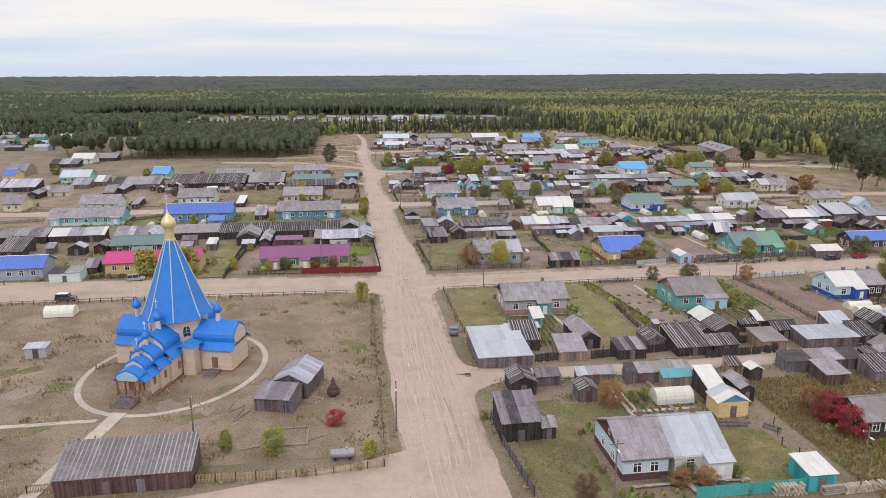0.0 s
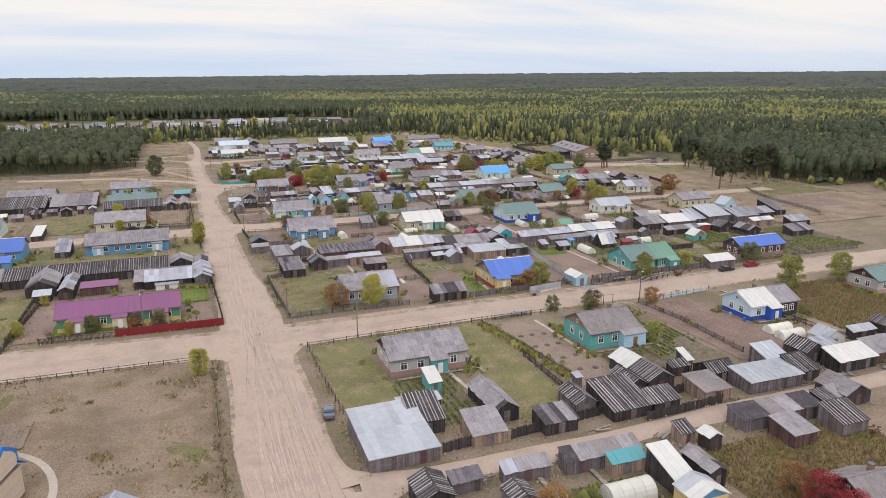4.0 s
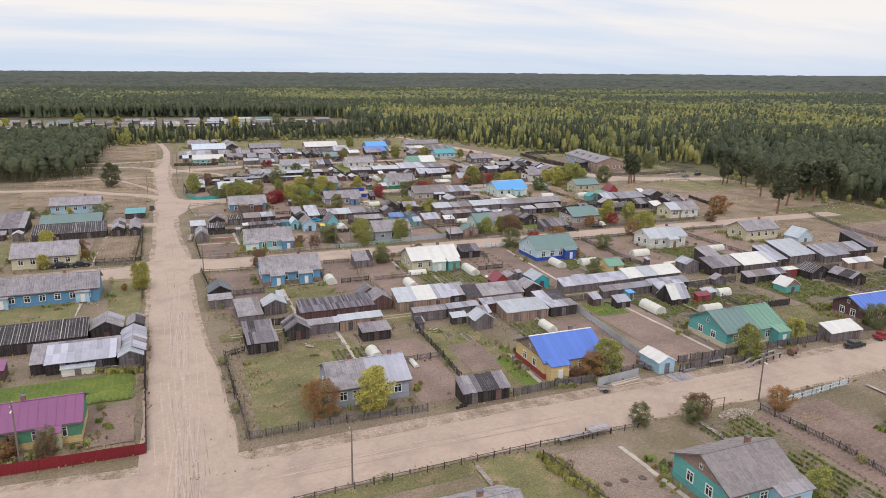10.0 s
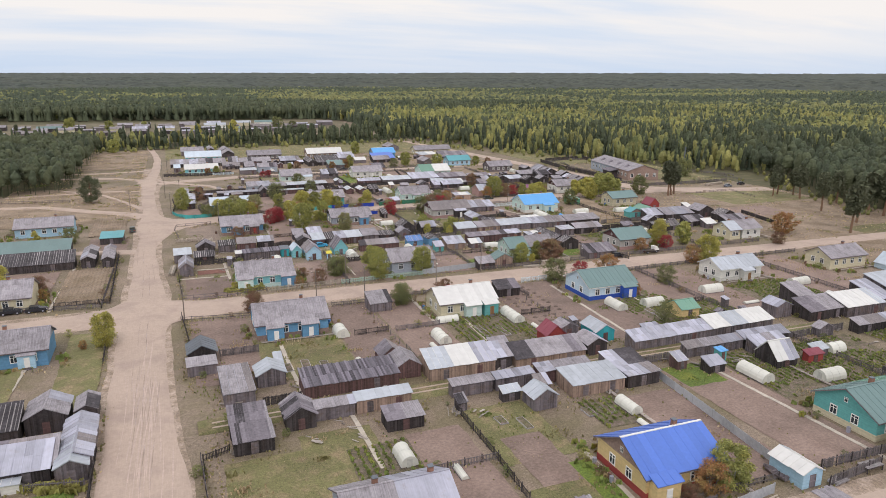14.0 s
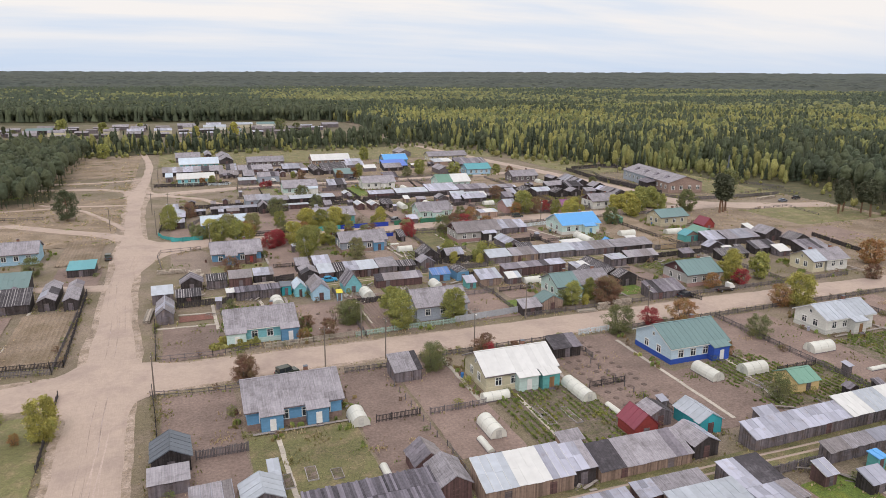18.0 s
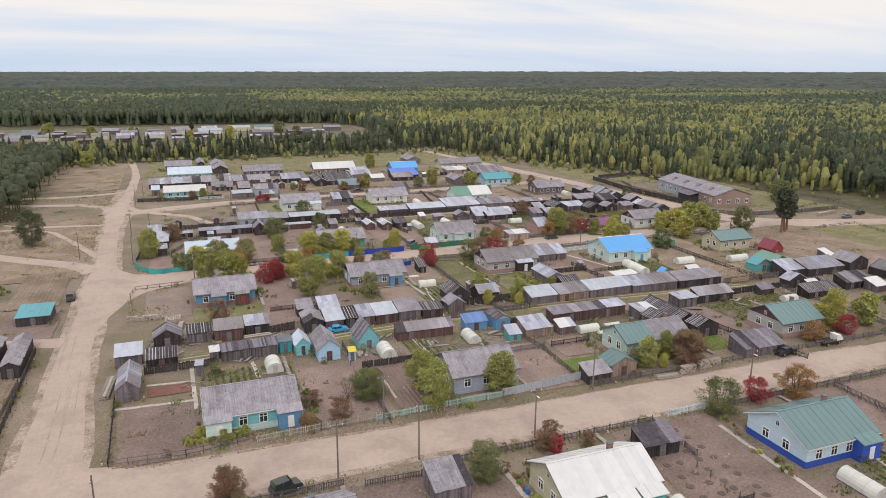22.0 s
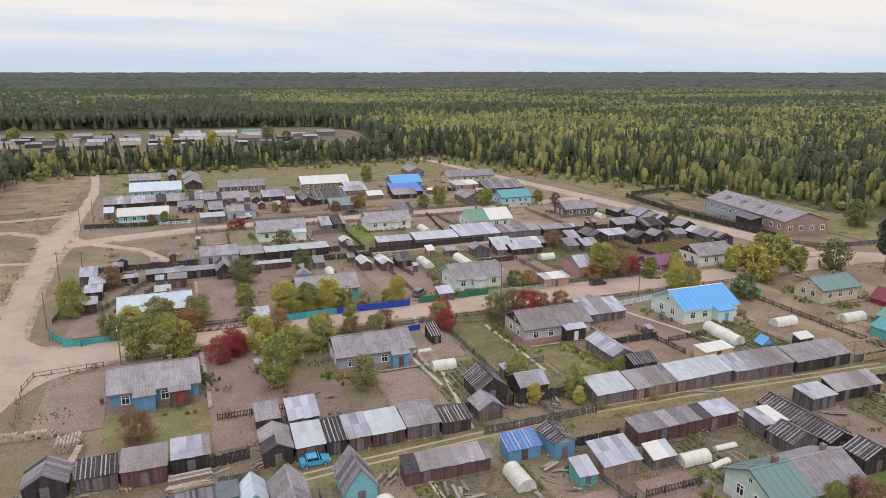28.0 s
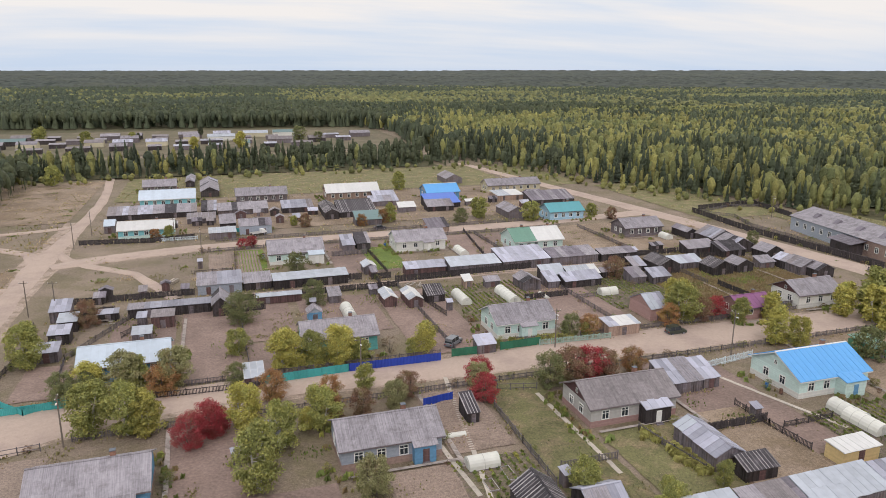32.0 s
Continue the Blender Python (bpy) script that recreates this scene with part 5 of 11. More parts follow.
# little pent roofs over the stair turrets in the corners
for sx in (-1, 1):
    part("corner_turret", Shape().box(sx * 4.7 - 1.1, -6.0, 0, sx * 4.7 + 1.1, -3.9, 5.6), WALLS["church"], church)
    part("corner_roof", Shape().poly([(sx * 4.7 - 1.6, -6.5, 5.5), (sx * 4.7 + 1.6, -6.5, 5.5), (sx * 4.7 + 1.6, -3.4, 5.5), (sx * 4.7 - 1.6, -3.4, 5.5), (sx * 4.7, -4.6, 6.5)], [(0, 1, 4), (1, 2, 4), (2, 3, 4), (3, 0, 4), (3, 2, 1, 0)]), C_BLUE, church)
for x, v in ((3.31, -6.8), (2.91, -10.7), (2.51, -13.4)):
    part("window_strip", Shape().box(x, v - 0.35, 1.6, x + 0.05, v + 0.35, 3.0), C_BROWN, church)
for z in (0.35,):
    part("plinth", Shape().box(-3.35, -14.62, 0, 3.35, -4.4, z).box(4.2, -3.76, 0, 11.66, 3.26, z).box(-11.66, -3.26, 0, -4.2, 3.46, z), BRICK, church)

# oval path of boards, walks
walkway_ring = thing("oval_path", -46.0, -50.0, 0, "pale oval footpath round the church", "path", turn=-15.6)
for i in range(44):
    t0, t1 = 2 * math.pi * i / 44, 2 * math.pi * (i + 0.992) / 44
    q = [(15.6 * math.cos(t), 18.4 * math.sin(t), 0) for t in (t0, t1)]
    p2 = [(14.6 * math.cos(t), 17.4 * math.sin(t), 0) for t in (t1, t0)]
    part("path_slab", Shape().prism([*q, *p2], (0, 0, 0.06)), BOARDWALK, walkway_ring)


def boards(x0, y0, x1, y1, width, label):
    """A wooden footpath of cross boards."""
    L = math.hypot(x1 - x0, y1 - y0)
    w = thing("boardwalk", x0, y0, 0.03, label, "path", turn=math.degrees(math.atan2(y1 - y0, x1 - x0)))
    n = max(1, int(L / 2.0))
    me = Shape().box(0, -width / 2, 0, L / n - 0.05, width / 2, 0.1).mesh("board", BOARDWALK)
    for i in range(n):
        b = part("board", me, None, w)
        b.location = (i * L / n, rnd.uniform(-0.06, 0.06), 0.0)
    return w


boards(-50.9, -66.4, -56.0, -92, 2.3, "wide pale plank walk leading to the church steps")
boards(-53.6, -68.6, -100, -69.2, 1.0, "narrow pale plank walk across the churchyard")

# barn, shed, tank and other things in the yard
ROOFS["greystripe"] = (material("grey_rolled_roof", (0.15, 0.143, 0.152), var=0.25, second=(0.22, 0.21, 0.215), amount=0.4, large=0.3), "stripe", "grey ribbed metal")
shed(-52.2, -89.2, 17.0, 6.8, "l", 3.2, 0.18, "redwood", "greystripe", doors=2, words="beside the churchyard")
ys = shed(0, 0, 6.2, 8.6, "y", 2.7, 0.45, "wood", "metal", words="in the churchyard")
ys.matrix_basis = pose(-23.6, -60.6, 0, 0, 0, -17)
ys = shed(0, 0, 6.6, 4.6, "l", 2.2, 0.2, "wood", "plank", words="in the churchyard")
ys.matrix_basis = pose(-26.4, -67.2, 0, 0, 0, -17)
shed(-75.4, -41.5, 4.2, 2.6, "l", 2.0, 0.12, "siding", "metal", words="in the churchyard")
shed(-77.0, -56.5, 3.4, 3.0, "l", 2.0, 0.12, "cream", "blue", words="in the churchyard")
tank = thing("storage_tank", -16.2, -84.6, 0, "dull silver cylindrical tank on two blocks", "tank")
part("tank_body", Shape().tube((-1.6, 0, 0.9), (1.6, 0, 0.9), 0.62, 0.62, 16), ROOFS["metal"][0], tank)
part("tank_neck", Shape().tube((0.6, 0, 1.4), (0.6, 0, 1.75), 0.2, 0.2, 10), ROOFS["metal"][0], tank)
for x in (-1.0, 1.0):
    part("support", Shape().box(x - 0.15, -0.5, 0, x + 0.15, 0.5, 0.35), WALLS["dark"], tank)
bell = thing("iron_ornament", -17.8, -64.5, 0, "dark rusty bowl with a pointed cap on the ground", "ornament")
part("bowl", Shape().lathe([(0.7, 0), (1.05, 0.5), (1.1, 1.0), (0.9, 1.25)], 14), WALLS["maroon"], bell, smooth=True)
part("cap", Shape().lathe([(0.85, 1.2), (0.7, 1.6), (0.35, 2.1), (0.25, 2.7), (0.04, 3.4)], 12), WALLS["maroon"], bell, smooth=True)
LOG = material("grey_log", (0.27, 0.235, 0.195), var=0.25, obj=0.2)


def log_frame(x, y, w, d):
    f = thing("log_bed_frame", x, y, 0, "half-rotten log frame round a weedy bed", "bed frame")
    for a, b in (((-w / 2, -d / 2), (w / 2, -d / 2)), ((w / 2, -d / 2), (w / 2, d / 2)), ((w / 2, d / 2), (-w / 2, d / 2)), ((-w / 2, d / 2), (-w / 2, -d / 2))):
        part("log", Shape().tube((*a, 0.14), (*b, 0.14), 0.15, 0.13, 6), LOG, f)


log_frame(-24.4, -77.5, 6.2, 5.0)
for i, (x, y, a, L) in enumerate(((-31.8, -70, 60, 4), (-32.3, -69, 75, 3.5), (-33.0, -67.5, 40, 3), (-20.3, -78.5, 30, 3), (-29, -80, 15, 3.4), (-19.5, -73, 120, 2.4), (-20.8, -66, 10, 3), (-34, -66, 85, 3))):
    lg = thing("log", x, y, 0.13, "grey weathered log lying in dry grass", "log", "loose logs", turn=a)
    part("trunk", Shape().tube((-L / 2, 0, 0), (L / 2, 0, 0), 0.13, 0.11, 7), LOG, lg)

# ---------- kinds of smaller things ----------
FENCE_LINES = []


def fence(kind, h, *pts):
    FENCE_LINES.append(pts)
    words = {"tan": "tan picket fence", "grey": "weathered grey plank fence", "dark": "dark old plank fence", "pale": "pale board fence", "rail": "low grey post-and-rail fence", "posts": "row of short grey posts", "red": "dark red sheet-metal fence", "turq": "turquoise panel fence", "blue": "blue panel fence", "green": "green panel fence", "metal": "grey sheet-metal fence", "white": "white and pale blue picket fence", "mintf": "pale green board fence", "picket": "pale green picket fence", "hedge": "overgrown green hedge along a fence"}[kind]
    f = thing("fence", pts[0][0], pts[0][1], 0, words + " along a garden", "fence", "garden fences")
    ox, oy = pts[0]
    mat = FENCE.get({"rail": "grey", "posts": "grey", "picket": "mintf", "hedge": "grey"}.get(kind, kind))
    solid = kind in ("red", "turq", "blue", "green", "metal")
    bd = Shape()
    post = Shape().box(-0.06, -0.06, 0, 0.06, 0.06, h + 0.05).mesh("post", WALLS["dark"] if not solid else mat)
    panel = {}
    far = min(p[1] for p in pts) > 30 or min(p[0] for p in pts) > 118 or max(p[0] for p in pts) < -60
    for (x0, y0), (x1, y1) in zip(pts, pts[1:]):
        L = math.hypot(x1 - x0, y1 - y0)
        if L < 0.3:
            continue
        d, n = Vector(((x1 - x0) / L, (y1 - y0) / L, 0)), max(1, round(L / 2.5))
        side = Vector((-d.y, d.x, 0))
        for i in range(n + 1):
            if far:
                bd.box(x0 - ox + d.x * L * i / n - 0.06, y0 - oy + d.y * L * i / n - 0.06, 0, x0 - ox + d.x * L * i / n + 0.06, y0 - oy + d.y * L * i / n + 0.06, h + 0.05)
                continue
            p = part("post", post, None, f)
            p.matrix_basis = pose(x0 - ox + d.x * L * i / n, y0 - oy + d.y * L * i / n, 0, rnd.uniform(-3, 3), rnd.uniform(-3, 3), math.degrees(math.atan2(d.y, d.x)))
        a = Vector((x0 - ox, y0 - oy, 0))
        if kind == "posts":
            continue
        if not solid:
            for z in ((0.35, h - 0.25) if kind != "rail" else (0.4, h - 0.15)):
                if kind != "rail" or far:
                    bd.slab(a + Vector((0, 0, z)) - side * 0.02, d * L, (0, 0, 0.1), 0.04)
                else:
                    part("rail", Shape().slab(a + Vector((0, 0, z)) - side * 0.02, d * L, (0, 0, 0.1), 0.04), mat, f)
        if solid:
            for i in range(n):
                key = round(L / n, 2)
                if key not in panel:
                    kk = int(L / n / 0.25)
                    zig = [(0.02 + (L / n - 0.04) * i2 / (2 * kk), 0.0 if i2 % 2 else -0.05) for i2 in range(2 * kk + 1)]
                    s = Shape().prism([(a2, b2, 0.06) for a2, b2 in zig] + [(a2, b2 + 0.02, 0.06) for a2, b2 in zig[::-1]], (0, 0, h - 0.06))
                    panel[key] = s.mesh("panel", mat)
                p = part("panel", panel[key], None, f)
                p.matrix_basis = pose(a.x + d.x * L * i / n, a.y + d.y * L * i / n, rnd.uniform(0, 0.03), 0, 0, math.degrees(math.atan2(d.y, d.x)))
        elif kind not in ("rail",):
            wide = 0.15 if kind in ("dark", "grey", "pale") and h > 1.45 else 0.09
            gap = (0.02 if kind in ("dark", "pale") else 0.05) if h > 1.45 else 0.13 if kind in ("dark", "grey") else 0.09
            k = 0.0
            while k < L - wide:
                top = h * rnd.uniform(0.86, 1.02) * (0.88 if h < 1.45 and kind in ("dark", "grey") else 1.0)
                lean = rnd.uniform(-0.03, 0.03)
                if rnd.random() > 0.03:
                    bd.slab(a + d * k + side * 0.03 + Vector((0, 0, 0.04)), d * wide, Vector((0, 0, top)) + d * lean, 0.025)
                k += wide + gap
    if bd.v:
        tagged(part("boarding", bd, mat, f), "", "", "", "stuff")
    if kind == "hedge":
        hedges.append(pts)
    return f


hedges = []


def walkway(x0, y0, x1, y1):
    boards(x0, y0, x1, y1, 0.7, "narrow pale plank walk through a garden")


# trees: a tapered trunk with limbs, and a crown of many small leaves
BARK = material("grey_bark", (0.13, 0.11, 0.09), var=0.3)
BIRCHBARK = material("birch_bark", (0.5, 0.48, 0.44), var=0.35, grain=6)
PINEBARK = material("pine_bark", (0.20, 0.12, 0.075), var=0.25)
CROWNS = {
    "yellow": (leafy("leaf_yellow", (0.46, 0.415, 0.10), 0.26, second=(0.30, 0.315, 0.09), amount=0.45, large=0.5), "birch with yellowing autumn leaves", BIRCHBARK),
    "birch": (leafy("leaf_birch", (0.275, 0.29, 0.088), 0.28, second=(0.41, 0.385, 0.10), amount=0.45, large=0.5), "yellow-green birch tree", BIRCHBARK),
    "green": (leafy("leaf_green", (0.17, 0.19, 0.075), 0.22, second=(0.23, 0.215, 0.08), amount=0.4, large=0.3), "dark green leafy garden tree", BARK),
    "orange": (leafy("leaf_orange", (0.36, 0.18, 0.075), 0.22, second=(0.30, 0.22, 0.07), amount=0.5, large=0.3), "orange-brown autumn shrub", BARK),
    "red": (leafy("leaf_red", (0.36, 0.045, 0.055), 0.22, second=(0.25, 0.065, 0.05), amount=0.4, large=0.3), "bright red autumn rowan", BARK),
    "rowan": (leafy("leaf_rowan", (0.22, 0.115, 0.075), 0.24, second=(0.22, 0.18, 0.08), amount=0.5, large=0.35), "brown-red rowan shrub", BARK),
    "grey": (leafy("leaf_willow", (0.29, 0.285, 0.13), 0.2, second=(0.29, 0.24, 0.12), amount=0.4, large=0.3), "grey-green willow tree", BARK),
    "bare": (leafy("leaf_sparse", (0.23, 0.165, 0.11), 0.25), "nearly bare brownish bush", BARK),
    "broadpine": (leafy("leaf_broadpine", (0.085, 0.10, 0.05), 0.2), "dark lone pine with a broad crown", PINEBARK),
    "pine": (leafy("leaf_pine", (0.095, 0.105, 0.058), 0.3), "dark pine with a broad crown", PINEBARK),
}
TREE_MESHES = {}


def tree_mesh(kind, seed, far=False):
    key = (kind, seed, far)
    if key in TREE_MESHES:
        return TREE_MESHES[key]
    r = random.Random(seed * 31 + len(kind) * 7)
    q = np.random.RandomState(seed * 13 + len(kind))
    tall = kind in ("yellow", "birch", "grey", "pine", "broadpine")
    low, wide = {"pine": (0.40, 0.135), "broadpine": (0.10, 0.40), "yellow": (0.08, 0.25), "birch": (0.08, 0.26), "grey": (0.07, 0.28)}.get(kind, (0.04, 0.43))
    t = Shape()
    stems = 1 if "pine" in kind else 2 if tall else 4
    clusters = []
    lobe = [[r.uniform(0.45, 1.2) for _ in range(6)] for _ in range(7)]
    for s in range(stems):
        a = s * 2 * math.pi / stems + r.random()
        lean = 0.05 if stems == 1 else 0.16 if tall else 0.25
        base = Vector((0.02 * math.cos(a) * (stems > 1), 0.02 * math.sin(a) * (stems > 1), 0))
        top = Vector((lean * math.cos(a), lean * math.sin(a), r.uniform(0.78, 0.9)))
        mid = (base + top) / 2 + Vector((r.uniform(-0.03, 0.03), r.uniform(-0.03, 0.03), 0))
        t.tube(base, mid, 0.028 / (stems ** 0.4), 0.018 / (stems ** 0.4), 7).tube(mid, top, 0.018 / (stems ** 0.4), 0.004, 6)
        n = (84 if kind != "bare" else 24) // stems
        for i in range(n):
            h = low + (1.0 - low) * (i + r.random()) / n
            k = (h - low) / (1 - low)
            reach = wide * (math.sin(math.pi * min(1.0, 0.16 + 0.84 * k)) ** 0.65) * r.uniform(0.5, 1.08)
            b = r.random() * 6.28 if stems == 1 else a + r.uniform(-1.9, 1.9)
            reach *= lobe[int(b / 0.8976) % 7][min(5, int(k * 6))] if kind != "pine" else 1.0
            f = base.lerp(mid, min(1, h / 0.45) * 0.9) if h < 0.45 else mid.lerp(top, min(1, (h - 0.45) / 0.5))
            tip = Vector((f.x * 0.6 + reach * math.cos(b), f.y * 0.6 + reach * math.sin(b), h * (0.97 if k > 0.85 else 1)))
            clusters.append(tip)
            if i % 2 == 0:
                t.tube(f * 0.96, tip, 0.006, 0.002, 4)
    m = (34 if far else 100) if kind != "bare" else 45
    c = np.repeat(np.array(clusters), m, 0)
    rad = 0.07 if kind == "pine" else 0.095 if tall else 0.115
    d = q.normal(size=c.shape)
    d /= np.linalg.norm(d, axis=1)[:, None]
    p = c + d * (rad * q.uniform(0.15, 1.0, len(c)) ** 0.6)[:, None] * np.array((1.15, 1.15, 0.8))
    p[:, 2] = np.maximum(p[:, 2], 0.02)
    u = q.normal(size=c.shape); u /= np.linalg.norm(u, axis=1)[:, None]
    w = np.cross(u, q.normal(size=c.shape)); w /= np.linalg.norm(w, axis=1)[:, None]
    size = q.uniform(0.009, 0.017, len(c))[:, None] * (1.9 if far else 1.0)
    if tall and "pine" not in kind:
        u[:, 2] *= 1.5
    V = np.stack([p - u * size, p + (u + w * 1.6) * size * 0.7, p + (u - w * 1.6) * size * 0.7], 1).reshape(-1, 3)
    me = bpy.data.meshes.new("crown")
    me.from_pydata(V.tolist(), [], np.arange(len(V)).reshape(-1, 3).tolist())
    me.materials.append(CROWNS[kind][0])
    me.update()
    TREE_MESHES[key] = (t.mesh("trunk", CROWNS[kind][2]), me)
    return TREE_MESHES[key]


def tree(kind, x, y, h):
    tm, cm = tree_mesh(kind, rnd.randrange(4), y > 270 or x < -60 or x > 150)
    o = thing("tree" if h > 4.4 else "shrub", x, y, 0, CROWNS[kind][1] + " beside the gardens", "tree" if h > 4.4 else "shrub", "village trees")
    a, s = rnd.uniform(0, 360), rnd.uniform(0.9, 1.15) * (1.22 if kind in ("birch", "yellow", "grey") else 1.05)
    for n, me in (("trunk", tm), ("crown", cm)):
        p = part(n, me, None, o)
        p.matrix_basis = pose(0, 0, 0, 0, 0, a) @ Matrix.Diagonal((h * s, h * s, h, 1))
    return o


_arm = Shape().box(-0.9, -0.05, 0, 0.9, 0.05, 0.1).mesh("crossarm", POLE)
_ins = Shape().lathe([(0.05, 0), (0.06, 0.12), (0.02, 0.16)], 6).mesh("insulator", WHITE)
_lamp = Shape().box(-0.09, -0.9, 0, 0.09, -0.3, 0.12).tube((0, 0, 0), (0, -0.5, 0.1), 0.03, 0.03, 5).mesh("lamp_head", WHITE)


def pole(x, y, h):
    o = thing("utility_pole", x, y, 0, "weathered wooden utility pole beside the street", "pole", "utility poles")
    part("shaft", Shape().tube((0, 0, 0), (0.05, 0.03, h), 0.13, 0.09, 8), POLE, o)
    c = part("crossarm", _arm, None, o)
    c.matrix_basis = pose(0, 0, h - 0.5, 0, 0, rnd.choice((0, 90)))
    for k in (-0.8, 0.8):
        part("insulator", _ins, None, c).location = (k, 0, 0.1)
    if rnd.random() < 0.45:
        part("lamp_head", _lamp, None, o).location = (0, 0, h - 1.2)
    return o


FILM = material("greenhouse_film", (0.66, 0.66, 0.60), rough=0.35, var=0.08, grain=1.0, obj=0.08, bump=0.05)
HOOP = material("greenhouse_hoop", (0.55, 0.55, 0.51), rough=0.5)


def greenhouse(x, y, L, w, turn):
    o = thing("greenhouse", x, y, 0, "arched greenhouse covered with whitish translucent sheeting", "greenhouse", "garden greenhouses", turn=turn)
    L, w = L * 0.92, w * 0.86
    n, r = 10, w / 2
    prof = [(r * math.cos(math.pi * i / n) , 0.15 + 0.86 * w * 0.72 * math.sin(math.pi * i / n) ** 0.8) for i in range(n + 1)]
    s = Shape()
    k = max(2, int(L / 1.5))
    for j in range(k + 1):
        s.v += [(-L / 2 + L * j / k, a, b) for a, b in prof]
    for j in range(k):
        s.f += [(j * (n + 1) + i, j * (n + 1) + i + 1, (j + 1) * (n + 1) + i + 1, (j + 1) * (n + 1) + i) for i in range(n)]
    s.f.append(tuple(range(n + 1))); s.f.append(tuple(k * (n + 1) + i for i in range(n + 1))[::-1])
    part("cover", s, FILM, o, "whitish film cover", smooth=False)
    for side in (-r, r):
        part("base_board", Shape().box(-L / 2 - 0.05, side - 0.05, 0, L / 2 + 0.05, side + 0.05, 0.2), WALLS["wood"], o)
    for j in range(k + 1):
        h = Shape().sweep([(-L / 2 + L * j / k, a0 * 1.01, b0 * 1.01) for a0, b0 in prof], 0.035)
        part("hoop", h, HOOP, o)
    d = part("door", Shape().box(-0.03, -0.42, 0.1, 0.03, 0.42, min(1.8, w * 0.55)), HOOP, o)
    d.location = (-L / 2 - 0.02, 0, 0)
    return o


CARS = {"bluesedan": ((0.05, 0.36, 0.60), "light blue boxy sedan parked in the back lane", 4.0), "greycar": ((0.17, 0.20, 0.25), "grey-blue hatchback parked beside the road", 3.9), "suv": ((0.38, 0.37, 0.36), "silver-grey SUV parked beside a fence", 4.3), "van": ((0.07, 0.07, 0.08), "dark van with a white roof", 4.6), "darkcar": ((0.025, 0.027, 0.035), "dark car parked beside the street", 4.2), "jeep": ((0.05, 0.06, 0.045), "dark green off-road car by the street", 4.0), "redcar": ((0.30, 0.02, 0.03), "red car parked beside the street", 4.2), "pickup": ((0.10, 0.09, 0.08), "brown flatbed truck with a pale cab", 5.0), "pickupw": ((0.60, 0.60, 0.58), "white flatbed truck by a fence", 5.0), "suv2": ((0.20, 0.21, 0.23), "grey SUV parked in a yard", 4.3)}
TYRE = material("tyre_rubber", (0.02, 0.02, 0.02), var=0.1)
_tyre = Shape().tube((0, -0.1, 0), (0, 0.1, 0), 0.32, 0.32, 14).mesh("tyre", TYRE)
_rim = Shape().tube((0, -0.11, 0), (0, 0.11, 0), 0.19, 0.19, 10).mesh("rim", ROOFS["metal"][0])
_lampm = Shape().box(-0.03, -0.18, -0.08, 0.03, 0.18, 0.08).mesh("headlight", WHITE)
_tail = Shape().box(-0.03, -0.14, -0.1, 0.03, 0.14, 0.1).mesh("tail_light", WALLS["red"])


def car(kind, x, y, turn):
    rgb, words, L = CARS[kind]
    o = thing("car" if "pickup" not in kind else "truck", x, y, 0.08, words, "car" if "pickup" not in kind else "truck", "", "", turn)
    mat = material("car_paint_" + kind, rgb, rough=0.3, var=0.04, bump=0.0, obj=0.0)
    l, w = L / 2, 0.82
    if "pickup" in kind:
        part("body", Shape().box(-l, -w, 0.45, l, w, 0.75), WALLS["dark"], o)
        part("cab", Shape().prism([(l - 1.7, -w, 0.75), (l - 1.7, -w, 1.95), (l - 0.75, -w, 1.95), (l - 0.35, -w, 1.3), (l, -w, 1.2), (l, -w, 0.75)][::-1], (0, 2 * w, 0)), WHITE, o)
        part("windscreen", Shape().slab((l - 0.74, -w + 0.1, 1.9), (0.36, 0, -0.58), (0, 2 * w - 0.2, 0), 0.03), GLASS, o)
        for s in (-1, 1):
            part("bed_side", Shape().box(-l, s * w - 0.04, 0.75, l - 1.75, s * w + 0.04, 1.15), mat, o)
    else:
        hi = 1.75 if kind in ("van", "jeep", "suv", "suv2") else 1.42
        side = [(-l, 0.32), (-l, 0.85), (-l + 0.12, 0.98), (l - 1.05, 0.98), (l - 0.1, 0.86), (l, 0.7), (l, 0.32)]
        part("body", Shape().prism([(a, -w, b) for a, b in side][::-1], (0, 2 * w, 0)), mat, o)
        b0 = -l + (0.12 if hi > 1.5 else 0.75)
        cab = [(b0, 0.97), (b0 + 0.28, hi - 0.03), (l - 1.75, hi - 0.03), (l - 1.1, 0.97)]
        part("cabin_glass", Shape().prism([(a, -w + 0.07, b) for a, b in cab][::-1], (0, 2 * w - 0.14, 0)), GLASS, o)
        part("car_roof", Shape().box(b0 + 0.25, -w + 0.08, hi - 0.04, l - 1.7, w - 0.08, hi + 0.02), WHITE if kind == "van" else mat, o)
        for px in (b0 + 0.15, (b0 + l - 1.4) / 2, l - 1.45):
            part("pillar", Shape().box(px - 0.04, -w + 0.05, 0.95, px + 0.04, w - 0.05, hi - 0.02), mat, o)
        part("bumper", Shape().box(l - 0.02, -w, 0.34, l + 0.08, w, 0.5).box(-l - 0.08, -w, 0.34, -l + 0.02, w, 0.5), ROOFS["dmetal"][0], o)
    for s in (-1, 1):
        part("headlight", _lampm, None, o).location = (l + 0.01, s * 0.58, 0.68)
        part("tail_light", _tail, None, o).location = (-l - 0.01, s * 0.62, 0.72)
        for px in (-l * 0.62, l * 0.64):
            wh = part("wheel", _tyre, None, o)
            wh.location = (px, s * (w - 0.05), 0.3)
            part("rim", _rim, None, wh)
    return o


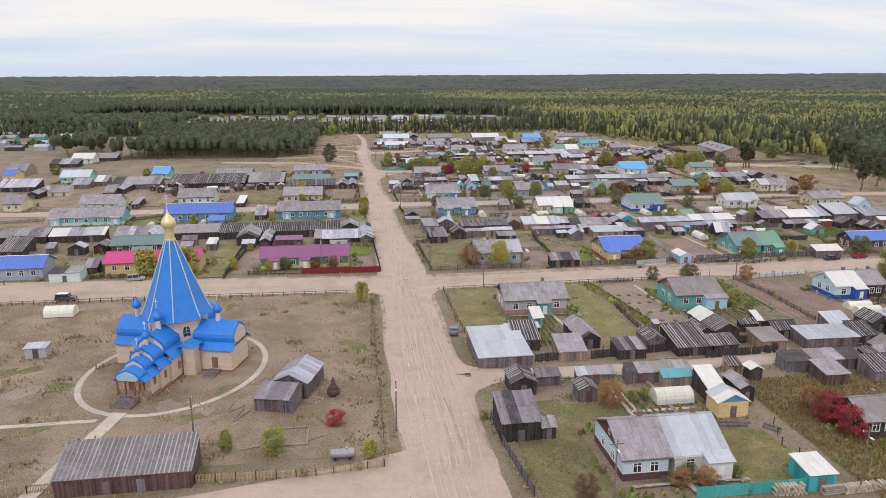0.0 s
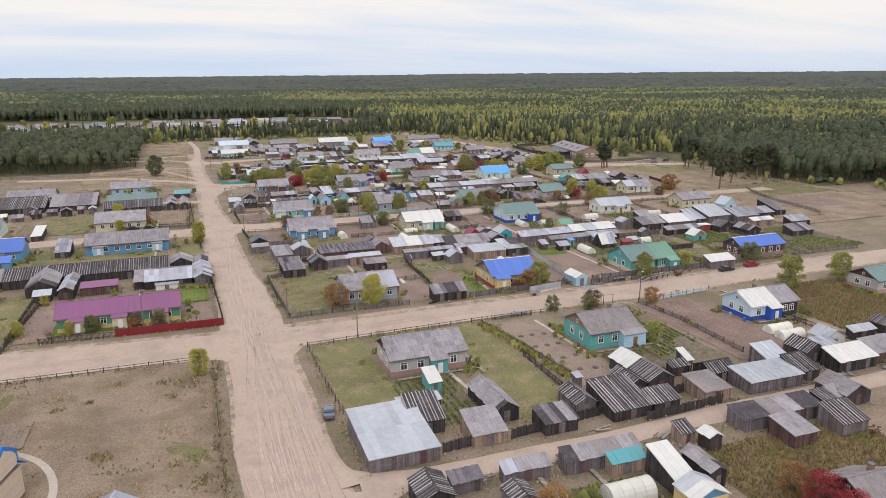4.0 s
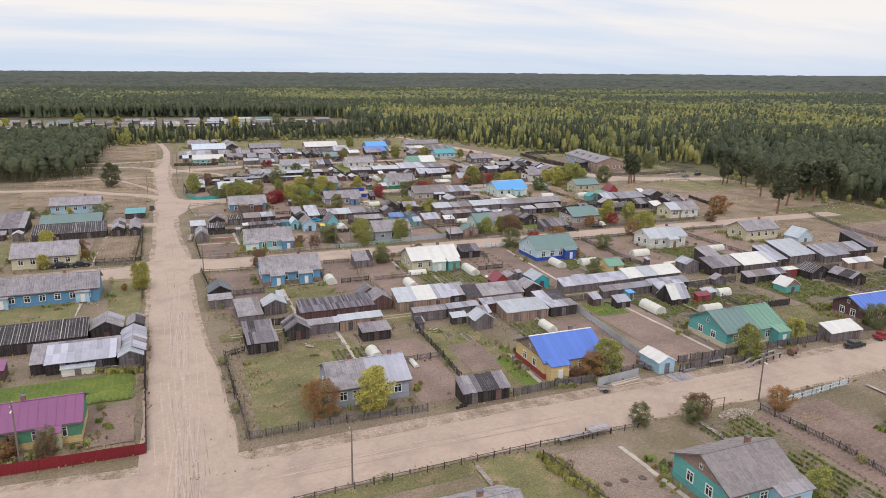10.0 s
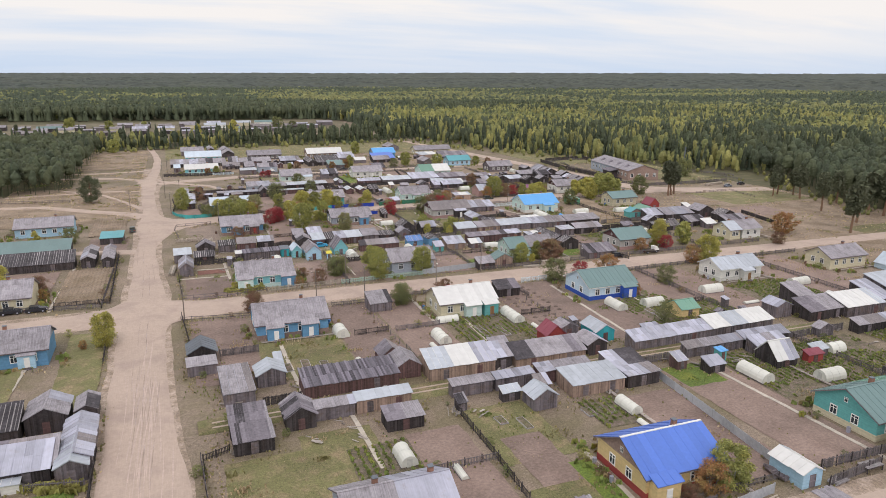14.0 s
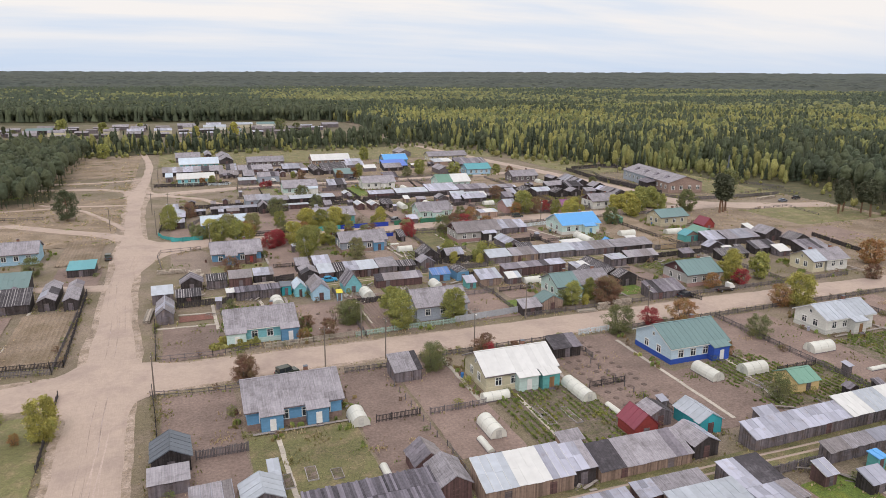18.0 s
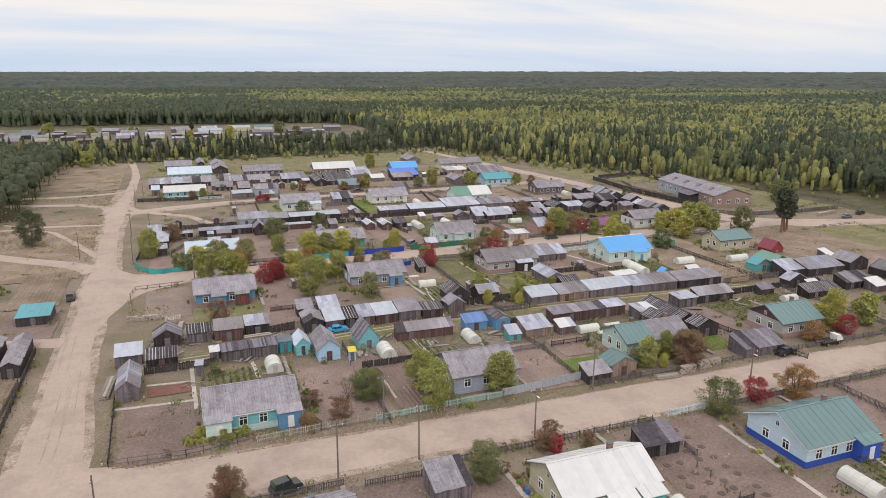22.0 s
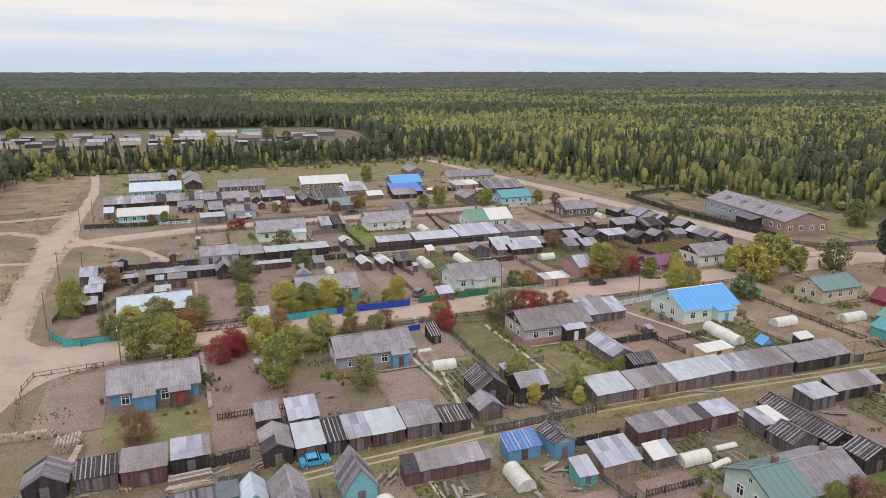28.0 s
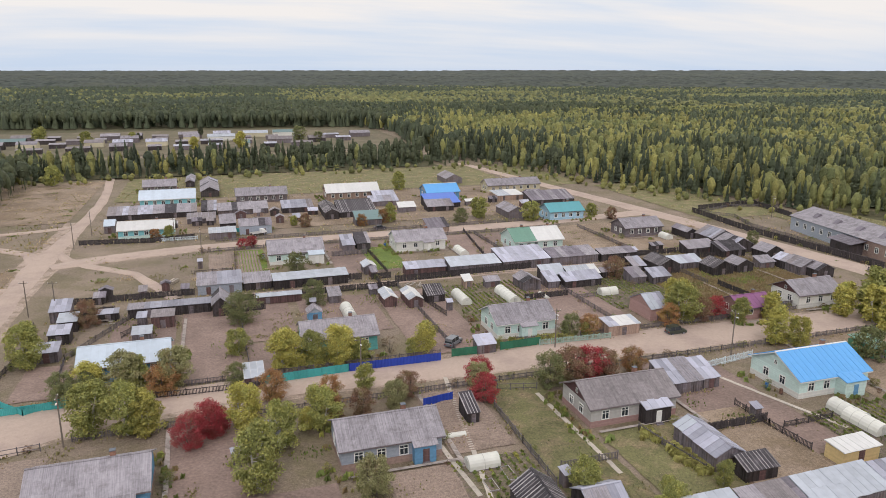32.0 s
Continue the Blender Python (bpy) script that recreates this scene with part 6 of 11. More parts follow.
ENDS = material("cut_log_ends", (0.42, 0.36, 0.30), var=0.2, obj=0.2, island=0.2)


def wood_stack(x0, y0, x1, y1, h):
    L = math.hypot(x1 - x0, y1 - y0)
    o = thing("wood_stack", x0, y0, 0, "stack of cut timber and firewood on the ground", "wood stack", "", "", math.degrees(math.atan2(y1 - y0, x1 - x0)))
    if h < 1.0:
        for i in range(max(4, int(h / 0.12) * 3)):
            part("plank", Shape().box(rnd.uniform(0, 0.3), -0.8 + 0.5 * (i % 3), 0.05 + 0.13 * (i // 3), L - rnd.uniform(0, 0.3), -0.35 + 0.5 * (i % 3), 0.15 + 0.13 * (i // 3)), ENDS if i % 2 else LOG, o)
        return o
    n, m = max(3, int(L / 0.44)), max(3, int(h / 0.38))
    me = Shape().tube((0, -0.45, 0), (0, 0.45, 0), 0.21, 0.195, 8).mesh("log", ENDS)
    for j in range(m):
        for i in range(n):
            if rnd.random() < 0.93:
                p = part("log", me, None, o)
                p.matrix_basis = pose(0.2 + i * L / n + 0.2 * (j % 2), rnd.uniform(-0.06, 0.06), 0.2 + j * 0.36, 0, 0, rnd.uniform(-3, 3))
    return o

# ---------- houses and sheds of the village ----------
H1 = house(18.6, -29.8, 14.8, 10.3, 3.2, 0.5, "siding", "grey", near=True)
shed(23.0, -37.7, 2.5, 4.0, "l", 2.4, 0.18, "turq", "white")
shed(7.7, -57.5, 10.2, 13.1, "f", 2.35, 0.5, "wood", "metalw", near=True)
shed(15.6, -45.4, 7.0, 2.6, "l", 2.7, 0.1, "dark", "metalw")
shed(16.2, -50.4, 5.2, 6.5, "l", 2.8, 0.18, "dark", "stripe")
shed(28.7, -51, 4.4, 10.6, "y", 2.0, 0.62, "dark", "grey")
shed(23.1, -56.3, 5.5, 5.4, "l", 2.4, 0.18, "tan", "grey")
shed(34.2, -57.0, 5.7, 4.8, "l", 1.9, 0.14, "dark", "plank")
H2 = house(57.5, -31.4, 11.6, 10.8, 3.2, 0.5, "turq", "brown", near=True)
shed(56.6, -44.6, 5.2, 5.6, "y", 2.1, 0.55, "dark", "white")
shed(56.7, -50.6, 5.4, 6.0, "y", 2.1, 0.55, "dark", "stripe")
shed(53.2, -50.5, 3.4, 6.1, "y", 1.9, 0.62, "dark", "stripe")
shed(45.7, -57.0, 7.2, 8.2, "l", 1.7, 0.24, "dark", "stripe")
shed(41.5, -53.2, 3.9, 6.0, "y", 1.9, 0.58, "wood", "stripe")
shed(53.0, -57.0, 5.2, 3.7, "l", 1.75, 0.3, "dark", "stripe")
shed(62.6, -57.2, 5.4, 6.2, "l", 2.1, 0.1, "tan", "brown")
shed(71.8, -57.2, 11.2, 5.7, "l", 2.1, 0.12, "wood", "metalw")
shed(81.6, -50.6, 5.2, 4.7, "l", 2.6, 0.18, "wood", "metal")
shed(82.9, -56.5, 4.7, 4.9, "l", 2.5, 0.18, "dark", "stripe")
shed(68.9, -45.0, 1.6, 3.4, "l", 2.2, 0.18, "wood", "white")
shed(64.4, -46.8, 3.9, 2.1, "l", 2.2, 0.18, "dark", "stripe")
shed(68.4, -51.8, 5.6, 5.0, "x", 2.0, 0.5, "dark", "stripe")
H3a = house(97.6, -29.9, 7.7, 9.4, 3.2, 0.5, "whiteblue", "white")
house(105.3, -29.9, 5.9, 9.4, 3.2, 0.5, "dark", "grey")
shed(90.4, -50.8, 4.8, 5.6, "y", 2.1, 0.65, "dark", "stripe")
shed(95.4, -49.6, 4.4, 3.6, "l", 2.1, 0.16, "wood", "metal")
shed(6.3, -83.5, 6.1, 6.6, "l", 4.0, 0.18, "dark", "plank")
shed(12.3, -83.4, 2.4, 2.2, "l", 2.5, 0.18, "dark", "plank")
shed(11.1, -69.0, 4.6, 5.6, "y", 2.2, 0.5, "dark", "stripe")
shed(16.1, -66.0, 4.5, 2.1, "l", 2.3, 0.18, "wood", "plank")
shed(21.5, -72.7, 3.4, 3.9, "y", 2.0, 0.5, "wood", "stripe")
shed(23.2, -66.4, 6.9, 2.1, "l", 2.3, 0.18, "wood", "grey")
shed(31.8, -67.2, 11.7, 2.7, "l", 2.5, 0.18, "wood", "grey")
shed(37.2, -69.4, 5.5, 2.0, "l", 2.4, 0.18, "tan", "turqroof")
shed(42.0, -76.3, 3.4, 6.8, "l", 2.6, 0.18, "dark", "white")
shed(40.9, -80.8, 5.2, 4.2, "y", 2.5, 0.5, "yellowblue", "white")
shed(47.0, -76.4, 2.8, 6.0, "y", 2.4, 0.5, "dark", "grey")
house(19.5, -95.5, 7.1, 11.5, 3.2, 0.5, "redblue", "grey", near=True)
H4b = house(26.6, -95.5, 7.9, 11.5, 3.2, 0.5, "white", "metalw", near=True)
# a teal cargo container with a pale roof; the flat form labels it garage
shed(42.2, -100.8, 4.0, 4.7, "f", 2.7, 0.5, "teal", "white")
shed(61.7, -66.6, 15.0, 4.0, "l", 2.0, 0.16, "wood", "grey")
shed(64.8, -72.5, 4.6, 5.0, "l", 2.0, 0.16, "redwood", "grey")
shed(77.6, -66.2, 3.4, 3.4, "l", 1.9, 0.2, "dark", "stripe")
shed(73.9, -72.6, 5.3, 4.8, "l", 2.6, 0.18, "wood", "stripe")
shed(82.4, -66.0, 5.4, 6.4, "y", 2.0, 0.55, "dark", "grey")
house(58.2, -89.9, 6.5, 8.2, 2.8, 0.5, "dark", "brown")
house(19.8, 12.5, 6.6, 10.4, 3.1, 0.5, "greyblue", "grey", near=True)
house(26.4, 12.5, 6.9, 10.4, 3.1, 0.5, "greyblue", "metal", near=True)
H6 = house(56.3, 10.6, 12.9, 11.5, 3.1, 0.5, "yellowred", "blue", near=True)
shed(39.8, 6.7, 8.4, 3.9, "l", 2.6, 0.18, "dark", "plank", near=True)
shed(55.0, 36.5, 4.4, 4.3, "y", 2.1, 0.62, "wood", "metalw")
shed(51.8, 41.1, 3.5, 1.8, "l", 1.8, 0.18, "dark", "white")
shed(63.2, 38.4, 10.2, 6.0, "l", 2.1, 0.13, "tan", "metalw")
shed(73.6, 38.3, 6.8, 3.7, "l", 2.2, 0.06, "dark", "metal")
shed(73.5, 42.1, 6.8, 5.2, "l", 2.35, 0.16, "wood", "grey")
shed(60.5, 44.7, 10.4, 2.8, "l", 2.3, 0.2, "redwood", "grey")
shed(43.6, 52.3, 12.5, 5.6, "l", 3.0, 0.18, "tan", "white")
shed(55.9, 52.8, 3.8, 4.6, "l", 3.0, 0.18, "dark", "metal")
shed(60.0, 52.2, 14.6, 4.9, "l", 2.1, 0.18, "tan", "grey")
shed(75.0, 52.6, 4.5, 5.4, "y", 2.1, 0.5, "dark", "grey")
shed(74.6, 62.0, 4.4, 3.9, "y", 2.0, 0.5, "wood", "grey")
shed(70.6, 60.0, 4.4, 4.6, "y", 1.7, 0.9, "red", "redroof")
shed(80.2, 57.6, 4.4, 6.2, "y", 2.1, 0.58, "teal", "metalw")
shed(84.4, 51.3, 19.0, 3.5, "l", 2.6, 0.18, "wood", "metal")
shed(103.1, 51.4, 16.0, 4.4, "l", 2.8, 0.18, "wood", "white")
shed(91.5, 45.2, 13.8, 2.1, "l", 2.4, 0.18, "wood", "grey")
shed(105.0, 44.9, 11.3, 2.6, "l", 2.5, 0.18, "dark", "metal")
shed(104.6, 41.5, 8.2, 3.2, "l", 2.3, 0.18, "wood", "metal")
shed(103.4, 35.4, 5.1, 5.6, "x", 1.5, 1.0, "dark", "white")
shed(129.5, 51.7, 10.8, 5.5, "l", 2.8, 0.18, "dark", "grey")
shed(139.2, 50.7, 11.5, 5.8, "l", 3.0, 0.18, "wood", "white")
shed(135.8, 59.7, 5.0, 6.8, "l", 2.6, 0.18, "dark", "grey")
shed(124.6, 55.9, 4.5, 4.8, "y", 2.5, 0.5, "wood", "metal")
shed(105.2, 63.2, 5.1, 5.6, "x", 1.8, 0.5, "yellow", "green")
shed(132.7, 42.8, 13.0, 2.6, "l", 2.4, 0.18, "dark", "brown")
shed(110.6, 35.2, 3.9, 1.7, "l", 1.9, 0.18, "red", "redroof")
shed(113.8, 36.7, 3.7, 2.0, "l", 2.0, 0.18, "wood", "white")
house(96.0, 10.6, 8.5, 11.5, 3.1, 0.5, "tealyellow", "tealroof")
H7b = house(104.5, 10.6, 6.6, 11.5, 3.1, 0.5, "tealyellow", "green")
house(133.7, 11.5, 16.2, 8.4, 3.1, 0.5, "brownred", "blue")
shed(118.2, 6.0, 8.4, 3.4, "l", 2.6, 0.18, "wood", "white")
shed(76.7, 5.7, 3.6, 5.8, "y", 2.1, 0.5, "sky", "white")
H9 = house(18.0, 81.7, 15.0, 11.4, 3.1, 0.5, "bluebrick", "grey", near=True)
H10 = house(56.3, 81.0, 13.9, 10.0, 3.1, 0.5, "cream", "white", near=True)
H11 = house(92.8, 80.1, 13.6, 11.5, 3.1, 0.5, "whiteblue", "tealroof")
H12 = house(132.4, 81.5, 14.1, 8.8, 3.1, 0.5, "white", "metalw")
house(168.3, 80.0, 14.1, 9.1, 3.1, 0.5, "cream", "grey")
shed(43.5, 90.2, 5.2, 5.0, "l", 2.6, 0.18, "wood", "grey")
shed(74.3, 89.9, 6.0, 3.9, "l", 2.6, 0.18, "dark", "grey")
shed(5.3, 74.0, 5.2, 5.8, "y", 2.1, 0.55, "dark", "dmetal")
shed(5.0, 68.8, 5.2, 4.0, "l", 1.9, 0.06, "wood", "grey")
shed(10.0, 55.2, 5.1, 10.4, "l", 2.1, 0.06, "wood", "metal")
shed(15.8, 60.2, 5.0, 5.0, "y", 2.1, 0.5, "wood", "metalw")
shed(19.5, 64.6, 1.6, 3.9, "l", 2.0, 0.18, "wood", "metal")
shed(22.4, 53.4, 16.3, 5.9, "l", 2.1, 0.16, "redwood", "strip")
shed(38.7, 55.2, 4.5, 6.2, "y", 2.2, 0.6, "redwood", "grey")
shed(37.6, 61.6, 4.4, 4.6, "y", 1.8, 0.75, "redwood", "brown")
shed(10.1, 44.1, 5.7, 5.2, "l", 2.45, 0.12, "dark", "plank")
shed(10.2, 39.3, 5.8, 4.8, "l", 2.05, 0.12, "dark", "plank")
shed(18.0, 43.7, 4.7, 5.8, "y", 2.1, 0.65, "dark", "plank")
shed(22.6, 45.3, 6.4, 2.3, "l", 2.1, 0.2, "wood", "grey")
shed(29.0, 45.5, 9.2, 2.4, "l", 2.2, 0.22, "tan", "metalw")
shed(31.8, 38.3, 6.0, 3.9, "l", 1.9, 0.16, "dark", "grey")
shed(44.8, 45.3, 7.6, 2.2, "l", 2.1, 0.2, "wood", "grey")
shed(52.5, 45.1, 7.4, 2.2, "l", 2.2, 0.2, "wood", "metal")
shed(43.9, 40.6, 1.8, 2.1, "l", 1.8, 0.18, "wood", "plank")
H14 = house(17.8, 117.1, 14.1, 10.5, 3.1, 0.5, "aqua", "grey", near=True)
house(56.6, 117.4, 12.5, 10.3, 3.1, 0.5, "greyblue", "grey")
H16a = house(92.2, 119.9, 6.4, 9.0, 3.1, 0.5, "whitegreen", "tealroof")
house(98.6, 119.9, 8.6, 9.0, 3.1, 0.5, "whitegreen", "grey")
shed(85.3, 114.3, 5.4, 4.6, "y", 2.1, 0.5, "tan", "tealroof")
shed(79.8, 113.2, 5.0, 3.4, "l", 2.2, 0.18, "dark", "grey")
house(127.6, 117.7, 11.2, 10.2, 3.1, 0.5, "siding", "tealroof")
shed(113.6, 112.6, 9.6, 5.0, "l", 2.3, 0.18, "wood", "plank")
shed(90.2, 153.4, 7.0, 4.8, "l", 2.05, 0.25, "wood", "metalw")
shed(97.4, 153.2, 8.1, 4.7, "l", 2.05, 0.25, "tan", "brown")
shed(105.6, 153.3, 11.8, 4.7, "l", 2.1, 0.25, "wood", "metalw")
shed(117.4, 152.7, 13.1, 4.8, "l", 2.0, 0.25, "wood", "metal")
shed(130.4, 151.9, 13.0, 4.8, "l", 2.1, 0.25, "dark", "grey")
shed(55.2, 143.4, 12.1, 3.0, "l", 2.4, 0.18, "redwood", "grey")
shed(69.9, 143.8, 5.2, 3.2, "l", 2.3, 0.18, "blue", "bluestripe")
shed(76.0, 142.3, 3.6, 5.2, "y", 2.3, 0.5, "blue", "stripe")
shed(79.6, 135.8, 6.1, 4.5, "l", 2.5, 0.18, "tan", "metal")
shed(75.8, 135.3, 2.8, 3.1, "l", 2.0, 0.18, "turq", "metal")
shed(87.1, 135.4, 3.9, 2.8, "l", 2.0, 0.18, "wood", "white")
shed(88.9, 141.2, 18.4, 3.6, "l", 2.2, 0.16, "redwood", "grey")
shed(112.2, 129.6, 4.8, 13.6, "y", 2.0, 0.5, "dark", "stripe")
shed(120.8, 140.2, 5.3, 4.2, "l", 2.2, 0.1, "wood", "white")
shed(127.1, 141.2, 10.1, 3.4, "l", 2.5, 0.18, "dark", "grey")
shed(112.0, 124.2, 5.7, 3.7, "y", 2.4, 0.5, "dark", "stripe")
shed(107.4, 136.6, 4.6, 4.4, "l", 2.1, 0.1, "wood", "white")
shed(106.8, 131.2, 5.2, 4.6, "y", 2.0, 0.5, "wood", "stripe")
shed(43.2, 154.3, 4.1, 5.3, "l", 2.05, 0.2, "redwood", "metalw")
shed(47.3, 154.3, 3.1, 5.3, "l", 2.05, 0.2, "dark", "stripe")
shed(50.4, 154.3, 3.4, 5.3, "l", 2.05, 0.2, "redwood", "metal")
shed(53.8, 154.2, 5.0, 5.3, "l", 2.05, 0.2, "redwood", "metalw")
shed(59.0, 154.4, 5.2, 5.6, "l", 2.1, 0.2, "wood", "grey")
shed(64.3, 154.0, 4.8, 3.8, "l", 1.9, 0.2, "dark", "stripe")
shed(39.0, 164.4, 3.7, 3.7, "l", 2.4, 0.18, "dark", "grey")
shed(43.5, 162.7, 4.7, 4.6, "l", 2.6, 0.18, "wood", "metal")
shed(38.8, 154.2, 4.2, 6.7, "y", 2.3, 0.5, "dark", "grey")
shed(35.2, 143.2, 3.0, 5.2, "y", 2.0, 1.0, "aqua", "whiteblueroof")
shed(38.6, 139.0, 4.4, 8.6, "y", 2.2, 0.85, "sky", "grey")
shed(47.0, 142.2, 4.3, 6.2, "y", 1.8, 1.3, "aqua", "plank")
shed(32.5, 145.6, 2.6, 3.4, "f", 2.5, 0.5, "teal", "dmetal")
shed(22.0, 145.0, 10.4, 3.2, "l", 2.1, 0.14, "wood", "strip")
shed(3.9, 148.4, 4.8, 4.4, "l", 2.3, 0.22, "wood", "metalw")
shed(9.1, 146.8, 5.6, 3.2, "l", 1.6, 0.35, "dark", "stripe")
shed(5.1, 133.9, 3.6, 9.3, "y", 2.2, 0.8, "wood", "metal")
shed(10.2, 156.4, 5.2, 5.0, "y", 2.0, 0.6, "dark", "plank")
shed(16.2, 156.4, 5.0, 3.8, "l", 2.1, 0.22, "wood", "stripe")
shed(21.4, 155.6, 5.7, 4.6, "l", 2.4, 0.2, "redwood", "brown")
shed(27.4, 156.7, 5.0, 4.3, "l", 2.3, 0.2, "dark", "grey")
H18 = house(18.3, 178.3, 13.9, 9.8, 3.1, 0.5, "bluebrick", "grey", near=True)
H19 = house(54.5, 179.9, 14.6, 9.2, 3.1, 0.5, "brickblue", "grey", near=True)
H20 = house(91.3, 180.4, 15.5, 9.8, 3.1, 0.5, "siding", "brown")
shed(108.8, 186.1, 6.8, 6.0, "l", 2.7, 0.18, "wood", "metal")
H21 = house(127.7, 178.6, 15.0, 11.7, 3.1, 0.5, "mint", "skyblue", near=True)
house(166.6, 178.5, 12.2, 8.6, 3.1, 0.5, "cream", "tealroof")
house(17.4, 218.6, 15.0, 9.3, 2.9, 0.5, "blue", "whiteblueroof")
H24 = house(91.4, 216.7, 13.2, 9.9, 3.1, 0.5, "mint", "grey")
house(144.3, 211.4, 9.2, 7.4, 2.6, 0.5, "pink", "purple")
house(161.8, 213.7, 12.7, 9.3, 3.0, 0.5, "whitemaroon", "grey")
house(121.5, 277.4, 7.2, 11.5, 3.1, 0.5, "mint", "green")
house(128.7, 277.4, 8.9, 11.5, 3.1, 0.5, "mint", "white")
H28 = house(53.3, 284.6, 15.3, 10.8, 3.0, 0.5, "whitegreen", "grey")
H29 = house(89.1, 288.0, 15.7, 9.7, 3.0, 0.5, "white", "grey")
shed(35.6, 263.4, 10.3, 7.4, "l", 2.3, 0.16, "greyblue", "metal")
shed(46.1, 264.0, 6.6, 6.2, "l", 1.8, 0.15, "dark", "metal")
shed(52.8, 262.8, 18.2, 4.4, "l", 2.2, 0.16, "dark", "metalw")
shed(85.6, 262.8, 10.8, 4.4, "l", 2.2, 0.19, "redwood", "metal")
shed(97.0, 261.4, 14.0, 5.8, "l", 2.3, 0.19, "wood", "metalw")
shed(111.4, 261.6, 14.0, 8.8, "l", 2.3, 0.2, "wood", "metal")
shed(125.8, 261.5, 14.0, 6.4, "l", 2.3, 0.19, "wood", "grey")
shed(140.2, 260.6, 11.0, 4.2, "l", 2.3, 0.19, "dark", "grey")
shed(22.0, 250.8, 16.9, 3.2, "l", 2.1, 0.12, "dark", "metal")
shed(48.3, 252.4, 10.2, 2.2, "l", 1.7, 0.12, "redwood", "metalw")
shed(113.0, 211.4, 7.2, 4.2, "l", 2.3, 0.12, "tan", "white")
house(47.8, 379.4, 20.2, 9.8, 3.0, 0.5, "wood", "grey")
house(82.5, 375.5, 22.1, 11.5, 3.0, 0.5, "tan", "white")
house(121.1, 364.4, 14.5, 11.4, 3.0, 0.5, "blue", "skyblue")
shed(116.3, 347.3, 13.5, 9.1, "l", 2.6, 0.18, "dark", "blue")
house(151.2, 373.9, 25.0, 9.4, 3.0, 0.5, "cream", "grey")
house(150.8, 314.0, 13.9, 9.8, 3.0, 0.5, "sky", "turqroof")
house(12.7, 380.5, 20.6, 11.5, 3.0, 0.5, "aqua", "whiteblueroof")
house(11.1, 327.9, 17.0, 8.4, 2.8, 0.5, "aqua", "white")
house(11.1, 414.4, 13.9, 9.7, 2.8, 0.5, "wood", "grey")
shed(4.5, 358.2, 29.5, 6.9, "l", 2.6, 0.18, "dark", "grey")
house(162.0, 284.0, 14.2, 9.4, 3.0, 0.5, "wood", "grey")
W1 = house(-39.2, 15.3, 24.5, 9.2, 3.1, 0.5, "greenyellow", "purple")
shed(-56.3, 53.8, 38.7, 6.3, "l", 2.9, 0.18, "dark", "stripe")
shed(-88.8, 55.0, 32.2, 5.8, "l", 2.9, 0.18, "dark", "grey")
shed(-17.5, 55.8, 5.9, 6.8, "y", 2.5, 0.5, "dark", "grey")
shed(-11.0, 56.8, 3.3, 5.6, "y", 2.3, 0.5, "dark", "grey")
shed(-25.7, 42.5, 14.3, 5.7, "l", 2.6, 0.18, "dark", "grey")
shed(-11.7, 40.4, 4.1, 7.0, "y", 2.2, 0.5, "wood", "metalw")
W6 = house(-41.0, 83.3, 23.4, 10.5, 3.1, 0.5, "blue", "grey")
house(-41.7, 118.0, 16.2, 11.5, 3.0, 0.5, "cream", "grey")
shed(-41.8, 165.9, 18.6, 7.4, "l", 2.7, 0.18, "dark", "tealroof")
house(-42.8, 196.7, 17.3, 9.9, 3.0, 0.5, "sky", "grey")
shed(-16.8, 178.4, 6.7, 7.4, "f", 2.3, 0.5, "dark", "turqroof")
W11 = house(-80.8, 83.6, 24.2, 11.5, 3.1, 0.5, "blue", "blue")
W12 = house(-119.3, 82.9, 25.2, 10.1, 3.1, 0.5, "aqua", "grey")
house(-79.5, 15.6, 25.0, 9.0, 3.1, 0.5, "yellow", "pinkroof")
house(-84.6, 37.3, 15.4, 8.2, 2.9, 0.5, "redwood", "tealroof")
house(-107.5, 13.7, 14.1, 9.5, 3.1, 0.5, "greyblue", "blue")
shed(-91.1, 10.0, 7.9, 5.7, "f", 2.8, 0.5, "mint", "grey")
shed(-108.8, 56.1, 16.9, 5.4, "l", 2.9, 0.18, "dark", "white")
shed(-124.0, 55.9, 14.8, 6.2, "l", 2.9, 0.18, "dark", "grey")
shed(-116.2, 38.0, 7.4, 9.9, "l", 2.5, 0.18, "dark", "stripe")
shed(-97.0, 39.0, 5.0, 4.0, "y", 2.2, 0.5, "dark", "metal")
shed(-90.0, 40.0, 4.0, 6.0, "y", 2.2, 0.5, "dark", "grey")
house(-118.4, 109.0, 15.0, 11.5, 3.0, 0.5, "whitegreen", "grey")
house(-148.1, 113.9, 7.6, 11.0, 3.0, 0.5, "cream", "grey")
house(-154.9, 188.5, 14.3, 11.5, 3.0, 0.5, "aqua", "whiteblueroof")
shed(-170.2, 164.5, 14.2, 9.9, "l", 2.7, 0.18, "dark", "metal")
shed(-135.3, 177.6, 6.1, 7.6, "l", 2.7, 0.18, "wood", "white")
shed(-124.1, 165.8, 22.0, 9.5, "l", 2.7, 0.18, "wood", "grey")
house(-113.5, 195.9, 8.6, 11.5, 3.0, 0.5, "aqua", "skyblue")
house(-84.1, 119.5, 15.0, 11.5, 3.0, 0.5, "whitegreen", "grey")
house(-178.5, 269.5, 12.7, 11.5, 3.0, 0.5, "white", "white")
house(-80.2, 183.1, 17.8, 11.5, 3.0, 0.5, "greyblue", "grey")
shed(-98.5, 164.6, 35.2, 11.7, "l", 2.7, 0.18, "dark", "stripe")
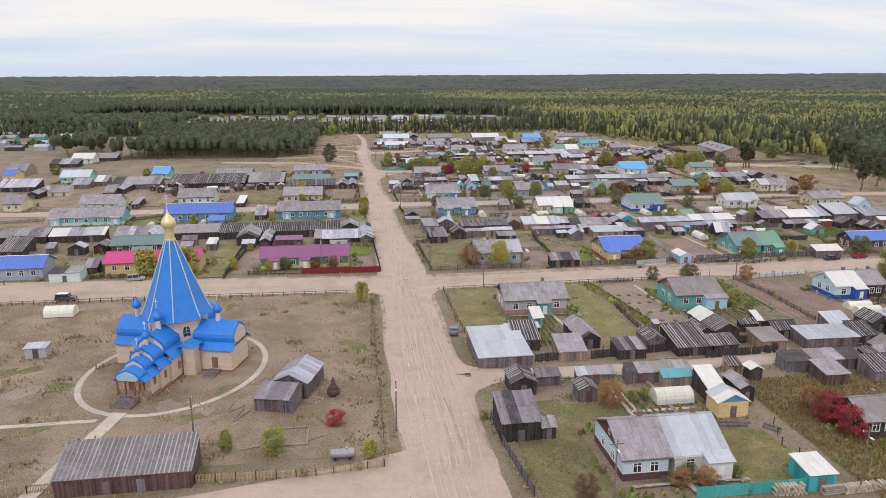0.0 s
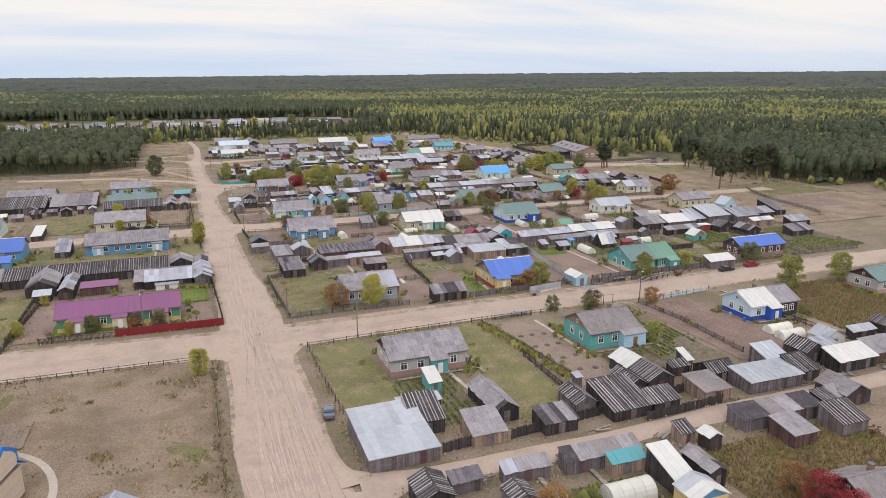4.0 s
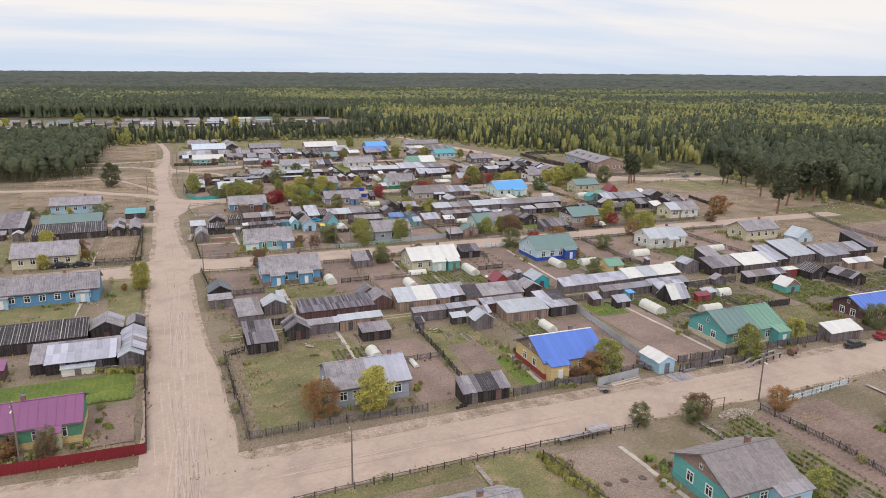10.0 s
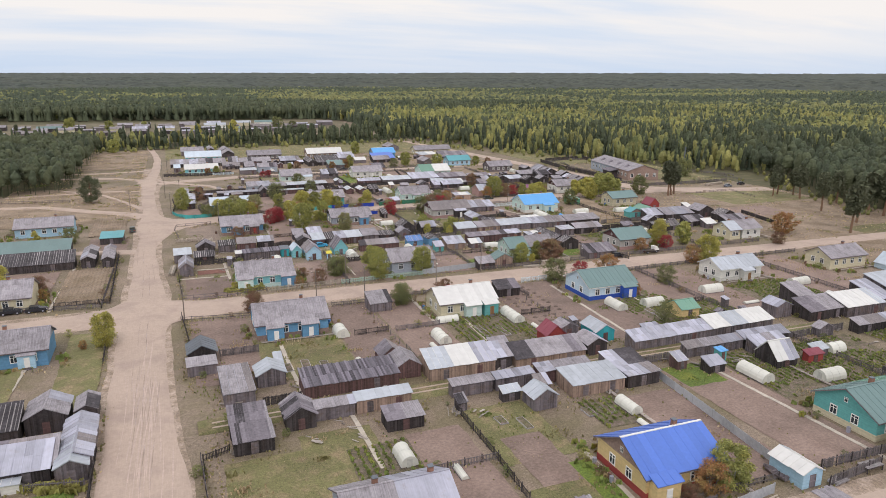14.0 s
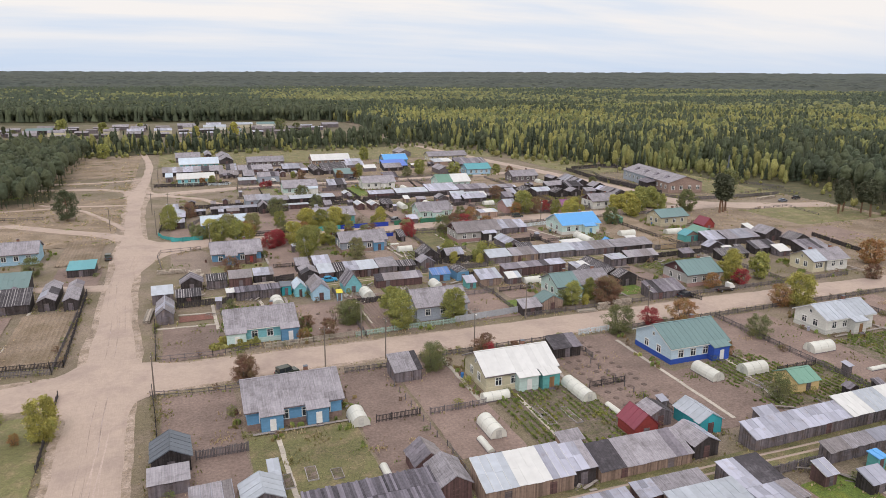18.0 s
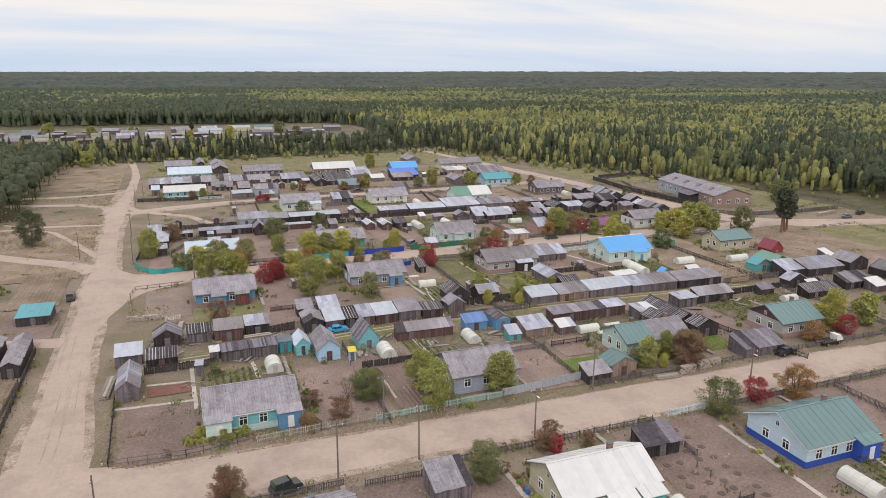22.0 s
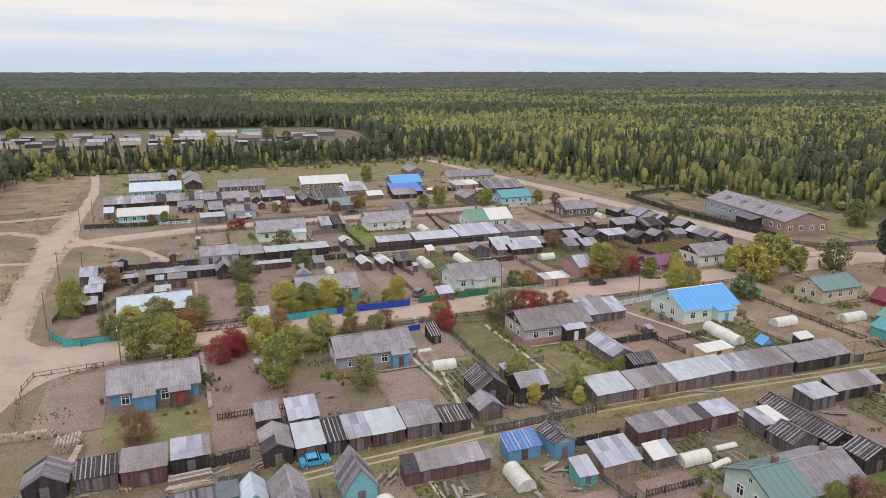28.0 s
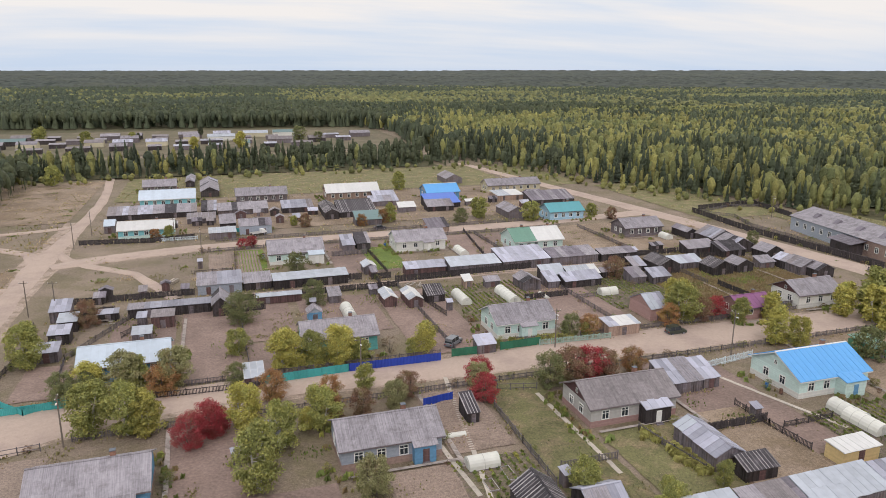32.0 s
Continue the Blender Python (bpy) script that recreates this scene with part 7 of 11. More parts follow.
shed(6.1, 338.6, 3.5, 6.2, "x", 2.4, 0.5, "wood", "whiteblueroof")
shed(38.0, 319.9, 8.3, 6.0, "f", 2.4, 0.5, "wood", "white")
shed(39.0, 247.0, 3.6, 8.0, "y", 2.6, 0.9, "dark", "grey")
shed(34.3, 397.8, 7.5, 32.3, "y", 2.4, 0.5, "dark", "grey")
shed(27.8, 427.2, 4.0, 20.6, "y", 2.2, 0.5, "dark", "grey")
shed(41.0, 356.6, 17.7, 6.2, "l", 2.6, 0.18, "wood", "grey")
shed(35.4, 358.5, 5.4, 8.5, "l", 2.6, 0.18, "dark", "grey")
shed(30.9, 345.3, 9.5, 4.2, "l", 2.4, 0.18, "wood", "metal")
shed(41.3, 331.8, 5.3, 9.1, "x", 2.4, 0.5, "dark", "grey")
shed(47.2, 323.8, 10.3, 7.1, "x", 2.8, 0.5, "greyblue", "grey")
shed(63.3, 354.7, 11.5, 6.7, "l", 2.6, 0.18, "dark", "metal")
shed(76.7, 339.1, 5.3, 19.7, "y", 2.4, 0.5, "dark", "stripe")
shed(81.8, 340.7, 13.5, 10.8, "l", 2.6, 0.18, "dark", "stripe")
shed(96.4, 357.6, 11.6, 5.2, "l", 2.6, 0.18, "wood", "metal")
shed(85.1, 326.2, 9.1, 6.8, "l", 2.6, 0.18, "wood", "tealroof")
shed(104.5, 344.3, 6.8, 4.3, "l", 2.4, 0.18, "wood", "white")
shed(114.9, 341.9, 10.4, 6.0, "l", 2.5, 0.18, "dark", "grey")
shed(105.0, 308.5, 7.4, 6.6, "l", 2.4, 0.18, "tan", "plank")
shed(74.8, 293.4, 3.8, 6.4, "l", 2.5, 0.18, "wood", "metal")
shed(79.1, 294.2, 4.3, 6.9, "l", 2.5, 0.18, "dark", "grey")
shed(76.0, 268.7, 3.3, 5.0, "y", 2.0, 0.5, "wood", "white")
shed(75.1, 242.0, 3.1, 7.0, "y", 2.0, 0.5, "redwood", "white")
shed(80.1, 239.9, 3.4, 7.9, "y", 2.0, 0.5, "redwood", "white")
shed(85.0, 242.2, 4.4, 4.5, "l", 2.3, 0.18, "dark", "stripe")
shed(63.8, 248.3, 3.0, 3.5, "l", 2.3, 0.18, "wood", "metal")
shed(101.6, 248.8, 4.0, 2.3, "l", 2.0, 0.18, "wood", "metal")
shed(109.0, 243.5, 4.9, 6.4, "y", 2.2, 0.5, "wood", "grey")
shed(148.0, 355.1, 11.7, 9.2, "f", 2.4, 0.5, "tan", "white")
shed(138.7, 321.8, 6.9, 12.7, "y", 2.4, 0.5, "wood", "grey")
shed(159.4, 350.1, 6.4, 7.0, "x", 2.6, 0.5, "wood", "grey")
shed(141.7, 401.8, 8.0, 14.8, "y", 2.4, 0.5, "wood", "grey")
shed(148.3, 245.8, 6.4, 8.1, "y", 2.4, 0.5, "dark", "stripe")
shed(153.7, 248.1, 9.6, 3.9, "l", 2.4, 0.18, "wood", "metal")
shed(167.5, 260.3, 10.3, 4.5, "l", 2.5, 0.18, "dark", "grey")
shed(160.6, 240.6, 6.6, 5.9, "y", 2.2, 0.5, "dark", "stripe")
shed(168.4, 241.0, 5.4, 5.5, "y", 2.2, 0.5, "dark", "grey")
shed(177.1, 242.5, 5.0, 3.4, "l", 2.2, 0.18, "wood", "metal")
shed(182.7, 240.1, 5.9, 4.8, "y", 2.2, 0.5, "dark", "grey")
shed(182.8, 234.5, 6.5, 6.6, "y", 2.2, 0.5, "wood", "grey")
shed(184.5, 230.9, 5.5, 5.2, "y", 2.2, 0.5, "dark", "grey")
shed(185.1, 249.6, 6.5, 5.7, "y", 2.2, 0.5, "dark", "grey")
shed(180.9, 258.2, 7.9, 9.9, "y", 2.3, 0.5, "dark", "grey")
shed(179.9, 277.2, 4.0, 8.4, "y", 2.2, 0.5, "dark", "grey")
shed(142.0, 239.4, 5.4, 4.2, "l", 2.3, 0.18, "wood", "metal")
shed(137.0, 240.5, 4.1, 4.7, "l", 2.4, 0.18, "wood", "grey")
shed(119.6, 242.5, 10.2, 3.9, "l", 2.4, 0.18, "dark", "metal")
shed(115.7, 243.7, 3.4, 4.8, "l", 2.3, 0.18, "wood", "metal")
shed(126.3, 217.1, 4.8, 8.5, "x", 2.6, 0.5, "pink", "metal")
shed(153.4, 187.5, 4.4, 6.0, "f", 2.4, 0.5, "green", "green")
shed(43.9, 209.5, 3.4, 3.8, "l", 2.4, 0.18, "redwood", "white")
shed(8.6, 230.8, 4.2, 3.6, "l", 2.0, 0.2, "wood", "metal")
shed(9.2, 239.6, 4.0, 3.6, "l", 2.1, 0.24, "dark", "metal")
shed(9.6, 246.4, 3.8, 3.6, "l", 2.2, 0.24, "dark", "metalw")
shed(6.9, 253.0, 4.2, 4.6, "l", 2.4, 0.3, "wood", "metal")
shed(24.2, 236.0, 3.8, 3.2, "l", 1.8, 0.2, "wood", "metal")
shed(27.2, 243.2, 4.6, 3.6, "l", 2.5, 0.14, "redwood", "brown")
shed(45.1, 187.2, 2.9, 4.2, "l", 2.4, 0.18, "wood", "metal")
shed(74.8, 187.2, 2.2, 4.6, "l", 2.3, 0.18, "dark", "stripe")
shed(85.4, 211.2, 3.9, 3.0, "l", 2.4, 0.18, "wood", "metal")
shed(73.2, 161.4, 5.6, 6.6, "y", 2.0, 0.72, "dark", "stripe")
shed(80.2, 160.4, 5.4, 5.2, "x", 1.9, 0.55, "dark", "metal")
shed(115.8, 186.5, 3.4, 5.4, "l", 2.5, 0.18, "wood", "metal")
shed(101.2, 165.2, 4.8, 9.4, "y", 2.3, 0.5, "wood", "metal")
shed(103.4, 162.0, 5.2, 2.9, "l", 2.2, 0.18, "dark", "stripe")
shed(118.3, 161.4, 6.8, 3.3, "f", 2.3, 0.5, "yellow", "white")
shed(-19.5, 151.9, 3.7, 14.4, "y", 2.3, 0.5, "dark", "grey")
shed(-14.3, 150.5, 3.1, 15.4, "y", 2.3, 0.5, "dark", "grey")
shed(-41.8, 151.7, 21.0, 7.1, "l", 2.6, 0.18, "dark", "stripe")
shed(-84.9, 17.0, 3.5, 4.8, "l", 2.4, 0.18, "dark", "grey")
shed(-20.8, 40.3, 5.5, 3.6, "f", 1.5, 0.5, "white", "white")
shed(-57.8, 39.7, 3.1, 6.5, "f", 2.2, 0.5, "wood", "white")
shed(-77.6, 32.5, 5.8, 3.0, "l", 2.4, 0.18, "mint", "tealroof")
shed(-49.7, 44.2, 6.9, 15.6, "y", 2.4, 0.5, "dark", "grey")
shed(-41.9, 39.9, 3.3, 13.7, "y", 2.4, 0.5, "dark", "metal")
shed(-37.6, 41.6, 8.4, 4.0, "l", 2.0, 0.14, "redwood", "purple")
shed(-23.3, 41.7, 11.3, 5.4, "l", 2.6, 0.18, "dark", "metal")
shed(-11.6, 42.3, 4.3, 12.4, "y", 2.3, 0.5, "wood", "metal")
shed(-88.7, 183.9, 1.6, 8.5, "l", 2.4, 0.18, "dark", "grey")
shed(-62.0, 165.0, 16.7, 12.1, "l", 2.6, 0.18, "dark", "grey")
shed(-150.6, 141.9, 4.5, 18.4, "y", 2.3, 0.5, "dark", "grey")
shed(-118.2, 149.3, 4.6, 18.0, "y", 2.3, 0.5, "dark", "metal")
shed(-100.3, 113.7, 2.6, 12.6, "f", 2.0, 0.5, "dark", "grey")
shed(-48.9, 84.0, 4.2, 8.8, "l", 2.3, 0.18, "dark", "grey")
shed(-59.5, 110.4, 3.2, 12.5, "f", 2.0, 0.5, "dark", "white")
shed(-173.7, 165.7, 2.6, 9.9, "l", 2.6, 0.18, "wood", "metal")
shed(-185.8, 199.1, 6.0, 11.1, "x", 2.8, 0.5, "yellow", "blue")
shed(-191.4, 217.6, 9.4, 13.3, "x", 2.8, 0.5, "tan", "brown")
shed(-145.1, 148.2, 9.2, 6.8, "l", 2.5, 0.18, "cream", "grey")
shed(-142.8, 170.0, 7.9, 7.8, "l", 2.5, 0.18, "wood", "metal")
shed(-120.9, 144.1, 5.1, 8.5, "l", 2.5, 0.18, "dark", "metal")
shed(-56.1, 171.9, 9.1, 7.2, "l", 2.5, 0.18, "dark", "grey")
shed(-228.0, 351.1, 5.9, 10.5, "l", 2.5, 0.18, "wood", "grey")
shed(-175.4, 280.6, 19.4, 8.5, "l", 2.6, 0.18, "dark", "grey")
shed(-184.4, 252.5, 15.7, 8.3, "l", 2.6, 0.18, "dark", "grey")
shed(182.0, 72.0, 6.0, 6.0, "y", 1.6, 0.9, "whiteblue", "whiteblueroof")
shed(158.4, 53.8, 10.0, 9.3, "l", 3.0, 0.18, "wood", "metalw")
shed(151.6, 53.1, 5.4, 8.1, "l", 2.6, 0.18, "dark", "metal")
shed(168.6, 51.2, 10.0, 6.6, "l", 2.6, 0.18, "wood", "metal")
shed(177.4, 53.3, 10.3, 4.9, "l", 2.6, 0.18, "dark", "metal")
shed(190.6, 55.2, 4.7, 10.2, "l", 2.6, 0.18, "dark", "plank")
shed(168.5, 43.5, 9.1, 2.3, "l", 2.6, 0.18, "tan", "white")
shed(151.0, 39.9, 6.9, 4.8, "y", 2.0, 0.5, "dark", "stripe")
shed(156.0, 32.4, 5.4, 7.1, "y", 2.0, 0.5, "dark", "grey")
shed(180.2, 38.3, 8.4, 4.2, "l", 2.5, 0.18, "dark", "white")
shed(135.5, 33.5, 5.0, 4.2, "y", 1.7, 0.7, "turq", "white")
shed(144.8, 43.8, 6.0, 2.2, "f", 2.4, 0.5, "red", "white")
shed(168.8, 26.8, 8.8, 4.7, "l", 2.4, 0.18, "dark", "plank")
house(168.5, 117.0, 5.0, 8.6, 3.0, 0.5, "cream", "metalw")
house(173.5, 117.0, 8.3, 8.6, 3.0, 0.5, "white", "grey")
shed(178.6, 170.7, 4.8, 5.4, "y", 1.2, 1.0, "red", "redroof")
shed(159.6, 157.0, 5.6, 4.2, "y", 2.0, 0.5, "turq", "turqroof")
shed(166.6, 158.1, 5.6, 7.4, "y", 2.0, 0.5, "green", "green")
shed(162.8, 150.1, 7.1, 5.5, "l", 2.6, 0.18, "dark", "metal")
shed(169.1, 148.7, 12.4, 5.6, "l", 2.7, 0.18, "dark", "metal")
shed(183.5, 148.6, 7.0, 6.6, "y", 2.6, 0.5, "dark", "grey")
shed(185.4, 155.2, 2.9, 6.0, "l", 2.2, 0.18, "wood", "white")
shed(156.2, 143.0, 6.2, 3.3, "y", 2.0, 0.5, "dark", "metal")
shed(154.0, 135.0, 10.2, 3.8, "l", 2.0, 0.18, "dark", "stripe")
shed(168.8, 137.2, 8.4, 4.4, "l", 2.4, 0.18, "dark", "plank")
shed(186.3, 140.1, 7.1, 5.6, "y", 2.2, 0.5, "dark", "stripe")
shed(181.6, 131.5, 9.8, 5.6, "l", 2.4, 0.18, "dark", "plank")
shed(173.6, 133.2, 4.5, 3.7, "l", 2.0, 0.18, "wood", "white")
house(139.4, -26.0, 17.6, 9.1, 3.1, 0.5, "siding", "tealroof")
shed(92.4, -56.1, 9.2, 4.3, "l", 2.7, 0.18, "dark", "white")
shed(101.9, -55.4, 7.3, 4.4, "l", 2.7, 0.18, "redwood", "grey")
shed(109.5, -55.7, 9.5, 4.5, "l", 2.7, 0.18, "dark", "grey")
shed(99.8, -46.7, 5.2, 4.5, "y", 1.8, 0.6, "white", "metalw")
shed(108.2, -45.5, 6.4, 2.0, "l", 2.2, 0.18, "dark", "metal")
shed(116.4, -45.8, 4.8, 4.0, "y", 2.0, 0.5, "dark", "stripe")
shed(174.9, 254.9, 8.3, 5.5, "l", 2.6, 0.18, "dark", "plank")
shed(181.1, 266.9, 8.8, 8.4, "y", 2.5, 0.5, "dark", "grey")
shed(143.1, 249.7, 4.0, 4.7, "l", 2.2, 0.18, "dark", "grey")
shed(117.3, 249.0, 6.5, 4.7, "l", 2.3, 0.18, "dark", "metalw")
shed(123.2, 246.9, 8.7, 4.1, "l", 2.3, 0.18, "dark", "white")
shed(99.8, 364.3, 9.3, 7.5, "l", 2.4, 0.18, "dark", "metal")
shed(157.1, 342.2, 18.5, 8.8, "l", 2.6, 0.18, "dark", "plank")

# porches and verandas
porch(H1, 1.5, 3.0, 1.6, 10.3, 2.9, "turq", "grey")
porch(H2, 3.4, 5.0, 1.8, 10.8, 2.9, "sky", "grey", C_BROWN)
porch(H4b, 1.9, 3.4, 1.8, 11.5, 3.0, "white", "metalw")
porch(H6, -3.8, 3.6, 1.6, 11.5, 3.0, "yellow", "blue")
porch(H7b, 1.0, 3.0, 2.2, 11.5, 2.9, "turq", "green")
porch(H9, -3.6, 3.2, 1.5, 11.4, 2.9, "blue", "grey")
porch(H9, 3.2, 3.2, 1.5, 11.4, 2.9, "blue", "grey")
porch(H10, 4.6, 3.2, 2.0, 10.0, 2.8, "turq", "white", C_BROWN)
porch(H10, 0.6, 3.6, 1.6, 10.0, 2.8, "mint", "white")
porch(H11, 3.8, 3.6, 1.6, 11.5, 2.9, "deepblue", "tealroof")
porch(H14, 5.2, 3.4, 1.4, 10.5, 2.9, "blue", "grey")
porch(H14, -5.0, 3.6, 1.2, 10.5, 2.9, "mint", "grey")
porch(H16a, 1.0, 3.4, 1.8, 9.0, 2.8, "mint", "tealroof", C_BROWN)
porch(H18, -1.5, 3.0, 1.4, 9.8, 2.8, "blue", "grey", WALLS["blue"])
porch(H18, 3.6, 3.0, 1.2, 9.8, 2.8, "redwood", "grey", WALLS["red"])
porch(H19, 4.2, 3.0, 1.2, 9.2, 2.8, "blue", "grey", WALLS["redwood"])
porch(H20, 3.0, 4.4, 1.8, 9.8, 2.8, "dark", "metal")
porch(H21, 2.4, 4.2, 2.0, 11.7, 2.9, "mint", "skyblue", WALLS["blue"])
porch(H12, 1.0, 3.4, 1.8, 8.8, 2.8, "white", "metalw", C_BROWN)
porch(H24, 0.0, 3.2, 1.4, 9.9, 2.8, "mint", "grey")
porch(H3a, 2.0, 3.0, 1.6, 9.4, 2.9, "deepblue", "white")
porch(H28, 5.0, 4.0, 2.2, 10.8, 2.8, "white", "whiteblueroof")
porch(H29, 2.0, 3.0, 1.5, 9.7, 2.8, "white", "grey")
for h_, xs in ((W1, (-8, 0, 8)), (W6, (-8, 8)), (W12, (-10, 10)), (W11, (-8, 6))):
    for x_ in xs:
        porch(h_, x_, 2.8, 1.3, 9.5, 2.7, "cream" if h_ is W1 else "sky", "purple" if h_ is W1 else "grey")

# long unfinished brick building by the woods
big = thing("long_building", 225.8, 255.5, 0, "long old boarded and brick building with patched grey roof", "building", turn=-9.5)
bw, bd_ = 17.0, 46.0
part("wall", Shape().box(-bw / 2 + 0.5, -bd_ / 2 + 0.5, 0, bw / 2 - 0.5, bd_ / 2 - 0.5, 4.75), WALLS["greyblue"], big)
part("brick_end", Shape().box(-bw / 2 + 0.4, -bd_ / 2 + 0.35, 0, bw / 2 - 0.4, -bd_ / 2 + 14, 4.7), WALLS["brick"], big)
part("gable", Shape().prism([(-bw / 2 + 0.5, -bd_ / 2 + 0.45, 4.7), (0, -bd_ / 2 + 0.45, 7.2), (bw / 2 - 0.5, -bd_ / 2 + 0.45, 4.7)], (0, 0.3, 0)), WALLS["brick"], big)
part("gable", Shape().prism([(-bw / 2 + 0.5, bd_ / 2 - 0.75, 4.7), (0, bd_ / 2 - 0.75, 7.2), (bw / 2 - 0.5, bd_ / 2 - 0.75, 4.7)], (0, 0.3, 0)), WALLS["wood"], big)
roofs(big, bw, bd_, "y", 4.6, 0.32, "grey")
for i in range(11):
    window(big, -bw / 2 + (0.4 if i < 3 else 0.5), -bd_ / 2 + 3 + i * 3.9, 2.6, -90, 1.15)
for i in range(4):
    window(big, -bw / 2 + 2.5 + i * 4, -bd_ / 2 + 0.35, 2.4, 0, 1.2)
part("loading_porch", Shape().box(-bw / 2 - 4, -bd_ / 2 + 12, 0, -bw / 2 + 0.5, -bd_ / 2 + 20, 3.2), WALLS["dark"], big)
covering(big, (-bw / 2 - 4.5, -bd_ / 2 + 21, 3.2), (0, -10, 0), (5.0, 0, 0.9), "plank", name="porch_roof")

for i in range(4):
    zz = -bd_ / 2 + 8 + i * 9.5
    part("roof_hatch", Shape().prism([(-6.2, zz, 5.3), (-4.2, zz, 6.9), (-3.4, zz, 6.2)], (0, 1.8, 0)), ROOFS["plank"][0], big)
stack_ = thing("metal_chimney", 259, 249, 0, "tall rusty black metal chimney behind a long building", "chimney")
part("flue", Shape().tube((0, 0, 0), (1.2, 0, 13.5), 0.35, 0.32, 10), ROOFS["dmetal"][0], stack_)
part("flue_rim", Shape().tube((1.18, 0, 13.3), (1.21, 0, 13.6), 0.4, 0.4, 10), ROOFS["dmetal"][0], stack_)

# far settlement beyond the strip of woods
patch(-420, 560, 176, 745, material("far_meadow", (0.125, 0.108, 0.062), var=0.3, grain=0.5, second=(0.185, 0.146, 0.096), amount=0.45, large=0.03, bump=0.3), 0.03, "open dry field round a far settlement", "field", 3.0)
fr = random.Random(5)
for j, yy in enumerate((588, 616, 644, 668)):
    xx = -330.0
    while xx < (120, 140, 150, 90)[j]:
        w_ = fr.uniform(9, 20)
        ro = fr.choice(("grey", "grey", "metal", "metalw", "brown", "grey", "tealroof", "grey"))
        wa = fr.choice(("wood", "dark", "white", "wood", "cream", "dark"))
        if fr.random() < 0.55:
            shed(xx, yy + fr.uniform(-4, 4), w_, 8, "x", 3.0, 0.45, wa, ro, doors=0, words="in the far settlement")
        else:
            shed(xx, yy + fr.uniform(-4, 4), w_ * 0.8, 5, "l", 2.6, 0.15, fr.choice(("wood", "dark")), fr.choice(("grey", "metal", "brown")), doors=0, words="in the far settlement")
        xx += w_ + fr.uniform(3, 12)
# cottages of a hamlet in a clearing west of the common
for j, yy in enumerate((352, 376, 404, 436, 470)):
    xx = -318.0 + 9 * (j % 2)
    while xx < -232 + 5 * (j == 0):
        w_ = fr.uniform(9, 15)
        if fr.random() < 0.6:
            shed(xx, yy + fr.uniform(-5, 5), w_, 8, "x", 2.9, 0.45, fr.choice(("wood", "tan", "greyblue", "turq", "cream", "wood")), fr.choice(("grey", "grey", "brown", "metalw", "metal")), doors=0, words="in the far western settlement")
        else:
            shed(xx, yy + fr.uniform(-5, 5), w_ * 0.8, 5, "l", 2.5, 0.16, fr.choice(("wood", "dark")), fr.choice(("grey", "metal", "brown", "stripe")), doors=0, words="in the far western settlement")
        if fr.random() < 0.5:
            tree(fr.choice(("birch", "green", "yellow")), xx + w_ * 0.5, yy - 8, fr.uniform(3.5, 6))
        xx += w_ + fr.uniform(4, 11)
for k in range(26):
    tree(fr.choice(("birch", "green", "yellow", "pine")), fr.uniform(-300, 150), fr.uniform(580, 672), fr.uniform(6, 11))

# gardens: soil, grass and beds, lot by lot
def lot(kind, x0, y0, x1, y1, furrow=0.0, along="y", z=0.03):
    mat, words = {"soil": (SOIL, "bare dug garden soil"), "lawn": (LAWN, "yellowing garden grass"), "bright": (BRIGHT, "bright green grass"), "dry": (DRY, "dry autumn grass"), "weeds": (WEEDS, "tall brown autumn weeds"), "veg": (VEGGIE, "green vegetable beds"), "pale": (PALE, "pale sandy garden soil"), "field": (PALE, "dug sandy potato field")}[kind]
    layer[0] += 0.0011
    patch(x0, y0, x1, y1, mat, z * 0.5 + layer[0], words + (" with furrows" if furrow else "") + " behind a fence", "garden_plot", 0.3, furrow, along)
    beds.append((kind, x0, y0, x1, y1))


beds = []
layer = [0.012]
lot("dry", -110, -84, -9.5, -8)
lot("lawn", 8.6, -54, 18.4, -9); lot("lawn", 34, -52, 44.2, -9); lot("lawn", 18.4, -12, 34, -8.6)
lot("pale", 46.6, -44, 56.6, -11); lot("veg", 70, -42, 80, -12); lot("soil", 81, -47, 96.4, -12, 0.8, "x"); lot("dry", 97, -48, 112, -33); lot("weeds", 112, -44, 140, -12)
lot("veg", 18.5, -49, 29, -31.5); lot("veg", 58, -44, 70, -34)
lot("lawn", 8.6, -104, 18.6, -71); lot("lawn", 13, -83, 30, -73); lot("veg", 28, -84, 42, -70); lot("weeds", 50.5, -108, 80, -68); lot("lawn", 35.5, -99, 46, -84.5, 0.55, "x"); lot("dry", 80, -110, 130, -64)
lot("lawn", 8.8, 9, 19.4, 38); lot("lawn", 19.4, 24, 30, 42); lot("veg", 25, 24, 34, 36); lot("soil", 34, 9.6, 42.6, 37)
lot("lawn", 44, 24, 55.4, 41); lot("soil", 46.5, 18, 53, 31, z=0.04); lot("bright", 52.4, 9.4, 56, 22, z=0.05); lot("lawn", 44, 10.6, 52.4, 18)
lot("soil", 70, 10, 81, 36); lot("veg", 63, 28, 70, 37, z=0.042); lot("bright", 84, 35, 92, 43, z=0.042); lot("soil", 83.4, 9.4, 95.6, 42)
lot("veg", 96, 26, 130, 44); lot("lawn", 112, 9, 133, 26); lot("veg", 134, 22, 152, 44)
lot("soil", 6.4, 64, 17.6, 98); lot("soil", 34.4, 62, 44.6, 98); lot("soil", 45.2, 64, 55.4, 98); lot("lawn", 18, 62, 34, 81)
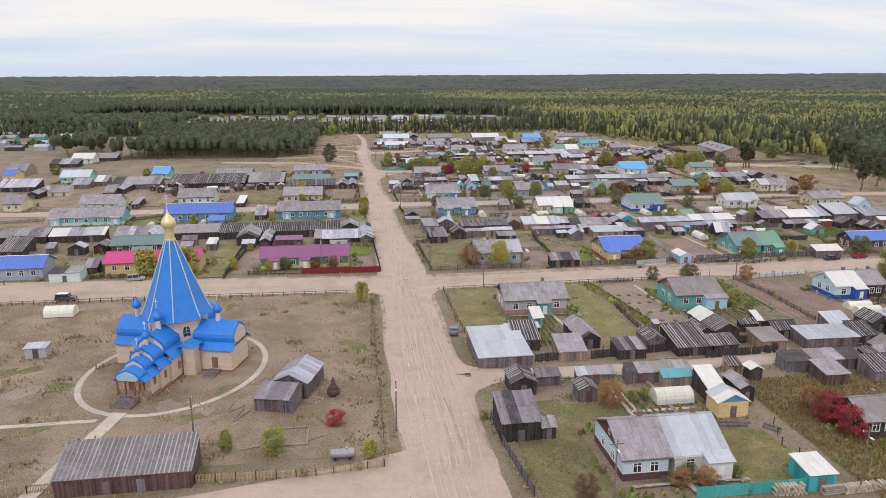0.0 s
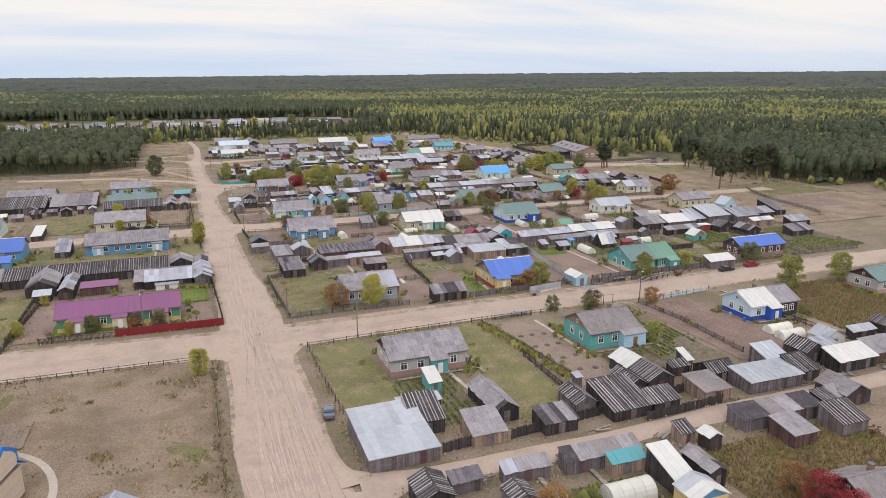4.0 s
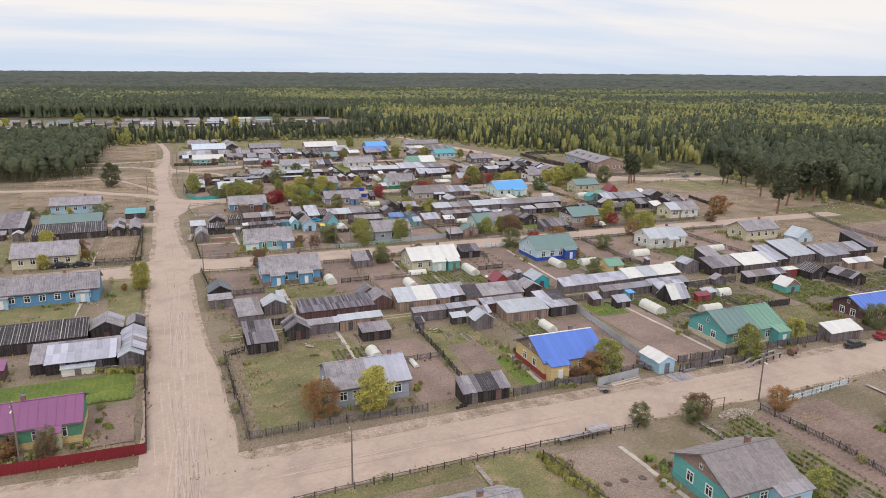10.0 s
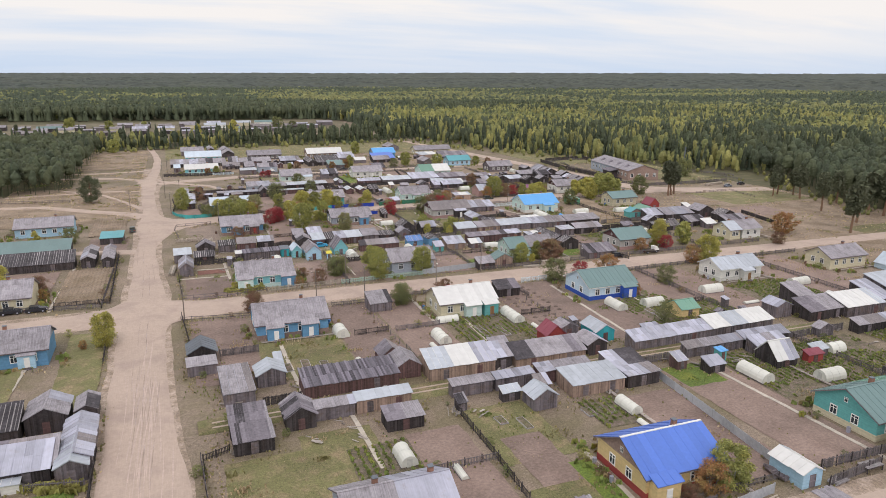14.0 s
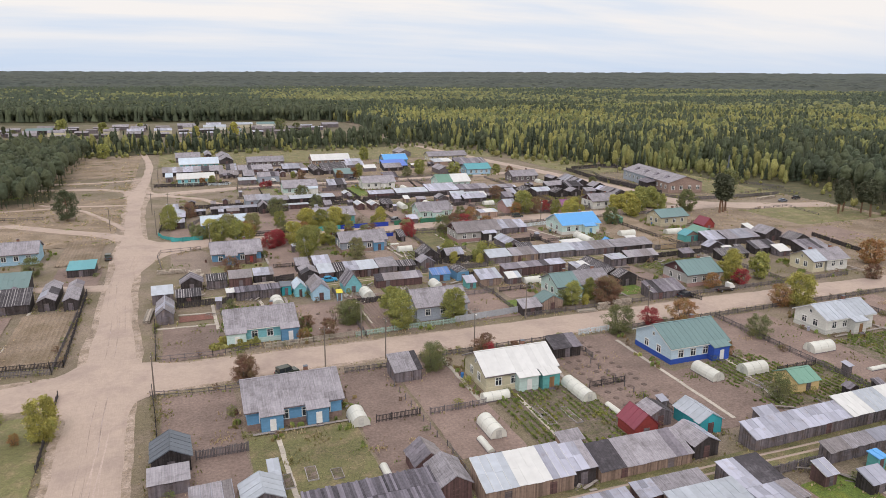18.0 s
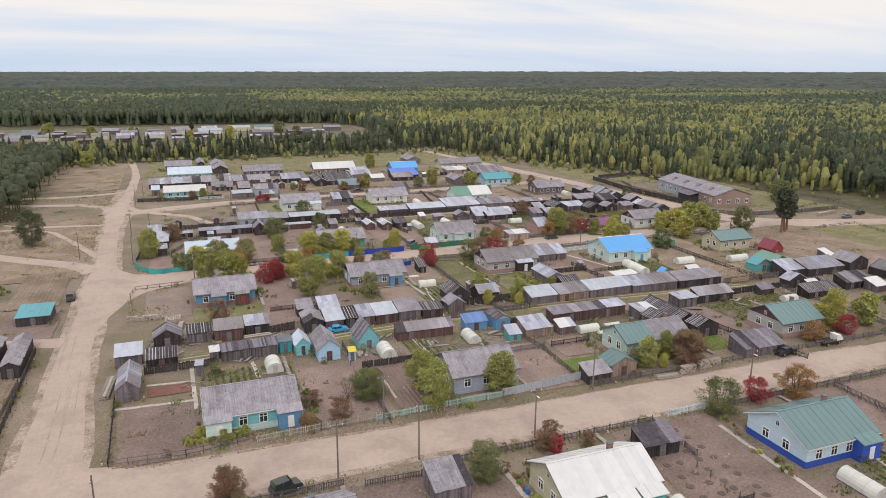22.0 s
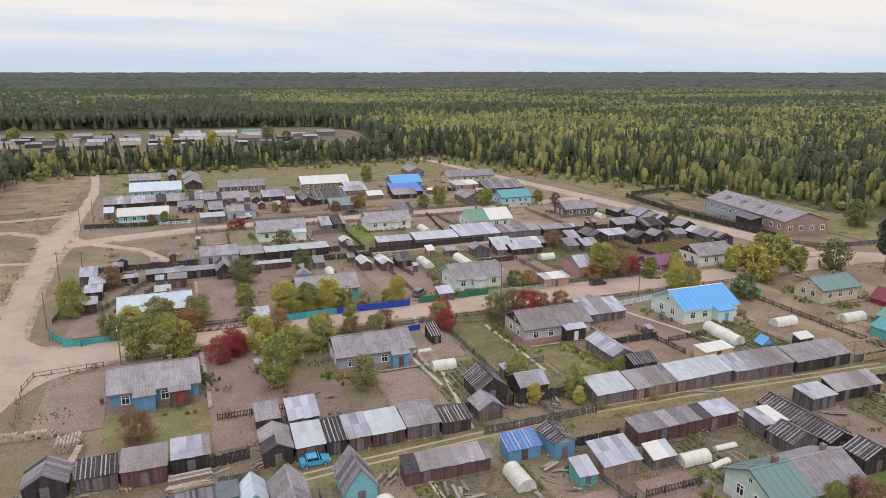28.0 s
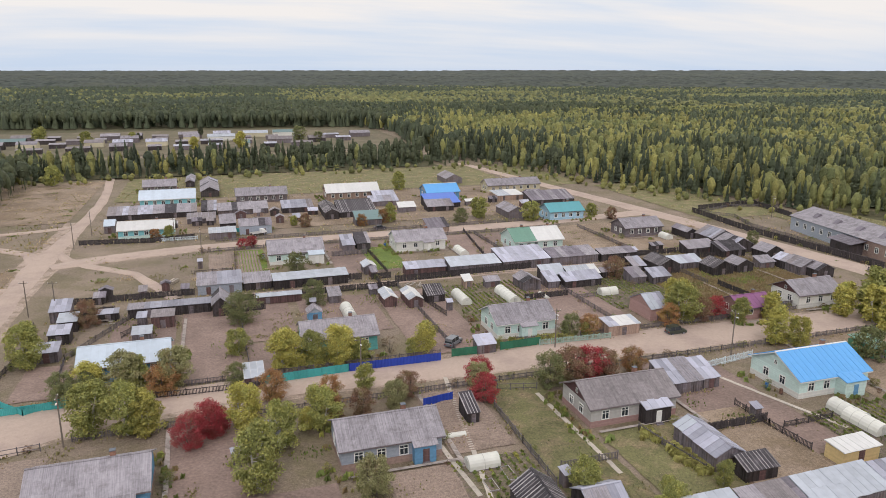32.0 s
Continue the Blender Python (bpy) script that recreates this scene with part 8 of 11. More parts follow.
lot("veg", 57, 60, 73, 80.6); lot("soil", 74, 60, 91.6, 98); lot("soil", 84, 58, 99, 78, z=0.04); lot("veg", 97, 60, 112, 79); lot("soil", 107, 62, 131, 98); lot("veg", 112, 60, 121, 72, z=0.042)
lot("soil", 147, 60, 167, 98); lot("veg", 131, 58, 150, 79); lot("dry", 183, 60, 240, 98)
lot("soil", 6.4, 113, 17.4, 131); lot("soil", 33, 114, 46.4, 137); lot("soil", 47, 114, 55.6, 140, 0.75, "y"); lot("veg", 56, 129, 72, 143); lot("soil", 70, 114, 80, 134)
lot("veg", 18, 129, 34, 141); lot("bright", 80, 119, 91, 124); lot("soil", 83, 125, 91, 134); lot("bright", 108, 118, 117, 132); lot("veg", 93, 130, 111, 141); lot("soil", 117, 118, 127, 141); lot("veg", 128, 129, 150, 141)
lot("pale", 8.0, 174, 17.8, 196); lot("soil", 33, 161, 44, 200); lot("lawn", 18, 160, 33, 177); lot("soil", 45, 161, 54, 178); lot("field", 70, 180, 79.6, 199, 0.6, "x"); lot("field", 60, 163, 69, 178, 0.6, "x")
lot("veg", 69, 163, 80, 178); lot("lawn", 80.6, 160, 91, 200); lot("lawn", 92, 160, 106, 179); lot("soil", 109, 165, 124.6, 199); lot("dry", 104, 158, 118, 180, z=0.028); lot("dry", 141, 158, 166, 200); lot("veg", 125, 160, 141, 175); lot("dry", 180, 158, 205, 200)
lot("soil", 8, 215, 17.6, 229); lot("soil", 20, 231, 32, 250); lot("soil", 33, 214, 44, 252); lot("soil", 45, 230, 55, 252); lot("soil", 45, 214, 56, 229); lot("soil", 57, 229, 74, 253); lot("soil", 75, 214, 89.6, 253); lot("veg", 91, 228, 110, 253); lot("soil", 107, 216, 124, 253); lot("veg", 124, 226, 142, 253); lot("weeds", 143, 222, 182, 262)
lot("pale", 38, 272, 52, 302, 0.8, "y"); lot("bright", 46, 280, 53, 303, z=0.045); lot("soil", 70, 270, 86, 304); lot("bright", 80, 272, 89, 296, z=0.045); lot("soil", 106, 270, 120, 304); lot("soil", 120, 264, 136, 303); lot("dry", 138, 266, 178, 306)
lot("lawn", 2, 396, 172, 460); lot("lawn", -60, 400, -14, 458, z=0.032); lot("lawn", 205, 300, 240, 380); lot("lawn", 180, 385, 203, 455); lot("lawn", 232, 215, 262, 300, z=0.024); lot("dry", 10, 330, 172, 392, z=0.026); lot("dry", -60, 214, -9, 298); lot("dry", -60, 360, -8, 455)
lot("bright", -36, 27.5, -9, 38.5, 0.9, "y", z=0.05); lot("soil", -15, 13, -8.4, 25); lot("lawn", -54.2, 9.5, -46.6, 47); lot("soil", -46.4, 12, -40, 44); lot("lawn", -78, 26, -55, 36); lot("soil", -93, 14, -80, 36); lot("lawn", -16, 62, -9, 98); lot("lawn", -54, 64, -42, 98); lot("dry", -22, 119, -10.8, 150, 0.9, "y", z=0.05); lot("lawn", -40, 62, -22, 98); lot("lawn", -78, 64, -56, 98); lot("bright", -40, 14, -28, 34); lot("lawn", -110, 16, -94, 36); lot("lawn", -60, 118, -44, 150); lot("soil", -40, 132, -24, 150); lot("lawn", -92, 64, -82, 98); lot("lawn", -130, 64, -120, 98); lot("dry", -170, 118, -66, 160, z=0.026); lot("soil", -20, 168, -9, 188); lot("dry", -21.5, 191, -10.6, 221, 0.9, "y", z=0.05); lot("dry", -200, 14, -112, 100, z=0.026)
lot("dry", 182, 40, 262, 200, z=0.026); lot("lawn", 218, 88, 258, 118); lot("soil", 206, 62, 238, 84); lot("soil", 194, 142, 224, 160); lot("lawn", 216, 164, 258, 192); lot("lawn", 135, 9, 157, 22); lot("veg", 160, 12, 182, 40)
patch(9.6, 134.4, 16.5, 138.2, material("red_brown_leaves", (0.20, 0.088, 0.068), var=0.3, grain=3.0, bump=0.6, speck=0.6), 0.09, "dense bed of dark reddish leaves in a garden", "garden_bed", 0.12)
# dug bed and worn bare patches round the church
lot("pale", -45.5, -33.5, -36.5, -24.5, 0.7, "y", z=0.06)
wr = random.Random(12)
for nm, mat, words in (("bare_patches", PALE, "worn sandy patches in the churchyard"), ("grass_patches", LAWN, "olive grass patches in the churchyard")):
    s_ = Shape()
    for k in range(26):
        cx_, cy_, ra, rb, tw = wr.uniform(-100, -12), wr.uniform(-82, -11), wr.uniform(1.2, 5.5), wr.uniform(0.8, 3.0), wr.random() * 3.1
        ring = []
        for i in range(28):
            a = 2 * math.pi * i / 28
            q = 1 + 0.45 * noise.noise((cx_ + math.cos(a) * 1.6, cy_ + math.sin(a) * 1.6, k)) + 0.25 * noise.noise((cx_ + math.cos(a) * 5, cy_ + math.sin(a) * 5, k))
            u_, v_ = ra * q * math.cos(a), rb * q * math.sin(a)
            ring.append((cx_ + u_ * math.cos(tw) - v_ * math.sin(tw), cy_ + u_ * math.sin(tw) + v_ * math.cos(tw), 0.021 + 0.0008 * k + (0.0004 if nm[0] == "g" else 0)))
        s_.poly(ring, [tuple(range(28))])
    tagged(new(nm, s_.mesh(nm, mat)), words, "ground", "", "structure")
# planting pits in the dug plots
PIT = material("dark_pit_soil", (0.14, 0.10, 0.085), var=0.3)
for x0, y0, nx, ny, dx, dy in ((76, 65, 4, 13, 2.6, 2.5), (49, -38, 3, 4, 2.6, 6.0), (38, 118, 2, 3, 4, 6)):
    for i in range(nx):
        for j in range(ny):
            px, py = x0 + i * dx + rnd.uniform(-0.3, 0.3), y0 + j * dy + rnd.uniform(-0.4, 0.4)
            m_ = thing("planting_mound", px, py, 0.035, "small dark dug mound in garden soil", "mound", "planting mounds")
            part("earth", Shape().lathe([(0.6, 0), (0.45, 0.15), (0.2, 0.16), (0.1, 0.08)], 8), PIT, m_)

# plank paths from the houses through their gardens
PATHWOOD = material("path_planks", (0.342, 0.296, 0.267), var=0.2, laps=0.0, planks=0.5, speck=0.3)
pr = random.Random(9)
for x, y, w, d in HOUSES:
    if x > -2 and y < 300 and w > 7:
        px = x + w + pr.uniform(0.8, 2.4)
        strip("garden_path", PATHWOOD, [(px, y - 3.5, 0.33), (px + pr.uniform(-0.2, 0.2), y + d * 0.5, 0.33), (px + pr.uniform(-0.4, 0.4), min(y + d + pr.uniform(10, 20), next(e for e in (-10.2, 98.4, 198.6, 303.6, 900) if e > y + d)), 0.33)], 0.27, "narrow plank path through a garden", "path", 2.0, 0.04)
        if pr.random() < 0.6:
            strip("garden_path", PATHWOOD, [(x + 1, y - 1.3, 0.3), (x + w + 2, y - 1.3 + pr.uniform(-0.3, 0.3), 0.3)], 0.272, "narrow plank path before a house", "path", 2.0, 0.04)

# ---------- fences, walkways, trees and other things in the gardens ----------
fence("tan", 1.3, (-9.9, -14.3), (-10.3, -51.4), (-10.3, -73.5), (-10.6, -87.7), (-19.6, -88.7), (-35.2, -87.9))
fence("tan", 1.3, (-52.7, -87.4), (-58.8, -88.1))
fence("rail", 1.0, (-94.7, -7.5), (-48.1, -8.1), (-10.7, -9.4))
fence("rail", 1.2, (7.8, -10.0), (7.8, -25.0), (8.3, -39.3))
fence("rail", 1.0, (7.9, -10.0), (20.7, -9.3), (45.2, -8.6), (61.5, -8.9))
fence("grey", 1.5, (6.4, -75.8), (6.6, -84.6), (7.7, -96.9))
fence("dark", 1.7, (18.8, -55.9), (23.5, -55.5))
fence("dark", 1.7, (29.4, -55.8), (36.2, -55.1), (45.1, -54.1), (52.3, -53.4), (62.4, -52.2))
fence("dark", 1.6, (50.9, -58.3), (65.6, -57.5))
fence("hedge", 1.2, (44.2, -11.3), (46.6, -26.1), (48.2, -40.0))
fence("red", 1.7, (-27.5, 9.4), (-6.6, 8.7))
fence("dark", 1.5, (-6.6, 9.3), (-7.4, 41.3))
fence("dark", 1.4, (-7.3, 30.8), (-7.4, 47.7))
fence("dark", 1.3, (-8.9, 80.2), (-9.3, 104.0))
fence("dark", 1.4, (-21.5, 118.2), (-10.1, 117.2), (-10.6, 162.1))
fence("grey", 1.4, (7.1, 7.8), (6.5, 25.9), (6.0, 39.9))
fence("grey", 1.4, (7.1, 7.8), (18.8, 8.0), (34.0, 7.0))
fence("grey", 1.5, (48.8, 6.9), (56.9, 7.6), (64.4, 7.2))
fence("metal", 1.5, (63.9, 5.5), (72.9, 6.6))
fence("grey", 1.6, (80.7, 5.2), (91.4, 6.2))
fence("dark", 1.4, (44.0, 41.8), (43.8, 27.3), (43.3, 16.0))
fence("metal", 1.5, (81.2, 40.1), (79.7, 25.1), (78.3, 12.3))
fence("rail", 1.1, (4.7, 99.1), (11.1, 97.8), (19.0, 97.0))
fence("grey", 1.2, (36.6, 97.4), (44.2, 97.0))
fence("posts", 1.1, (43.2, 89.1), (44.1, 70.8))
fence("posts", 1.1, (79.8, 86.0), (80.0, 70.6))
fence("dark", 1.4, (4.9, 101.3), (5.6, 90.5), (6.2, 78.8))
fence("dark", 1.4, (5.3, 114.0), (4.8, 134.7))
fence("rail", 1.2, (5.3, 114.0), (15.2, 113.2), (24.5, 114.4))
fence("pale", 1.2, (24.9, 113.7), (34.2, 114.1), (42.8, 114.3))
fence("picket", 1.2, (42.7, 113.8), (53.6, 114.3), (64.4, 114.4))
fence("metal", 1.5, (64.4, 114.4), (81.8, 115.9))
fence("posts", 1.0, (43.8, 135.4), (43.7, 127.0))
fence("grey", 1.1, (79.6, 135.6), (80.4, 130.0), (79.7, 117.3))
fence("rail", 1.2, (5.7, 178.4), (4.5, 191.7), (5.4, 197.1), (16.3, 198.1))
fence("turq", 1.2, (4.3, 221.8), (5.9, 215.8), (11.6, 209.8), (18.8, 213.6))
fence("dark", 2.0, (66.5, 159.0), (78.3, 159.0), (89.8, 158.5))
fence("dark", 1.8, (32.1, 156.8), (37.4, 157.6))
fence("grey", 1.3, (80.7, 191.1), (80.5, 179.9), (80.3, 169.1))
fence("turq", 1.4, (8.3, 210.6), (17.5, 210.9))
fence("dark", 1.4, (28.1, 210.2), (34.9, 209.7), (47.2, 209.2))
fence("turq", 1.7, (47.3, 210.1), (61.5, 210.8))
fence("blue", 1.7, (61.5, 210.8), (78.1, 210.6))
fence("green", 1.6, (80.7, 211.9), (86.2, 211.8))
fence("green", 1.6, (90.4, 212.2), (98.7, 212.5))
fence("mintf", 1.4, (98.3, 211.8), (113.2, 211.0))
fence("blue", 1.4, (70.3, 194.8), (75.3, 195.6))
fence("rail", 1.3, (83.4, 196.5), (89.7, 194.9))
fence("dark", 1.3, (117.0, 180.4), (117.2, 173.3), (117.8, 166.0))
fence("white", 1.4, (122.0, 193.6), (133.3, 195.3))
fence("dark", 1.3, (4.6, 225.9), (5.4, 233.6), (4.5, 251.1))
fence("dark", 2.0, (208.7, 312.8), (205.9, 278.7), (207.6, 253.0), (208.7, 232.1))
fence("dark", 2.0, (213.5, 315.8), (241.2, 319.3), (236.9, 294.4))
fence("grey", 1.5, (153.9, 216.4), (177.3, 215.1), (186.4, 215.7))
fence("dark", 1.5, (157.0, 234.2), (157.1, 222.7), (157.1, 216.5))
fence("dark", 1.4, (25.2, 244.6), (22.0, 239.8))
fence("dark", 1.6, (1.2, 324.4), (21.7, 321.7), (33.8, 324.0))
fence("white", 1.2, (22.5, 322.2), (34.7, 322.2))
fence("turq", 1.4, (45.8, 328.5), (57.4, 328.3))
fence("dark", 1.8, (49.8, 264.5), (63.5, 265.9), (74.6, 265.0))
fence("dark", 1.8, (82.1, 260.1), (97.1, 260.5), (119.6, 261.7))
fence("dark", 1.8, (39.4, 247.8), (50.0, 249.0))
fence("dark", 1.4, (78.1, 266.5), (77.5, 241.6))
fence("dark", 1.4, (84.5, 245.5), (86.5, 233.0))
fence("dark", 1.3, (116.9, 308.1), (110.6, 267.4))
fence("grey", 1.3, (14.5, 218.7), (13.6, 231.0), (23.3, 252.9))
fence("dark", 1.4, (-101.4, 16.6), (-90.4, 17.2))
fence("dark", 1.3, (-81.7, 12.3), (-58.9, 11.7))
fence("dark", 1.3, (-47.6, 12.8), (-47.1, 41.0))
fence("dark", 1.4, (-41.4, 10.3), (-27.4, 9.4))
fence("grey", 1.3, (-137.8, 89.1), (-123.9, 92.0))
fence("dark", 1.4, (-94.8, 85.8), (-83.5, 95.6))
fence("rail", 1.2, (-124.3, 277.5), (-34.1, 261.0))
fence("dark", 1.3, (119.5, 129.3), (124.1, 108.2))
fence("white", 1.3, (85.4, 99.2), (92.6, 99.3))
fence("grey", 1.4, (100.8, 5.1), (92.5, 5.0))
fence("dark", 1.2, (9.8, 41.2), (6.3, 39.7), (6.3, 21.6))
fence("grey", 1.6, (83.1, 8.5), (96.7, 8.3), (118.8, 7.8))
fence("dark", 1.3, (106.4, -29.9), (108.1, -43.5))
fence("posts", 1.2, (48.3, -83.7), (46.0, -89.4), (46.7, -92.3))
walkway(4.8, 131.6, 16.8, 130.8)
walkway(17.0, 127.6, 16.8, 145.0)
walkway(9.4, 139.2, 16.5, 138.5)
walkway(27.2, 144.0, 27.7, 136.0)
walkway(92.8, 41.6, 94.0, 7.2)
walkway(56.1, 23.5, 55.5, 7.5)
walkway(55.1, 98.5, 54.7, 78.2)
walkway(61.1, 79.5, 60.8, 61.8)
walkway(90.9, 94.1, 89.3, 60.2)
walkway(105.2, 80.8, 100.3, 61.2)
walkway(89.1, 193.6, 89.6, 168.9)
walkway(120.6, 193.3, 128.0, 169.4)
walkway(69.2, 182.7, 70.3, 169.8)
walkway(22.3, 82.4, 22.6, 54.9)
walkway(28.3, 45.5, 28.6, 29.5)
walkway(55.8, -12.5, 56.6, -31.3)
walkway(29.1, -29.2, 30.1, -41.8)
walkway(29.8, -70.0, 29.6, -81.6)
walkway(28.0, -76.9, 38.8, -76.8)
walkway(58.5, 145.9, 59.0, 134.2)
walkway(47.5, 129.0, 47.9, 120.0)
walkway(-22.3, 115.4, -21.0, 152.2)
walkway(-22.7, 67.2, -21.2, 88.6)
walkway(57.9, 225.4, 57.5, 202.9)
walkway(76.8, 204.3, 69.2, 154.3)
tree("yellow", 25.6, 10.2, 7.2)
tree("orange", 18.4, 11.7, 5.6)
tree("rowan", 71.9, -9.6, 4.2)
tree("green", 62.6, -7.8, 3.4)
tree("birch", 124.8, -13.9, 8)
tree("birch", 141.7, -13.4, 7)
tree("yellow", -12.1, -16.0, 4.8)
tree("birch", 71.3, -31.9, 4.5)
tree("red", -17.2, -75.0, 2.6)
tree("birch", -25.6, -81.9, 3.8)
tree("birch", -32.5, -80.2, 3)
tree("yellow", -12.4, -84.7, 2.6)
tree("orange", 26.3, -73.9, 4)
tree("orange", 30.4, -97.3, 2.5)
tree("orange", 26.9, -97.3, 2.5)
tree("rowan", 14.2, -97.6, 3)
tree("yellow", -68.2, 14.6, 7)
tree("yellow", -57.7, 14.8, 7)
tree("rowan", 19.7, 99.5, 4.2)
tree("green", 51.6, 93.0, 4.2)
tree("orange", 65.4, 9.3, 4.4)
tree("birch", 68.8, 9.8, 6.2)
tree("yellow", 112.6, 9.6, 4.6)
tree("green", 134.6, 9.6, 5.2)
tree("rowan", 62.1, 9.1, 2.5)
tree("birch", 97.2, 6.0, 6.5)
tree("rowan", -27.0, 131.4, 3)
tree("yellow", -9.3, 89.3, 6.8)
tree("birch", 52.6, 114.9, 8)
tree("birch", 64.6, 116.3, 7)
tree("rowan", 34.3, 121.7, 3)
tree("green", 44.4, 121.8, 5)
tree("bare", 40.3, 122.6, 4)
tree("green", 93.9, 97.3, 6)
tree("red", 102.2, 98.6, 4)
tree("orange", 109.5, 97.2, 5.5)
tree("green", 119.2, 86.0, 4.6)
tree("yellow", 142.5, 97.0, 8)
tree("orange", 138.8, 99.5, 5)
tree("green", 52.5, 94.7, 4.6)
tree("rowan", 64.8, 99.5, 3)
tree("rowan", 19.8, 100.6, 4.6)
tree("green", 20.6, 140.4, 2.2)
tree("yellow", 17.4, 117.4, 2.2)
tree("yellow", 20.4, 116.2, 1.7)
tree("birch", 23.4, 116.2, 1.8)
tree("green", 100.8, 62.6, 4.6)
tree("orange", 106.4, 81.0, 3)
tree("rowan", 104.4, 117.2, 5)
tree("orange", 133.3, 115.1, 4)
tree("yellow", 143.0, 119.5, 8)
tree("red", 142.9, 115.7, 4)
tree("birch", 151.2, 118.0, 7)
tree("rowan", 23.0, 167.8, 5)
tree("red", 36.0, 192.9, 5)
tree("red", 39.2, 194.8, 4.6)
tree("birch", 22.3, 201.2, 8)
tree("birch", 27.2, 199.4, 8)
tree("yellow", 29.9, 198.3, 7)
tree("green", 17.0, 211.6, 4)
tree("birch", 44.6, 179.5, 9)
tree("yellow", 43.5, 196.0, 7)
tree("orange", 56.7, 202.0, 4)
tree("birch", 62.7, 203.6, 4.5)
tree("rowan", 68.7, 199.4, 4.2)
tree("grey", 57.8, 173.2, 6)
tree("red", 79.8, 193.3, 4.8)
tree("green", 92.6, 195.4, 6)
tree("rowan", 96.2, 196.0, 6.2)
tree("orange", 109.0, 196.6, 4.4)
tree("birch", 82.9, 166.1, 5)
tree("birch", 90.3, 159.3, 5)
tree("yellow", 142.2, 199.1, 7.5)
tree("yellow", 170.0, 202.0, 8)
tree("birch", 175.7, 202.7, 8)
tree("yellow", 167.2, 207.4, 6.5)
tree("rowan", 101.7, 114.4, 6.5)
tree("birch", 94.3, 116.3, 5.5)
tree("yellow", 96.8, 115.0, 2.6)
tree("green", 92.3, 117.0, 3.5)
tree("green", 43.0, 121.6, 5)
tree("birch", 8.0, 229.2, 8.5)
tree("green", 15.8, 216.1, 4)
tree("green", 20.4, 213.0, 4.5)
tree("grey", 25.8, 213.6, 7.2)
tree("orange", 31.4, 211.9, 5)
tree("grey", 33.0, 214.0, 7)
tree("green", 42.6, 211.6, 4)
tree("birch", 43.3, 224.9, 5)
tree("yellow", 56.4, 214.9, 4)
tree("yellow", 60.3, 214.2, 5.5)
tree("birch", 64.5, 214.9, 4.5)
tree("bare", 70.3, 217.2, 3.5)
tree("yellow", 76.4, 215.5, 6)
tree("orange", 56.3, 195.8, 4)
tree("rowan", 60.6, 195.5, 4.2)
tree("grey", 66.0, 195.7, 4.6)
tree("grey", 80.4, 197.4, 5)
tree("green", 153.2, 188.5, 6)
tree("green", 59.8, 275.4, 5.5)
tree("green", 45.0, 242.4, 6.5)
tree("rowan", 14.6, 249.2, 5.6)
tree("rowan", 136.0, 247.3, 5.5)
tree("yellow", 134.2, 219.5, 8)
tree("orange", 128.4, 213.4, 4.8)
tree("birch", 132.0, 214.6, 8.6)
tree("rowan", 137.0, 214.4, 5.6)
tree("green", 106.4, 214.6, 4.6)
tree("orange", 110.4, 214.2, 4.2)
tree("red", 141.4, 215.7, 4.5)
tree("yellow", 174.1, 212.8, 5.5)
tree("yellow", 183.6, 213.5, 6)
tree("green", 195.0, 266.2, 4)
tree("rowan", 173.5, 311.0, 4.5)
tree("birch", 168.6, 316.6, 5)
tree("rowan", 68.6, 330.1, 4.5)
tree("birch", 98.1, 330.4, 6.5)
tree("birch", 117.2, 393.7, 8)
tree("birch", 129.1, 326.8, 7.5)
tree("green", 120.6, 321.5, 5)
tree("green", 60.9, 248.6, 6)
tree("orange", 87.0, 326.3, 4)
tree("birch", 65.2, 333.0, 3.5)
tree("birch", 26.4, 324.0, 4.5)
tree("orange", 22.3, 325.3, 3.5)
tree("red", 47.6, 306.4, 3)
tree("red", 50.3, 306.9, 3.4)
tree("birch", 144.7, 315.9, 7)
tree("birch", -28.6, 448.0, 9)
tree("birch", -46.3, 461.8, 6)
tree("broadpine", -25.9, 257.1, 11)
tree("pine", -196.1, 313.2, 14)
tree("pine", -174.4, 313.2, 14)
tree("pine", -179.9, 310.7, 12)
tree("pine", 250.9, 177.3, 12)
tree("pine", 245.5, 174.6, 11)
tree("pine", 255.6, 173.2, 12)
tree("pine", 206.1, 191.9, 13)
tree("orange", 47.9, 204.1, 5)
tree("red", 38.6, 196.0, 5)
tree("red", 81.2, 199.2, 5)
tree("birch", 48.3, 189.1, 7)
tree("birch", 54.1, 192.5, 7)
tree("birch", 27.0, 214.2, 6)
tree("yellow", 20.7, 214.1, 6)
tree("yellow", 168.1, 196.4, 7)
tree("yellow", 186.2, 210.9, 7)
tree("yellow", 151.1, 210.4, 6)
tree("rowan", 104.6, 119.1, 4.5)
tree("green", -168.7, 221.2, 5)
tree("birch", -76.2, 207.4, 4)
tree("yellow", -35.2, 138.2, 6)
tree("rowan", -26.3, 132.5, 4)
tree("birch", -118.0, 203.1, 5)
tree("rowan", -90.0, 141.8, 4)
tree("yellow", -45.9, 16.5, 3.5)
tree("green", -32.4, 14.6, 3.5)
tree("green", -19.3, 14.5, 3.5)
tree("rowan", -23.9, 14.5, 3)
tree("birch", 52.8, 121.6, 7)
tree("orange", 86.4, -11.6, 3.8)
tree("green", 70.4, -10.2, 3.6)
pole(18.1, -8.4, 8)
pole(85.3, -8.4, 8)
pole(6.7, 8.3, 7)
pole(5.4, 98.5, 8)
pole(33.8, 100.7, 8)
pole(45.2, 101.2, 8)
pole(43.5, 112.6, 8)
pole(62.9, 100.7, 8)
pole(103.8, 101.6, 8)
pole(79.6, 111.4, 8)
pole(-10.5, 233.7, 8)
